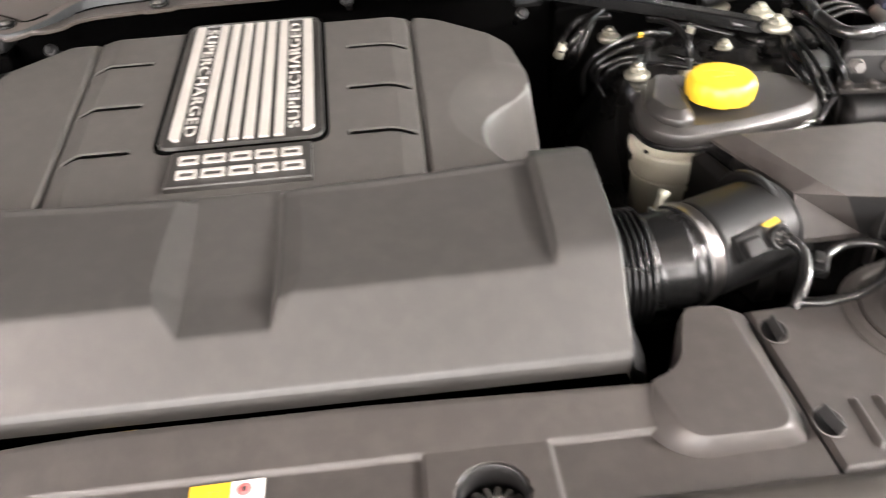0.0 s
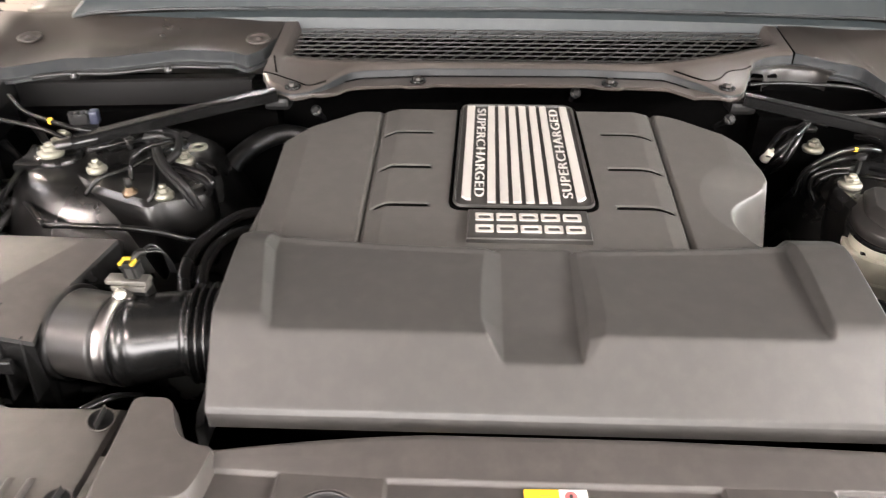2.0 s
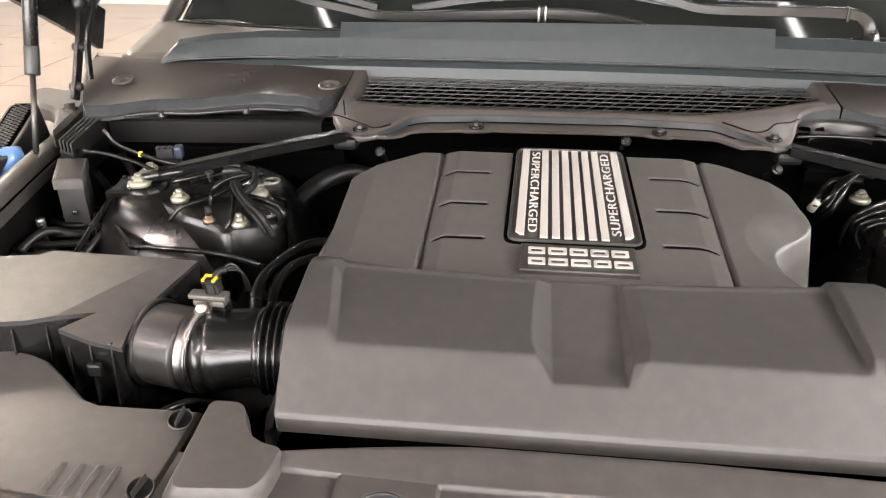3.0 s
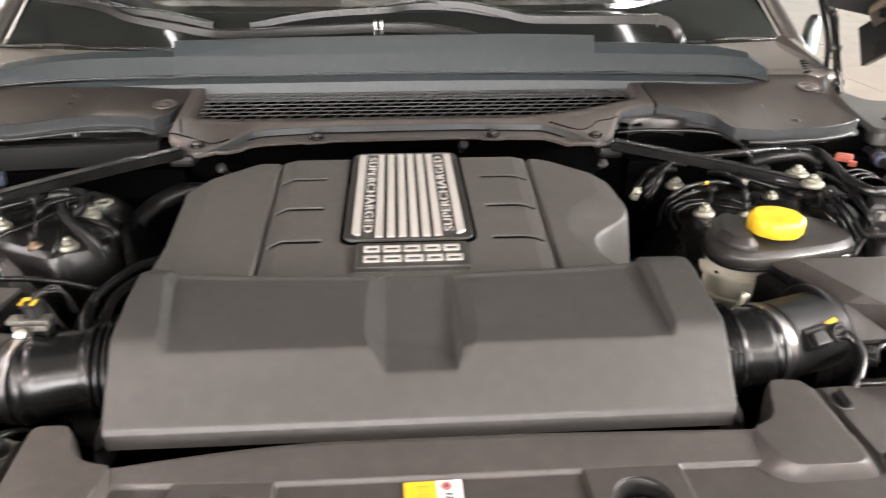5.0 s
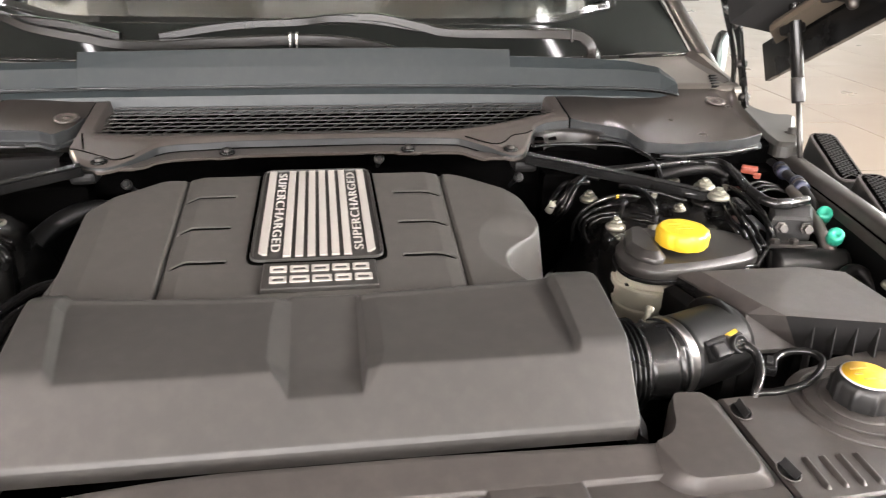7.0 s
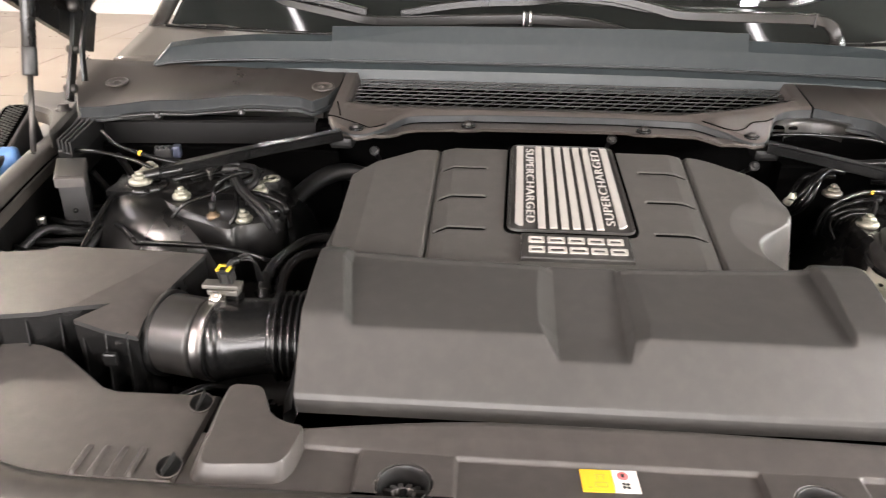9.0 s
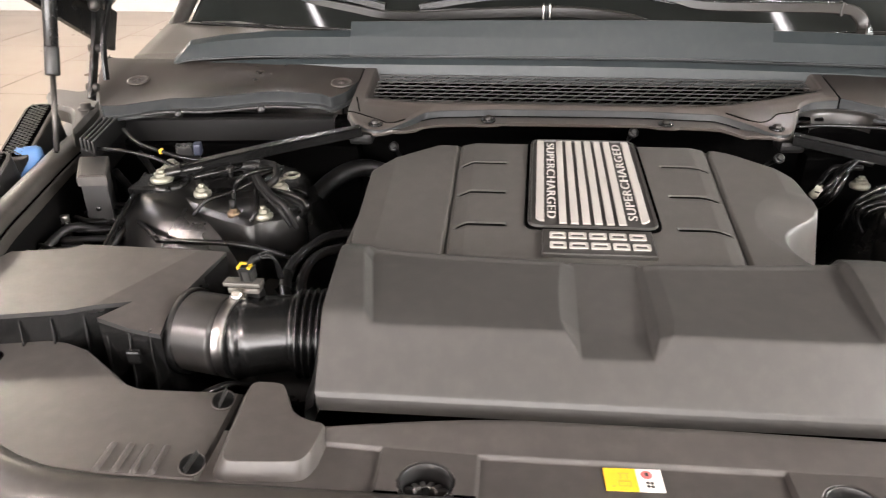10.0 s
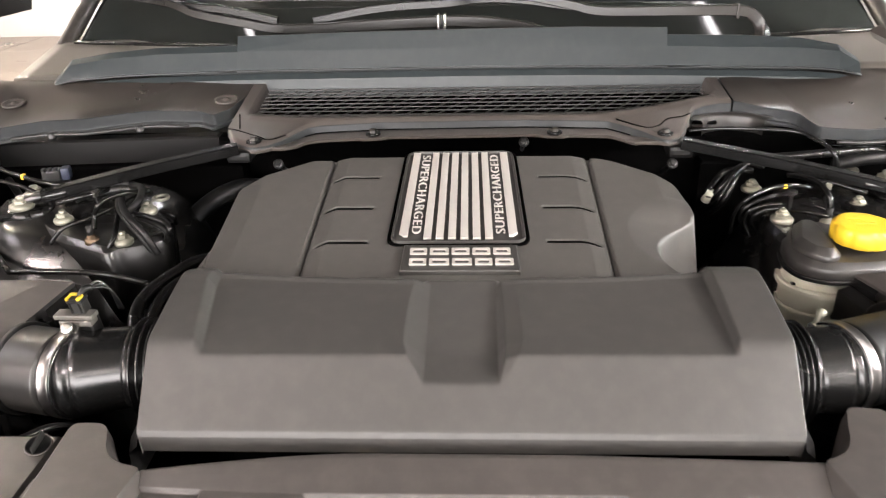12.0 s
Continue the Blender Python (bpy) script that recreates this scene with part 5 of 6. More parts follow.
def duct(s):
    """Inlet duct from an air box into the intake cover: bellows, tube, steel clamp."""
    t = thing("inlet_duct", "glossy black inlet duct with bellows and steel clamp", "air duct", group="inlet ducts")
    a = Vector((0.335, 0.128, 0.985)) if s > 0 else Vector((-0.332, 0.143, 0.982))
    b = Vector((0.374, 0.130, 0.986)) if s > 0 else Vector((-0.386, 0.139, 0.984))
    c = Vector((0.416, 0.135, 0.988)) if s > 0 else Vector((-0.459, 0.122, 0.985))
    d = Vector((0.514, 0.178, 0.982)) if s > 0 else Vector((-0.514, 0.136, 0.983))
    m = facing(a, b)
    L = (b - a).length
    prof = []
    for k in range(5):
        z = L * 0.10 + L * 0.80 * k / 5
        prof += [(0.047, z), (0.056, z + L * 0.03), (0.0575, z + L * 0.065), (0.056, z + L * 0.10), (0.047, z + L * 0.13)]
    turned("bellows", [(0.046, 0.0)] + prof + [(0.048, L * 0.9), (0.049, L)], m, BLACK_GLOSS, t, n=40)
    m2 = facing(b, c)
    L2 = (c - b).length
    turned("sleeve", [(0.047, -0.004), (0.0475, 0.004), (0.0485, L2 * 0.45), (0.0505, L2 * 0.68), (0.0508, L2 * 0.78), (0.0490, L2 * 0.80), (0.0490, L2 * 0.84), (0.0512, L2 * 0.86), (0.0512, L2)], m2, BLACK_GLOSS, t, n=48)
    cl = facing(c - (c - b) * 0.10, d)
    turned("clamp", [(0.0508, -0.0070), (0.0522, -0.0070), (0.0526, -0.0062), (0.0521, -0.0052), (0.0521, 0.0052), (0.0526, 0.0062), (0.0522, 0.0070), (0.0508, 0.0070)], cl, CLAMP_STEEL, t, "bright steel hose clamp", n=56)
    turned("clamp_seam", [(0.0512, -0.0098), (0.0520, -0.0092), (0.0520, -0.0084), (0.0512, -0.0078)], cl, BLACK_GLOSS, t, n=56)
    tube("outer_tube", [c + (d - c) * 0.06, c + (d - c) * 0.5, d], 0.0500, TUBE_SATIN if s < 0 else BLACK_RUBBER, t, n=44, smooth=8)
    # moulded collar on the face of the filter box
    far = facing((0.503, 0.184, 0.982), (0.403, 0.158, 0.982)) if s > 0 else facing((-0.518, 0.140, 0.980), (-0.418, 0.122, 0.980))
    turned("collar", [(0.049, -0.004), (0.055, -0.004), (0.055, 0.003), (0.0535, 0.005), (0.051, 0.005)], far, BLACK_RUBBER, t, n=48)
    # screw on the clamp
    top = Vector((0.398, 0.166, 1.034))
    if s < 0:
        turned("screw", [(0.005, -0.010), (0.005, 0.005), (0.0035, 0.006)], facing((-0.446, 0.128, 1.044), (-0.440, 0.07, 1.085)), DARK_STEEL, t, n=12)
        block("screw_housing", (-0.446, 0.130, 1.040), (0.020, 0.016, 0.009), STEEL, t, bevel=0.002, rot=(25, 4, 0))
        turned("screw_head", [(0.0065, 0.0), (0.0068, 0.002), (0.0055, 0.004), (0.002, 0.0035)], facing((-0.445, 0.121, 1.046), (-0.430, 0.05, 1.10)), STEEL, t, n=16)
    if s > 0:
        turned("screw", [(0.004, -0.012), (0.004, 0.003), (0.0055, 0.004), (0.0055, 0.009), (0.004, 0.010)], pose(*top, -25, s * 30, 0), ZINC, t, n=12)
        block("screw_housing", (top.x, top.y - 0.006, top.z - 0.012), (0.03, 0.012, 0.010), STEEL, t, bevel=0.002, rot=(0, s * 20, 25))
    return t


duct(-1)
duct(1)


# ---- brake fluid reservoir ----
def reservoir():
    t = thing("brake_fluid_reservoir", "milky plastic fluid reservoir with black lid and yellow cap", "reservoir")
    body = [(0.428, 0.345), (0.445, 0.315), (0.480, 0.300), (0.530, 0.305), (0.600, 0.330), (0.650, 0.370), (0.650, 0.410), (0.560, 0.430), (0.470, 0.420), (0.435, 0.385)]
    slab("tank", inset(ccw(body), 0.006), 0.86, 1.020, TANK_WHITE, t, bevel=0.006, rounds=0.02, smooth=True)
    slab("tank_seam", inset(ccw(body), -0.001), 0.978, 0.986, TANK_WHITE, t, bevel=0.002, rounds=0.02)
    slab("tank_foot", inset(ccw(body), 0.011), 0.80, 0.935, TANK_WHITE, t, bevel=0.006, rounds=0.02)
    top = [(0.433, 0.372), (0.428, 0.335), (0.438, 0.306), (0.466, 0.290), (0.530, 0.294), (0.600, 0.310), (0.636, 0.324), (0.658, 0.352), (0.660, 0.385), (0.632, 0.420), (0.560, 0.440), (0.490, 0.440), (0.452, 0.415)]
    lid = slab("lid", ccw(top), 1.008, 1.036, LID_PLASTIC, t, "black reservoir lid", bevel=0.009, rounds=0.018, smooth=True)
    boss = slab("lid_boss", [(0.4365, 0.345), (0.445, 0.312), (0.466, 0.297), (0.484, 0.306), (0.493, 0.380), (0.490, 0.412), (0.462, 0.412)], 1.028, 1.052, LID_PLASTIC, t, bevel=0.010, rounds=0.010, smooth=True)
    for ob in (lid, boss):
        for poly in ob.data.polygons:
            poly.use_smooth = len(poly.vertices) == 4
    slab("lid_rim", inset(ccw(top), -0.003), 1.008, 1.014, BLACK_GLOSS, t, bevel=0.002, rounds=0.018)
    slab("tank_ring", inset(ccw(body), 0.003), 0.945, 0.951, TANK_WHITE, t, bevel=0.002, rounds=0.02)
    cap = turned("cap", [(0.036, -0.012), (0.0385, -0.010), (0.0395, 0.006), (0.0375, 0.0115), (0.0355, 0.0135), (0.033, 0.0142), (0.031, 0.0143), (0.001, 0.0143)], pose(0.526, 0.350, 1.056), CAP_YELLOW, t, "yellow moulded screw cap", n=80,
                 wave=lambda a, z: 1 - 0.05 * max(0, math.cos(8 * a)) ** 2 if z < 0.0136 else 1)
    for i, (x, w) in enumerate(((-0.012, 0.018), (0.010, 0.012), (0.0, 0.024))):
        block("raised_mark", (x * 0.8, 0.004 - 0.009 * (i - 1), 0.0150), (w, 0.0035, 0.0012), CAP_YELLOW, cap, bevel=0.0004).matrix_local = pose(0.526, 0.350, 1.056)


reservoir()


# ---- coolant filler ----
def coolant():
    t = thing("coolant_filler_cap", "black ribbed coolant cap with yellow warning disc", "coolant cap")
    t.matrix_basis = pose(0.604, 0.024, 0.981)
    turned("collar", [(0.080, -0.003), (0.0775, 0.002), (0.0715, 0.0045), (0.0665, 0.0050), (0.0650, 0.0010), (0.0630, 0.0010), (0.0615, 0.0055), (0.052, 0.0065), (0.044, 0.0065), (0.041, 0.002)], pose(0, 0, 0), GREY_PLASTIC, t, "grey moulded collar round the filler", n=96, smooth=False)
    turned("neck", [(0.047, 0.0), (0.047, 0.0075), (0.044, 0.009), (0.036, 0.009)], pose(0, 0, 0), GREY_PLASTIC, t, n=48)
    turned("grip", [(0.0330, 0.008), (0.0345, 0.010), (0.0340, 0.031), (0.0330, 0.037), (0.0295, 0.0395)], pose(0, 0, 0), DARK_PLASTIC, t, n=120,
           wave=lambda a, z: 1 + (0.085 * max(0, math.cos(10 * a)) ** 4 if 0.009 < z < 0.034 else 0))
    turned("label_rim", [(0.0292, 0.0385), (0.0292, 0.0405), (0.028, 0.0410)], pose(0, 0, 0), LABEL_WHITE, t, n=48)
    disc = turned("warning_disc", [(0.0275, 0.0400), (0.0275, 0.0415), (0.001, 0.0417)], pose(0, 0, 0), LABEL_YELLOW, t, "yellow disc with faded print", n=48)
    for x, y, w in ((-0.003, 0.013, 0.022), (-0.011, 0.002, 0.010), (0.011, 0.003, 0.006), (-0.004, -0.008, 0.014), (0.009, -0.013, 0.010)):
        block("print_bar", (x, y, 0.0418), (w, 0.003, 0.0006), LABEL_BROWN, disc, bevel=0)


coolant()


def quarter_glass():
    t = thing("quarter_glass", "small pale quarter window beside the windscreen", "window glass")
    m = pose(0.985, 1.16, 1.165, 90, 0, 12) @ Matrix.Diagonal((0.36, 1.5, 1, 1))
    turned("surround", [(0.046, -0.02), (0.050, -0.010), (0.050, 0.004), (0.045, 0.006)], m, BLACK_GLOSS, t, n=36)
    turned("pane", [(0.044, 0.002), (0.044, 0.0065)], m, MIRROR, t, "pale greenish glass", n=36)
    tube("stay", [(0.975, 1.17, 1.13), (0.972, 1.175, 1.10), (0.965, 1.18, 1.06)], 0.014, BLACK_GLOSS, t)


quarter_glass()


# ---- lower body and wheels, below the bay ----
def road_wheel(x, y):
    s = 1 if x > 0 else -1
    t = thing("wheel", "black tyre on a grey alloy rim", "wheel", group="wheels", at=(x, y, 0.362))
    m = pose(0, 0, 0, 0, 90 * s, 0)
    tyre = turned("tyre", [(0.26, -0.11), (0.335, -0.115), (0.356, -0.09), (0.360, 0.0), (0.356, 0.09), (0.335, 0.115), (0.26, 0.11)], m, BLACK_RUBBER, t, n=64, caps=False)
    rim = turned("rim", [(0.262, -0.10), (0.265, 0.105), (0.245, 0.11), (0.240, 0.07), (0.235, 0.02)], m, HINGE_PAINT, t, n=48, caps=False)
    turned("hub", [(0.08, 0.0), (0.075, 0.07), (0.04, 0.08)], m, HINGE_PAINT, rim, n=24)
    for k in range(7):
        a = 2 * math.pi * k / 7
        block("spoke", (s * 0.06, 0.155 * math.cos(a), 0.155 * math.sin(a)), (0.03, 0.18, 0.045), HINGE_PAINT, rim, bevel=0.006, rot=(math.degrees(a), 0, 0))
    block("brake_disc", (0, 0, 0), (0.03, 0.30, 0.30), DARK_STEEL, rim, bevel=0.01)


for x in (-0.84, 0.84):
    for y in (0.44, 3.3):
        road_wheel(x, y)


def front_bumper():
    t = thing("front_bumper", "dark bronze front bumper below the bonnet opening", "bumper")
    line = spline([Vector(p) for p in ((-0.985, 0.10, 0), (-0.94, -0.02, 0), (-0.80, -0.11, 0), (-0.55, -0.165, 0), (0, -0.19, 0), (0.55, -0.165, 0), (0.80, -0.11, 0), (0.94, -0.02, 0), (0.985, 0.10, 0))], 6)
    verts, faces = [], []
    prof = [(0.010, 0.90), (-0.010, 0.86), (-0.030, 0.72), (-0.045, 0.60), (-0.040, 0.42), (-0.015, 0.30), (0.03, 0.27)]
    for p in line:
        for dy, z in prof:
            verts.append((p.x, p.y + dy, z))
    w = len(prof)
    for i in range(len(line) - 1):
        for k in range(w - 1):
            faces.append((i * w + k, i * w + k + 1, (i + 1) * w + k + 1, (i + 1) * w + k))
    ob = link_mesh("shell", verts, faces, BODY_PAINT, t)
    md = ob.modifiers.new("thickness", "SOLIDIFY")
    md.thickness, md.offset = 0.006, 0


front_bumper()

# ---- braces over the suspension towers ----
def brace(a, b, foot):
    t = thing("tower_brace", "black steel brace bar from cowl to suspension tower", "brace", group="tower braces")
    ribbon("bar", [a, a + (b - a) * 0.5 + Vector((0, 0, 0.002)), b - (b - a) * 0.06, b], 0.0085, 0.012, BRACE_PAINT, t)
    v, f = tube_data([b - (b - a) * 0.12, b, foot], lambda u: 0.014 - 0.004 * u, 10, 6)
    v = [Vector((p.x, p.y, p.z - 0.3 * (p.z - b.z))) for p in v]
    link_mesh("end_bracket", v, f, BAY_PAINT, t)
    slab("foot_plate", ccw([(foot.x - 0.035, foot.y - 0.022), (foot.x + 0.035, foot.y - 0.022), (foot.x + 0.040, foot.y + 0.030), (foot.x - 0.030, foot.y + 0.040)]), 1.036, 1.050, BRACE_PAINT, t, bevel=0.004)
    block("cowl_bracket", (a.x, a.y + 0.014, a.z - 0.014), (0.040, 0.045, 0.020), BLACK_RUBBER, t, bevel=0.007)


brace(Vector((-0.378, 0.585, 1.106)), Vector((-0.655, 0.470, 1.070)), Vector((-0.700, 0.462, 1.056)))
brace(Vector((0.345, 0.597, 1.104)), Vector((0.640, 0.508, 1.060)), Vector((0.672, 0.490, 1.052)))


def tower_nut(x, y, z, r=0.0145, tall=0.016):
    t = thing("tower_nut", "pale zinc flange nut on the suspension tower", "nut", group="tower nuts", at=(x, y, z))
    turned("flange", [(r * 1.05, -0.004), (r * 1.15, 0.0), (r * 1.1, 0.003), (r * 0.8, 0.006)], pose(0, 0, 0), ZINC, t, n=24)
    turned("hexagon", [(r * 0.74, 0.003), (r * 0.74, tall * 0.62), (r * 0.62, tall * 0.72)], pose(0, 0, 0, 0, 0, 17), ZINC, t, n=6, smooth=False)
    turned("stud", [(r * 0.38, tall * 0.6), (r * 0.38, tall * 0.95), (r * 0.3, tall)], pose(0, 0, 0), ZINC, t, n=12)


for x, y, z, r in ((-0.681, 0.494, 1.062, 0.0165), (-0.684, 0.458, 1.058, 0.016), (-0.607, 0.430, 1.046, 0.0125), (-0.488, 0.365, 1.040, 0.012), (-0.492, 0.466, 1.045, 0.012),
                   (0.589, 0.490, 1.036, 0.013), (0.652, 0.535, 1.064, 0.016), (0.656, 0.492, 1.062, 0.016), (0.640, 0.640, 1.040, 0.015), (0.458, 0.572, 1.034, 0.014), (0.458, 0.441, 1.036, 0.014)):
    tower_nut(x, y, z, r)
for x, y, z in ((-0.535, 0.368, 1.043), (0.519, 0.432, 1.036)):
    t = thing("brass_plug", "small brass plug on the suspension tower", "plug", group="brass plugs", at=(x, y, z))
    turned("collar", [(0.010, -0.006), (0.010, 0.001), (0.007, 0.002), (0.005, 0.007), (0.003, 0.008)], pose(0, 0, 0), material("worn_brass", (0.12, 0.085, 0.055), 0.45, metal=0.8, spots=0.3, spot_size=80) if x < 0 else ZINC, t, n=20)
    turned("nipple", [(0.005, 0.004), (0.005, 0.02)], pose(0, 0, 0), BLACK_RUBBER, t, n=12)
# damper top housings below the paired nuts
for s, x, y in ((-1, -0.683, 0.474), (1, 0.656, 0.515)):
    t = thing("damper_mount", "smooth black damper mount below the brace", "mount", group="damper mounts", at=(x, y, 1.03))
    turned("dome", [(0.075, -0.10), (0.060, -0.05), (0.045, -0.01), (0.032, 0.010), (0.028, 0.016)], pose(0, 0, 0), BAY_PAINT, t, n=36)
    turned("washer_plate", [(0.034, 0.010), (0.036, 0.016), (0.030, 0.021)], pose(0, 0, 0), BAY_PAINT, t, n=36)
t = thing("ring_terminal", "bare metal ring terminal on a wire", "terminal", at=(-0.474, 0.478, 1.062))
ringv, ringf = tube_data([(0.011 * math.cos(a), 0.011 * math.sin(a), 0) for a in steps(0, 2 * math.pi, 16)], 0.0028, 8, 0)
link_mesh("eye", ringv, ringf, ZINC, t)
block("tongue", (-0.012, -0.004, -0.004), (0.02, 0.008, 0.003), ZINC, t, bevel=0.001, rot=(0, -15, 0))


# ---- cables and hoses ----
CABLE_SHEATH = material("black_cable_sheath", (0.0025, 0.0025, 0.0025), 0.24, spots=0.3, spec=0.3)


def cable(points, r, label="thin black cable in the bay", mat=None, name="cable", n=8):
    ob = tube(name, points, r, mat or CABLE_SHEATH, n=n, smooth=8)
    return tagged(ob, label, "hose" if name == "hose" else "cable", group="hoses in the bay" if name == "hose" else "cables in the bay")


# beside the tower on the connector side
cable([(-0.545, 0.398, 1.045), (-0.546, 0.409, 1.062), (-0.536, 0.407, 1.078), (-0.525, 0.418, 1.085), (-0.504, 0.441, 1.085), (-0.486, 0.472, 1.075)], 0.0038, "thin glossy black breather pipe")
cable([(-0.500, 0.476, 1.070), (-0.517, 0.434, 1.070), (-0.549, 0.406, 1.060), (-0.583, 0.387, 1.052), (-0.605, 0.380, 1.030)], 0.0032)
cable([(-0.528, 0.465, 1.075), (-0.506, 0.417, 1.075), (-0.476, 0.369, 1.075), (-0.447, 0.343, 1.065), (-0.432, 0.344, 1.030)], 0.0050, "black sheathed wiring branch", BLACK_RUBBER)
cable([(-0.535, 0.469, 1.070), (-0.509, 0.412, 1.072), (-0.482, 0.374, 1.068), (-0.458, 0.354, 1.055), (-0.442, 0.351, 1.030)], 0.0042, "black sheathed wiring branch", BLACK_RUBBER)
cable([(-0.532, 0.460, 1.065), (-0.508, 0.400, 1.062), (-0.497, 0.359, 1.050), (-0.509, 0.349, 1.030)], 0.0036)
cable([(-0.492, 0.416, 1.062), (-0.459, 0.393, 1.066), (-0.435, 0.387, 1.060), (-0.425, 0.379, 1.050), (-0.444, 0.394, 1.030)], 0.0044)
cable([(-0.484, 0.416, 1.055), (-0.454, 0.392, 1.058), (-0.433, 0.383, 1.050), (-0.434, 0.386, 1.035), (-0.454, 0.401, 1.020)], 0.0048, "black sheathed wiring branch", BLACK_RUBBER)
cable([(-0.464, 0.447, 1.052), (-0.443, 0.439, 1.048), (-0.446, 0.452, 1.030)], 0.0032)
cable([(-0.532, 0.510, 1.070), (-0.500, 0.474, 1.080), (-0.481, 0.421, 1.080), (-0.493, 0.405, 1.070)], 0.0055, "black sheathed wiring branch", BLACK_RUBBER)
cable([(-0.631, 0.462, 1.060), (-0.600, 0.463, 1.068), (-0.574, 0.479, 1.070), (-0.559, 0.507, 1.068), (-0.541, 0.527, 1.060)], 0.0040)
cable([(-0.599, 0.487, 1.060), (-0.569, 0.498, 1.066), (-0.542, 0.507, 1.066), (-0.525, 0.512, 1.060)], 0.0060, "dull black wiring sleeve", DARK_PLASTIC)
cable([(-0.738, 0.511, 1.045), (-0.705, 0.330, 1.030), (-0.693, 0.225, 1.005)], 0.0040, "thin black cable along the tower")
cable([(-0.80, 0.58, 1.10), (-0.755, 0.535, 1.092), (-0.700, 0.505, 1.088), (-0.640, 0.488, 1.082), (-0.57, 0.51, 1.07)], 0.0036)
cable([(-0.83, 0.52, 1.085), (-0.76, 0.497, 1.090), (-0.70, 0.485, 1.082), (-0.655, 0.47, 1.07)], 0.0034)
cable([(-0.605, 0.47, 1.062), (-0.575, 0.50, 1.072), (-0.54, 0.515, 1.072), (-0.50, 0.50, 1.06)], 0.006, mat=BLACK_RUBBER)
t = thing("cable_tie", "small yellow cable marker", "tie", group="cable ties", at=(-0.700, 0.505, 1.0885))
block("band", (0, 0, 0), (0.005, 0.008, 0.008), LABEL_YELLOW, t, bevel=0.001)
cable([(-0.46, 0.52, 0.985), (-0.449, 0.547, 1.005), (-0.420, 0.595, 1.02), (-0.385, 0.635, 1.02), (-0.34, 0.66, 1.0)], 0.016, "thick black rubber hose", BLACK_RUBBER, "hose", 14)
cable([(-0.398, 0.175, 0.97), (-0.417, 0.215, 1.0), (-0.424, 0.27, 1.005), (-0.415, 0.335, 1.002), (-0.392, 0.385, 1.0), (-0.350, 0.42, 0.99)], 0.0085, "glossy black rubber coolant hose", BLACK_GLOSS, "hose", 10)
cable([(-0.380, 0.185, 0.97), (-0.398, 0.22, 0.995), (-0.404, 0.28, 1.0), (-0.393, 0.33, 0.998), (-0.36, 0.37, 0.99)], 0.0080, "glossy black rubber coolant hose", BLACK_GLOSS, "hose", 10)
cable([(-0.50, 0.03, 0.94), (-0.48, 0.015, 0.962), (-0.46, 0.02, 0.974), (-0.44, 0.045, 0.97), (-0.42, 0.07, 0.95)], 0.0045)
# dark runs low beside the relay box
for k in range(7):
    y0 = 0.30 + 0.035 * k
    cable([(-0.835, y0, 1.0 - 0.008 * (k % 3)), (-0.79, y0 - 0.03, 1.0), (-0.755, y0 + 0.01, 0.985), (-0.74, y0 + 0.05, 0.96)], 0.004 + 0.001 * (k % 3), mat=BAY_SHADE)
cable([(-0.83, 0.30, 0.98), (-0.80, 0.36, 1.01), (-0.77, 0.40, 0.99), (-0.75, 0.46, 0.97), (-0.78, 0.53, 1.0), (-0.82, 0.56, 1.03)], 0.007, "black corrugated wiring sleeve", BLACK_RUBBER)
cable([(-0.76, 0.36, 0.96), (-0.735, 0.42, 0.99), (-0.725, 0.49, 1.01), (-0.745, 0.55, 1.03), (-0.79, 0.60, 1.05)], 0.006, "black corrugated wiring sleeve", BLACK_RUBBER)
# beside the reservoir
for run in ([(0.398, 0.472, 1.000), (0.394, 0.456, 1.040), (0.408, 0.446, 1.068), (0.446, 0.464, 1.076), (0.482, 0.475, 1.076), (0.513, 0.490, 1.066)], [(0.424, 0.458, 1.000), (0.414, 0.463, 1.020), (0.415, 0.460, 1.040), (0.434, 0.459, 1.050), (0.464, 0.465, 1.050)], [(0.424, 0.481, 1.000), (0.407, 0.468, 1.030), (0.417, 0.464, 1.050), (0.449, 0.471, 1.060), (0.478, 0.483, 1.060)], [(0.439, 0.480, 1.000), (0.422, 0.459, 1.030), (0.436, 0.455, 1.045), (0.455, 0.450, 1.050)]):
    cable(run, 0.0034)
cable([(0.520, 0.436, 1.042), (0.521, 0.436, 1.058), (0.518, 0.445, 1.074), (0.515, 0.476, 1.080), (0.506, 0.505, 1.078), (0.497, 0.535, 1.070)], 0.0042, "glossy black breather pipe")
for run in ([(0.388, 0.602, 0.985), (0.393, 0.565, 1.020), (0.408, 0.560, 1.045), (0.425, 0.577, 1.060), (0.456, 0.602, 1.065), (0.485, 0.605, 1.060)], [(0.393, 0.591, 0.980), (0.403, 0.554, 1.010), (0.414, 0.549, 1.035), (0.425, 0.561, 1.055), (0.453, 0.601, 1.060), (0.480, 0.621, 1.060)], [(0.386, 0.608, 0.990), (0.386, 0.568, 1.030), (0.407, 0.585, 1.050), (0.423, 0.587, 1.060), (0.461, 0.585, 1.060)], [(0.392, 0.600, 0.980), (0.399, 0.559, 1.015), (0.413, 0.559, 1.040), (0.425, 0.567, 1.060), (0.457, 0.598, 1.070)]):
    cable(run, 0.0052, "black engine wiring loom strand")
t = thing("loom_tag", "white paper tag wrapped round the loom", "tag", at=(0.389, 0.566, 1.024))
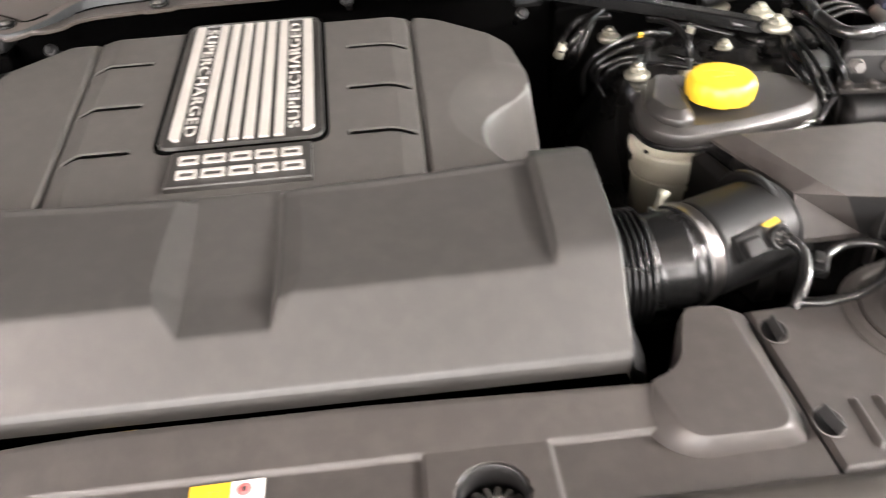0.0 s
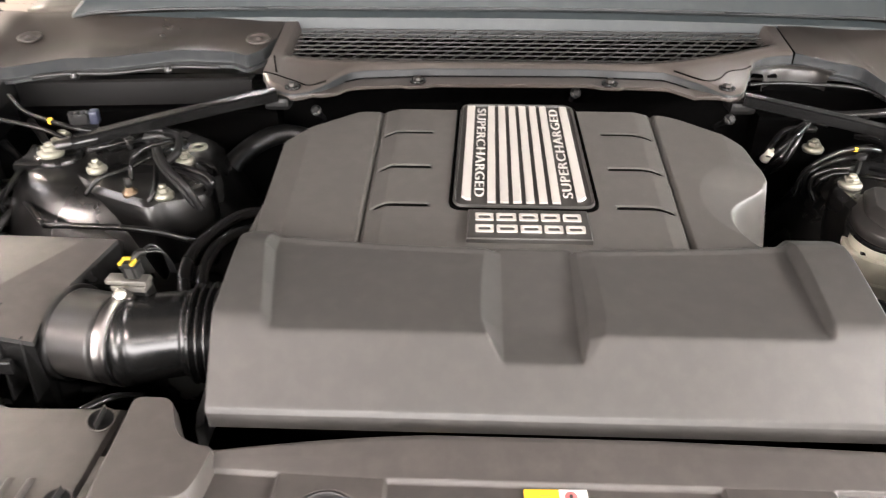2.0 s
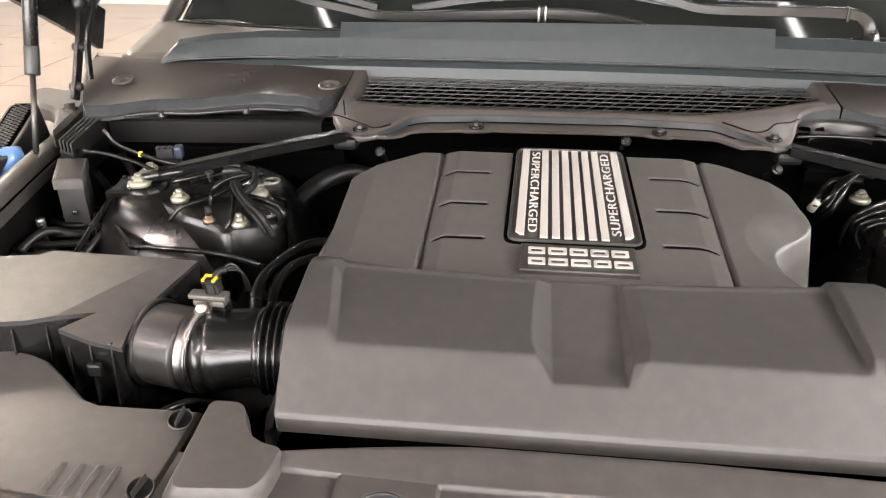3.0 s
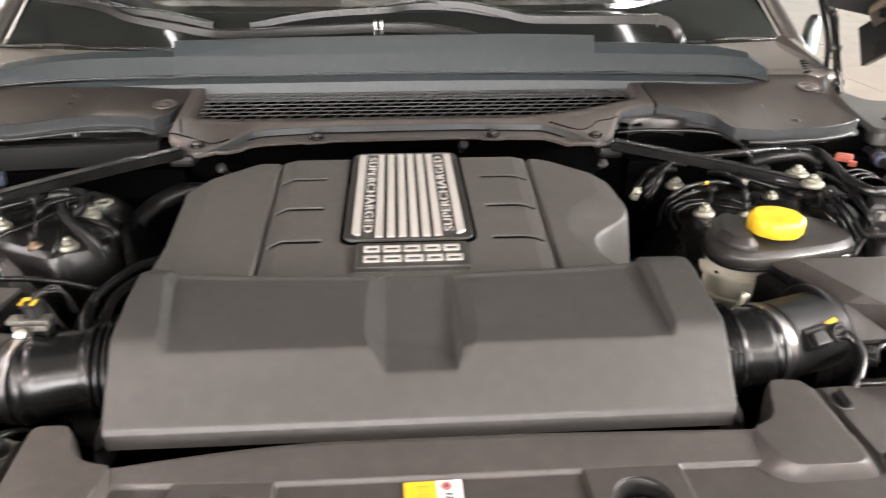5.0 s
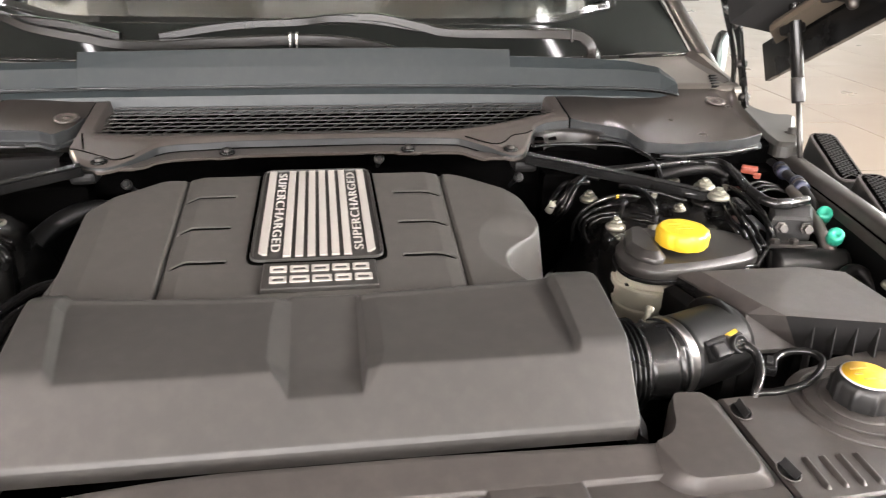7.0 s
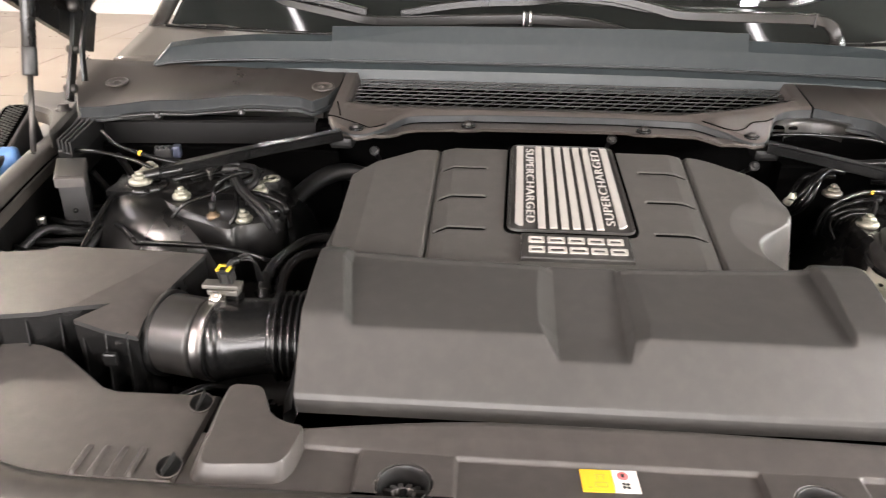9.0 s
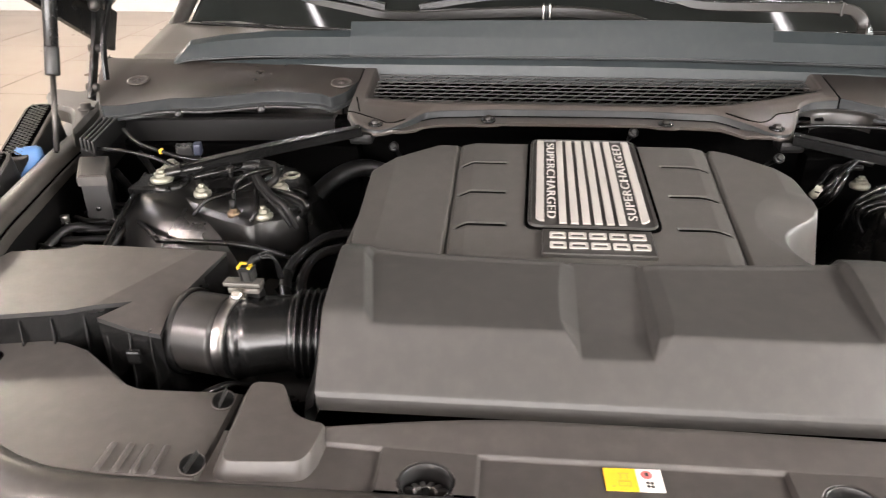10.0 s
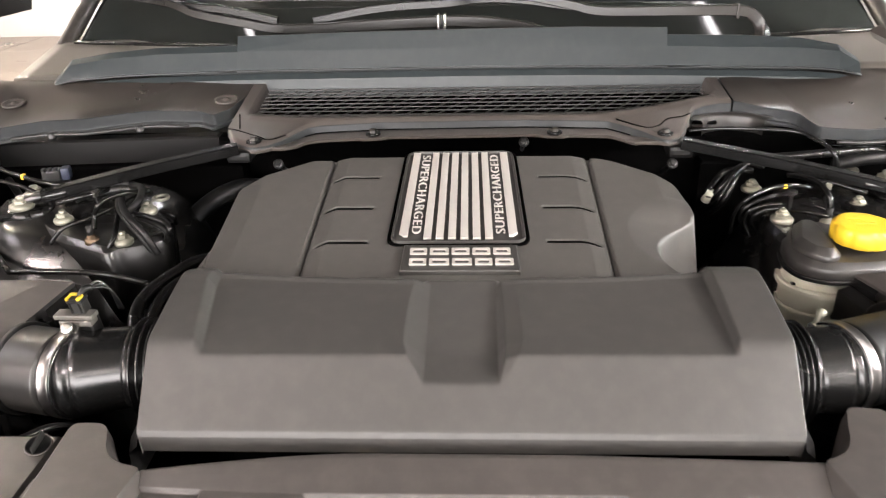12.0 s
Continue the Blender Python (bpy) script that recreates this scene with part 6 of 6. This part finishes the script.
turned("sleeve", [(0.0072, -0.011), (0.0078, 0.0), (0.0072, 0.011)], facing((0, 0, 0), (0.010, -0.012, 0.030)), TANK_WHITE, t, n=18)
block("print_bar", (-0.003, -0.0092, 0.002), (0.008, 0.001, 0.003), LABEL_INK, t, bevel=0, rot=(20, 15, 0))
cable([(0.377, 0.678, 1.100), (0.416, 0.672, 1.105), (0.462, 0.661, 1.108), (0.543, 0.652, 1.105), (0.569, 0.619, 1.100), (0.577, 0.578, 1.095), (0.590, 0.576, 1.070)], 0.0034, "thin glossy black pipe", BLACK_GLOSS)
cable([(0.648, 0.623, 1.070), (0.685, 0.632, 1.078), (0.723, 0.616, 1.078), (0.720, 0.555, 1.076), (0.710, 0.491, 1.072), (0.719, 0.445, 1.068), (0.750, 0.440, 1.066), (0.795, 0.457, 1.064)], 0.0085, "glossy black braided hose", BLACK_GLOSS, "hose", 14)
cable([(0.483, 0.615, 1.070), (0.541, 0.612, 1.076), (0.609, 0.616, 1.080), (0.671, 0.627, 1.080), (0.693, 0.611, 1.075)], 0.0075, "plain black rubber hose", BLACK_GLOSS, "hose", 12)
cable([(0.597, 0.608, 1.060), (0.640, 0.607, 1.070), (0.701, 0.614, 1.070), (0.731, 0.602, 1.060)], 0.0105, "plain black rubber hose", BLACK_RUBBER, "hose", 12)
for k, run in enumerate(([(0.680, 0.521, 1.060), (0.665, 0.439, 1.060), (0.664, 0.389, 1.050), (0.669, 0.354, 1.030)], [(0.677, 0.499, 1.060), (0.657, 0.427, 1.055), (0.652, 0.379, 1.045), (0.648, 0.335, 1.030)], [(0.707, 0.527, 1.062), (0.696, 0.449, 1.060), (0.694, 0.397, 1.050), (0.701, 0.385, 1.030)], [(0.669, 0.514, 1.055), (0.646, 0.428, 1.050), (0.644, 0.380, 1.040), (0.652, 0.357, 1.020)], [(0.694, 0.525, 1.066), (0.699, 0.473, 1.066), (0.700, 0.427, 1.058), (0.696, 0.397, 1.040)], [(0.674, 0.505, 1.050), (0.648, 0.440, 1.045), (0.652, 0.414, 1.030), (0.660, 0.412, 1.010)])):
    cable(run, 0.0030 + 0.0010 * (k % 3))
for run in ([(0.492, 0.465, 1.050), (0.506, 0.444, 1.055), (0.526, 0.432, 1.050), (0.549, 0.428, 1.045)], [(0.475, 0.454, 1.045), (0.491, 0.433, 1.050), (0.517, 0.429, 1.045)], [(0.530, 0.507, 1.070), (0.551, 0.498, 1.070), (0.573, 0.488, 1.065), (0.594, 0.483, 1.060)]):
    cable(run, 0.0036)
for x, y, z, turn, mat in ((-0.500, 0.425, 1.066, 30, BLACK_GLOSS), (-0.575, 0.478, 1.070, 70, DARK_STEEL), (0.478, 0.470, 1.066, 20, BLACK_GLOSS), (0.545, 0.500, 1.066, 60, ZINC), (0.690, 0.530, 1.064, 110, DARK_STEEL), (0.700, 0.555, 1.066, 30, BLACK_GLOSS), (0.735, 0.520, 1.058, 80, DARK_STEEL)):
    t = thing("wire_clip", "small dull clip on the wiring", "clip", group="wire clips", at=(x, y, z))
    block("band", (0, 0, 0), (0.013, 0.009, 0.009), mat, t, bevel=0.0015, rot=(10, 0, turn))
    block("foot", (0, 0, -0.014), (0.006, 0.005, 0.026), BLACK_RUBBER, t, bevel=0.001, rot=(0, 0, turn))
t = thing("cable_tie", "small yellow cable marker", "tie", group="cable ties", at=(0.466, 0.470, 1.0768))
block("band", (0, 0, 0), (0.006, 0.006, 0.006), LABEL_YELLOW, t, bevel=0.001, rot=(0, 0, 15))
for x, y, z in ((0.346, 0.640, 1.0545), (0.0946, 0.655, 1.0903), (-0.330, 0.640, 1.060)):
    t = thing("bulkhead_nut", "dull grey nut on the dark bulkhead", "nut", group="bulkhead nuts")
    m = facing((x, y, z), (x, y - 0.05, z + 0.03))
    turned("washer", [(0.0085, -0.004), (0.0090, 0.0), (0.007, 0.002)], m, DARK_PLASTIC, t, n=20)
    turned("hexagon", [(0.0055, 0.0), (0.0055, 0.006), (0.005, 0.007)], m, DARK_PLASTIC, t, n=6, smooth=False)
    turned("stud", [(0.004, -0.075), (0.004, 0.002)], m, BLACK_RUBBER, t, n=8)
# sensor lead loop by the duct
cable([(0.500, 0.107, 1.018), (0.509, 0.094, 1.012), (0.506, 0.075, 1.0), (0.494, 0.058, 0.985), (0.486, 0.050, 0.955)], 0.0058, "corrugated black sensor lead", BLACK_GLOSS)
cable([(0.527, 0.093, 0.995), (0.557, 0.110, 1.0), (0.583, 0.104, 1.005), (0.592, 0.086, 1.004), (0.576, 0.066, 1.0), (0.547, 0.050, 0.995), (0.514, 0.048, 0.99), (0.494, 0.056, 0.982), (0.48, 0.06, 0.955)], 0.0046, "corrugated black sensor lead", BLACK_GLOSS)


# ---- connectors, boxes, small units ----
DULL_ALLOY = material("dull_alloy", (0.13, 0.125, 0.115), 0.45, metal=0.7, spots=0.15, spot_size=60)


def sensor_plug(m):
    t = thing("air_flow_sensor", "black sensor plug with yellow locking clip", "sensor", group="air flow sensors")
    t.matrix_basis = m @ Matrix.Diagonal((0.72, 0.72, 0.72, 1))
    block("base", (-0.010, -0.004, -0.017), (0.068, 0.020, 0.008), DULL_ALLOY, t, bevel=0.002)
    block("lower_base", (-0.008, -0.006, -0.027), (0.056, 0.020, 0.010), DULL_ALLOY, t, bevel=0.002)
    block("neck", (-0.004, 0.004, -0.050), (0.036, 0.024, 0.042), BLACK_RUBBER, t, bevel=0.003)
    block("body", (0, 0, 0.0), (0.024, 0.019, 0.026), DARK_PLASTIC, t, bevel=0.003)
    for k in (-1, 1):
        block("guide", (0.008 * k, -0.0095, 0.0), (0.003, 0.004, 0.020), BLACK_RUBBER, t, bevel=0.001)
    block("collar", (0, 0, 0.010), (0.026, 0.021, 0.006), BLACK_RUBBER, t, bevel=0.002)
    clip = block("clip", (-0.001, 0.005, 0.0150), (0.024, 0.005, 0.006), CLIP_YELLOW, t, "yellow locking clip", bevel=0.0015)
    for k in (-1, 1):
        block("prong", (-0.001 + 0.0095 * k, -0.003, 0.0145), (0.005, 0.013, 0.005), CLIP_YELLOW, clip, bevel=0.001)
    block("slider", (-0.001, -0.004, 0.0135), (0.012, 0.010, 0.005), BLACK_RUBBER, t, bevel=0.001)
    tube("boot", [(0.004, 0.004, 0.012), (0.010, 0.012, 0.020), (0.016, 0.020, 0.018)], 0.0060, BLACK_RUBBER, t)
    for k in (0, 1, 2):
        tube("lead", [(0.012, 0.016, 0.020), (0.024 + 0.005 * k, 0.030, 0.024 - 0.006 * k), (0.034 + 0.003 * k, 0.036, 0.004 - 0.006 * k), (0.028 + 0.004 * k, 0.046, -0.04)], 0.0022, BLACK_GLOSS, t, n=6)


sensor_plug(pose(-0.436, 0.140, 1.066, 6, -4, -8))
t = thing("air_flow_sensor", "black sensor block with yellow locking clip", "sensor", group="air flow sensors")
m = pose(0.466, 0.1115, 1.010, 38, -4, 18)
part("body", box_bm(0.036, 0.026, 0.022, 0.004, m), BLACK_RUBBER, t)
part("step", box_bm(0.020, 0.018, 0.014, 0.003, m @ pose(-0.006, -0.004, 0.012)), BLACK_RUBBER, t)
part("neck", box_bm(0.026, 0.018, 0.016, 0.003, m @ pose(0.026, 0.002, 0.004)), BLACK_GLOSS, t)
part("clip", box_bm(0.018, 0.006, 0.004, 0.0012, pose(0.488, 0.121, 1.026, 20, -12, 22)), CLIP_YELLOW, t, "yellow locking clip")
plug = turned("plug", [(0.011, -0.016), (0.0118, 0.0), (0.0118, 0.008), (0.0095, 0.009), (0.0090, 0.006), (0.001, 0.006)], facing((0.492, 0.112, 1.016), (0.52, 0.02, 1.08)), BLACK_RUBBER, t, n=24)
for a in steps(0, 6.283, 6)[:6]:
    turned("pin", [(0.0012, 0.0), (0.0012, 0.009)], facing((0.492, 0.112, 1.016), (0.52, 0.02, 1.08)) @ pose(0.005 * math.cos(a), 0.005 * math.sin(a), 0), DARK_STEEL, plug, n=6)
t = thing("plug_connector", "small black plug on the sensor lead", "connector", group="connectors", at=(0.527, 0.090, 0.996))
block("shell", (0, 0, 0), (0.016, 0.022, 0.014), BLACK_GLOSS, t, bevel=0.003, rot=(10, 0, -30))
block("latch_tab", (0, 0.002, 0.008), (0.007, 0.012, 0.004), DARK_PLASTIC, t, bevel=0.001, rot=(10, 0, -30))

t = thing("relay_box", "grey-black plastic relay box on the inner wing", "relay box")
slab("case", [(-0.797, 0.415), (-0.759, 0.423), (-0.799, 0.508), (-0.840, 0.500)], 0.975, 1.066, DARK_PLASTIC, t, bevel=0.004)
slab("cover", [(-0.799, 0.410), (-0.755, 0.419), (-0.798, 0.512), (-0.845, 0.503)], 1.060, 1.076, GREY_PLASTIC, t, "smooth grey box cover", bevel=0.002)
slab("cover_field", [(-0.797, 0.416), (-0.760, 0.423), (-0.800, 0.507), (-0.839, 0.499)], 1.070, 1.0765, DARK_PLASTIC, t, bevel=0.001)
turned("screw", [(0.004, 0), (0.004, 0.003)], facing((-0.778, 0.418, 1.02), (-0.770, 0.38, 1.02)), BLACK_GLOSS, t, n=10)
t = thing("threaded_stud", "bright threaded stud with black base", "stud", at=(-0.829, 0.402, 0.957))
turned("thread", [(0.006 + 0.0012 * (i % 2), 0.01 + 0.0035 * i) for i in range(14)], pose(0, 0, 0, 0, 0, 0), STEEL, t, n=14)
turned("base", [(0.012, -0.06), (0.012, 0.01), (0.008, 0.014)], pose(0, 0, 0), BLACK_RUBBER, t, n=16)
t = thing("plug_connector", "blue-grey multi-pin plug on a bracket", "connector", group="connectors")
block("shell", (-0.680, 0.550, 1.076), (0.028, 0.020, 0.018), DARK_PLASTIC, t, bevel=0.003, rot=(0, 0, 14))
block("insert", (-0.659, 0.5555, 1.077), (0.013, 0.021, 0.020), BLUE_PLUG, t, "dull blue insert", bevel=0.003, rot=(0, 0, 14))
for k in range(3):
    block("pin_row", (-0.688 + 0.009 * k, 0.541 + 0.002 * k, 1.0865), (0.005, 0.014, 0.004), DARK_PLASTIC, t, bevel=0.001, rot=(0, 0, 14))
block("bracket", (-0.675, 0.560, 1.055), (0.030, 0.006, 0.030), BLACK_RUBBER, t, bevel=0.001, rot=(0, 0, 14))
for x, y, z, turn in ((-0.79, 0.345, 0.985, 20), (-0.755, 0.425, 0.99, -30), (-0.735, 0.535, 1.02, 10)):
    t = thing("plug_connector", "small black wiring plug deep in the bay", "connector", group="connectors", at=(x, y, z))
    block("shell", (0, 0, 0), (0.030, 0.020, 0.018), BLACK_GLOSS, t, bevel=0.003, rot=(0, 0, turn))
    block("latch_tab", (0, 0, 0.010), (0.012, 0.012, 0.004), DARK_PLASTIC, t, bevel=0.001, rot=(0, 0, turn))
# finned cover on the inner wing
t = thing("finned_cover", "black finned plastic cover beside the cowl", "cover")
slab("base", [(-0.850, 0.520), (-0.816, 0.502), (-0.860, 0.728), (-0.898, 0.738)], 1.03, 1.086, BLACK_RUBBER, t, bevel=0.004)
for k in range(4):
    x0, x1 = -0.848 + 0.0095 * k, -0.894 + 0.0105 * k
    slab("fin", [(x0, 0.520 - 0.005 * k), (x0 + 0.0045, 0.518 - 0.005 * k), (x1 + 0.005, 0.732 - 0.003 * k), (x1, 0.733 - 0.003 * k)], 1.07, 1.103, DARK_PLASTIC, t, bevel=0.0015)
# sensor block with two bolts, beyond the reservoir
t = thing("valve_block", "grey-black valve block with two bolts", "valve block")
slab("casting", [(0.705, 0.405), (0.770, 0.395), (0.805, 0.450), (0.735, 0.462)], 1.0, 1.058, DARK_PLASTIC, t, bevel=0.005)
for x, y in ((0.718, 0.398), (0.756, 0.390)):
    turned("bolt", [(0.010, 0), (0.010, 0.004), (0.007, 0.005), (0.007, 0.014)], facing((x, y, 1.042), (x - 0.01, y - 0.05, 1.055)), DARK_STEEL, t, n=6, smooth=False)
slab("bracket", [(0.690, 0.375), (0.765, 0.365), (0.768, 0.380), (0.694, 0.392)], 1.018, 1.024, DARK_STEEL, t, bevel=0.001)
for x, y in ((0.700, 0.380), (0.730, 0.376)):
    turned("nut", [(0.008, 0), (0.008, 0.006), (0.005, 0.008)], pose(x, y, 1.024), DARK_STEEL, t, n=6, smooth=False)
for k in range(3):
    tube("pipe", [(0.70 + 0.022 * k, 0.385, 1.01), (0.698 + 0.024 * k, 0.375, 0.98), (0.70 + 0.03 * k, 0.37, 0.92)], 0.006, BLACK_RUBBER, t)
# service valves with green caps
for x, y in ((0.838, 0.462), (0.797, 0.372)):
    t = thing("service_valve", "metal service valve with green dust cap", "valve", group="service valves", at=(x, y, 1.030))
    m = facing((0, 0, 0), (-0.35, -0.55, 0.75))
    turned("stem", [(0.009, -0.05), (0.009, 0.002)], m, STEEL, t, n=16)
    turned("cap", [(0.0115, -0.002), (0.0125, 0.0), (0.0125, 0.015), (0.0110, 0.019), (0.005, 0.0195), (0.004, 0.018)], m, GREEN_CAP, t, "green plastic dust cap", n=40, wave=lambda a, z: 1 + 0.03 * math.cos(14 * a))
cable([(0.835, 0.56, 1.045), (0.828, 0.505, 1.036), (0.815, 0.44, 1.026), (0.797, 0.385, 1.012), (0.800, 0.360, 0.990), (0.81, 0.345, 0.95)], 0.0095, "bare aluminium refrigerant pipe", material("dull_aluminium", (0.34, 0.32, 0.29), 0.4, metal=0.9, spots=0.15), "hose", 12)
cable([(0.775, 0.31, 0.965), (0.800, 0.33, 0.992), (0.825, 0.325, 0.990), (0.835, 0.28, 0.96)], 0.010, "black rubber hose bend", BLACK_RUBBER, "hose", 12)
cable([(0.70, 0.375, 0.985), (0.76, 0.375, 0.985), (0.82, 0.365, 0.985)], 0.028, "thick black rubber hose", BLACK_RUBBER, "hose", 16)
for p, mat, lab in (((0.868, 0.645, 1.052), BLUE_PLUG, "blue-grey plastic pipe coupling"), ((0.852, 0.562, 1.052), BLUE_PLUG, "blue-grey plastic pipe coupling"), ((0.806, 0.655, 1.052), RED_PLUG, "orange-red plastic plug cover")):
    t = thing("coupling" if mat is BLUE_PLUG else "plug_cover", lab, "coupling", group="couplings")
    if mat is BLUE_PLUG:
        m = facing(p, (p[0] + 0.03, p[1] + 0.09, p[2]))
        turned("sleeve", [(0.010, -0.022), (0.013, -0.019), (0.013, -0.006), (0.011, -0.004), (0.011, 0.004), (0.013, 0.006), (0.013, 0.019), (0.009, 0.022)], m, mat, t, n=24)
        turned("ring", [(0.0138, -0.003), (0.0142, 0.0), (0.0138, 0.003)], m, DARK_STEEL, t, n=24)
    else:
        block("cover", p, (0.030, 0.022, 0.014), mat, t, bevel=0.005, rot=(0, 0, -35))
        block("lug", (p[0] + 0.006, p[1] - 0.02, p[2] - 0.006), (0.013, 0.010, 0.010), mat, t, bevel=0.002, rot=(0, 0, -35))
cable([(0.88, 0.72, 1.05), (0.868, 0.645, 1.052), (0.860, 0.60, 1.052), (0.852, 0.562, 1.052), (0.84, 0.50, 1.04), (0.835, 0.46, 1.01)], 0.009, "dull dark metal pipe", DARK_PLASTIC, "hose", 12)
t = thing("coil_bracket", "black wire bracket on the inner wing", "bracket")
for k in range(3):
    tube("rod", [(0.76, 0.60 - 0.02 * k, 1.035), (0.80, 0.605 - 0.02 * k, 1.045), (0.84, 0.60 - 0.02 * k, 1.035)], 0.003, BLACK_GLOSS, t)
t = thing("pipe_screw", "small bright screw at the pipe end", "screw", at=(0.815, 0.262, 1.0))
turned("head", [(0.010, 0), (0.010, 0.006), (0.006, 0.008), (0.006, 0.016)], pose(0, 0, 0, 20, 10, 0), ZINC, t, n=12)


# ---- fasteners, latches, labels on the front panels ----
def push_clip(x, y, turn):
    t = thing("quarter_turn_clip", "black wing-headed quarter-turn clip", "clip", group="quarter-turn clips", at=(x, y, 0.9815))
    m = pose(0.001, 0, 0.0040, 12, -8, turn)
    turned("dish", [(0.005, -0.006), (0.0115, -0.0015), (0.0125, 0.0008), (0.0118, 0.0010), (0.010, -0.0006), (0.001, -0.0008)], m, BLACK_RUBBER, t, n=28)
    v, f = tube_data([m @ Vector((0.0125 * math.cos(a), 0.0125 * math.sin(a), 0.0008)) for a in steps(0, 2 * math.pi, 28)], 0.0009, 6, 0)
    link_mesh("ring", v, f, GREY_PLASTIC, t)
    part("wing", box_bm(0.022, 0.0016, 0.0110, 0.0007, m @ pose(0, 0, 0.0052, 6, 0, 35)), DARK_PLASTIC, t)


push_clip(-0.4275, -0.002, 50)
push_clip(-0.4235, -0.1, 40)
push_clip(0.4540, 0.023, 60)
push_clip(0.4510, -0.076, 75)


def latch(x):
    t = thing("bonnet_latch", "dark bonnet latch sunk in a round hole", "latch", group="bonnet latches", at=(x, -0.1035, 0.9645))
    turned("cup", [(0.0225, -0.03), (0.0230, 0.012), (0.0240, 0.0185), (0.0252, 0.0200), (0.0252, 0.0180)], pose(0, 0, 0), DARK_PLASTIC, t, n=48, caps=False)
    # black disc low in the cup, the shade of the hole in its colour
    turned("hollow", [(0.0228, -0.018), (0.0228, -0.010)], pose(0, 0, 0), DEPTH_SHADE, t, n=32)
    for k in range(6):
        a = math.radians(35 + 22 * k)
        block("claw", (0.015 * math.cos(a), 0.012 * math.sin(a) - 0.008, 0.000), (0.005, 0.014, 0.02), GREY_PLASTIC, t, bevel=0.001, rot=(-25, 0, math.degrees(a) - 90))
    block("striker", (0, -0.006, 0.002), (0.008, 0.02, 0.018), BLACK_GLOSS, t, bevel=0.002)


latch(-0.195)
latch(0.195)

t = thing("warning_label", "yellow and white warning sticker with small symbols", "sticker")
t.matrix_basis = pose(0.0015, -0.0815, 0.9800, 0, 0, 1.5)
slab("yellow_half", [(-0.0275, -0.0145), (0.003, -0.0145), (0.003, 0.0145), (-0.0275, 0.0145)], -0.001, 0.0006, LABEL_YELLOW, t, bevel=0.0002)
slab("white_half", [(0.003, -0.0145), (0.0275, -0.0145), (0.0275, 0.0145), (0.003, 0.0145)], -0.001, 0.0006, LABEL_WHITE, t, bevel=0.0002)
for x, y, w, h in ((-0.009, 0.0075, 0.010, 0.001), (-0.012, 0.004, 0.001, 0.007), (-0.006, 0.004, 0.001, 0.007), (-0.009, -0.003, 0.011, 0.001), (-0.009, -0.009, 0.011, 0.001), (-0.0145, -0.006, 0.001, 0.007), (-0.0035, -0.006, 0.001, 0.007), (-0.020, -0.010, 0.003, 0.002)):
    block("symbol_line", (x, y, 0.0008), (w, h, 0.0005), LABEL_BROWN, t, bevel=0)
turned("red_ring", [(0.0055, 0.0004), (0.0055, 0.0009), (0.0040, 0.0010)], pose(0.013, 0.0065, 0), LABEL_RED, t, n=24)
block("symbol", (0.013, 0.0065, 0.0012), (0.003, 0.004, 0.0006), LABEL_INK, t, bevel=0)
for x, y in ((0.0125, -0.004), (0.0165, -0.0045), (0.0125, -0.0085), (0.0165, -0.009)):
    block("symbol", (x, y, 0.0009), (0.003, 0.003, 0.0005), LABEL_INK, t, bevel=0.0001, rot=(0, 0, 25))
t = thing("yellow_tag", "thin yellow plastic tag behind the radiator panel", "tag")
slab("strip", [(-0.119, -0.001), (-0.086, 0.000), (-0.086, 0.005), (-0.119, 0.004)], 0.955, 0.968, LABEL_YELLOW, t, bevel=0.001)
t = thing("panel_plug", "black disc for the dark of a side panel hole", "hole")
# black disc on the panel in place of the shade inside a hole
turned("rim", [(0.013, -0.002), (0.0135, 0.0014), (0.0115, 0.0016), (0.0110, 0.0006), (0.001, 0.0006)], pose(-0.735, 0.060, 0.981), DEPTH_SHADE, t, n=32)
t = thing("washer_cap", "light blue washer bottle cap beyond the wing rail", "cap")
turned("cap", [(0.024, -0.06), (0.026, -0.01), (0.024, 0.010), (0.015, 0.016), (0.001, 0.017)], pose(-0.962, 0.540, 1.062), CAP_BLUE, t, n=32)
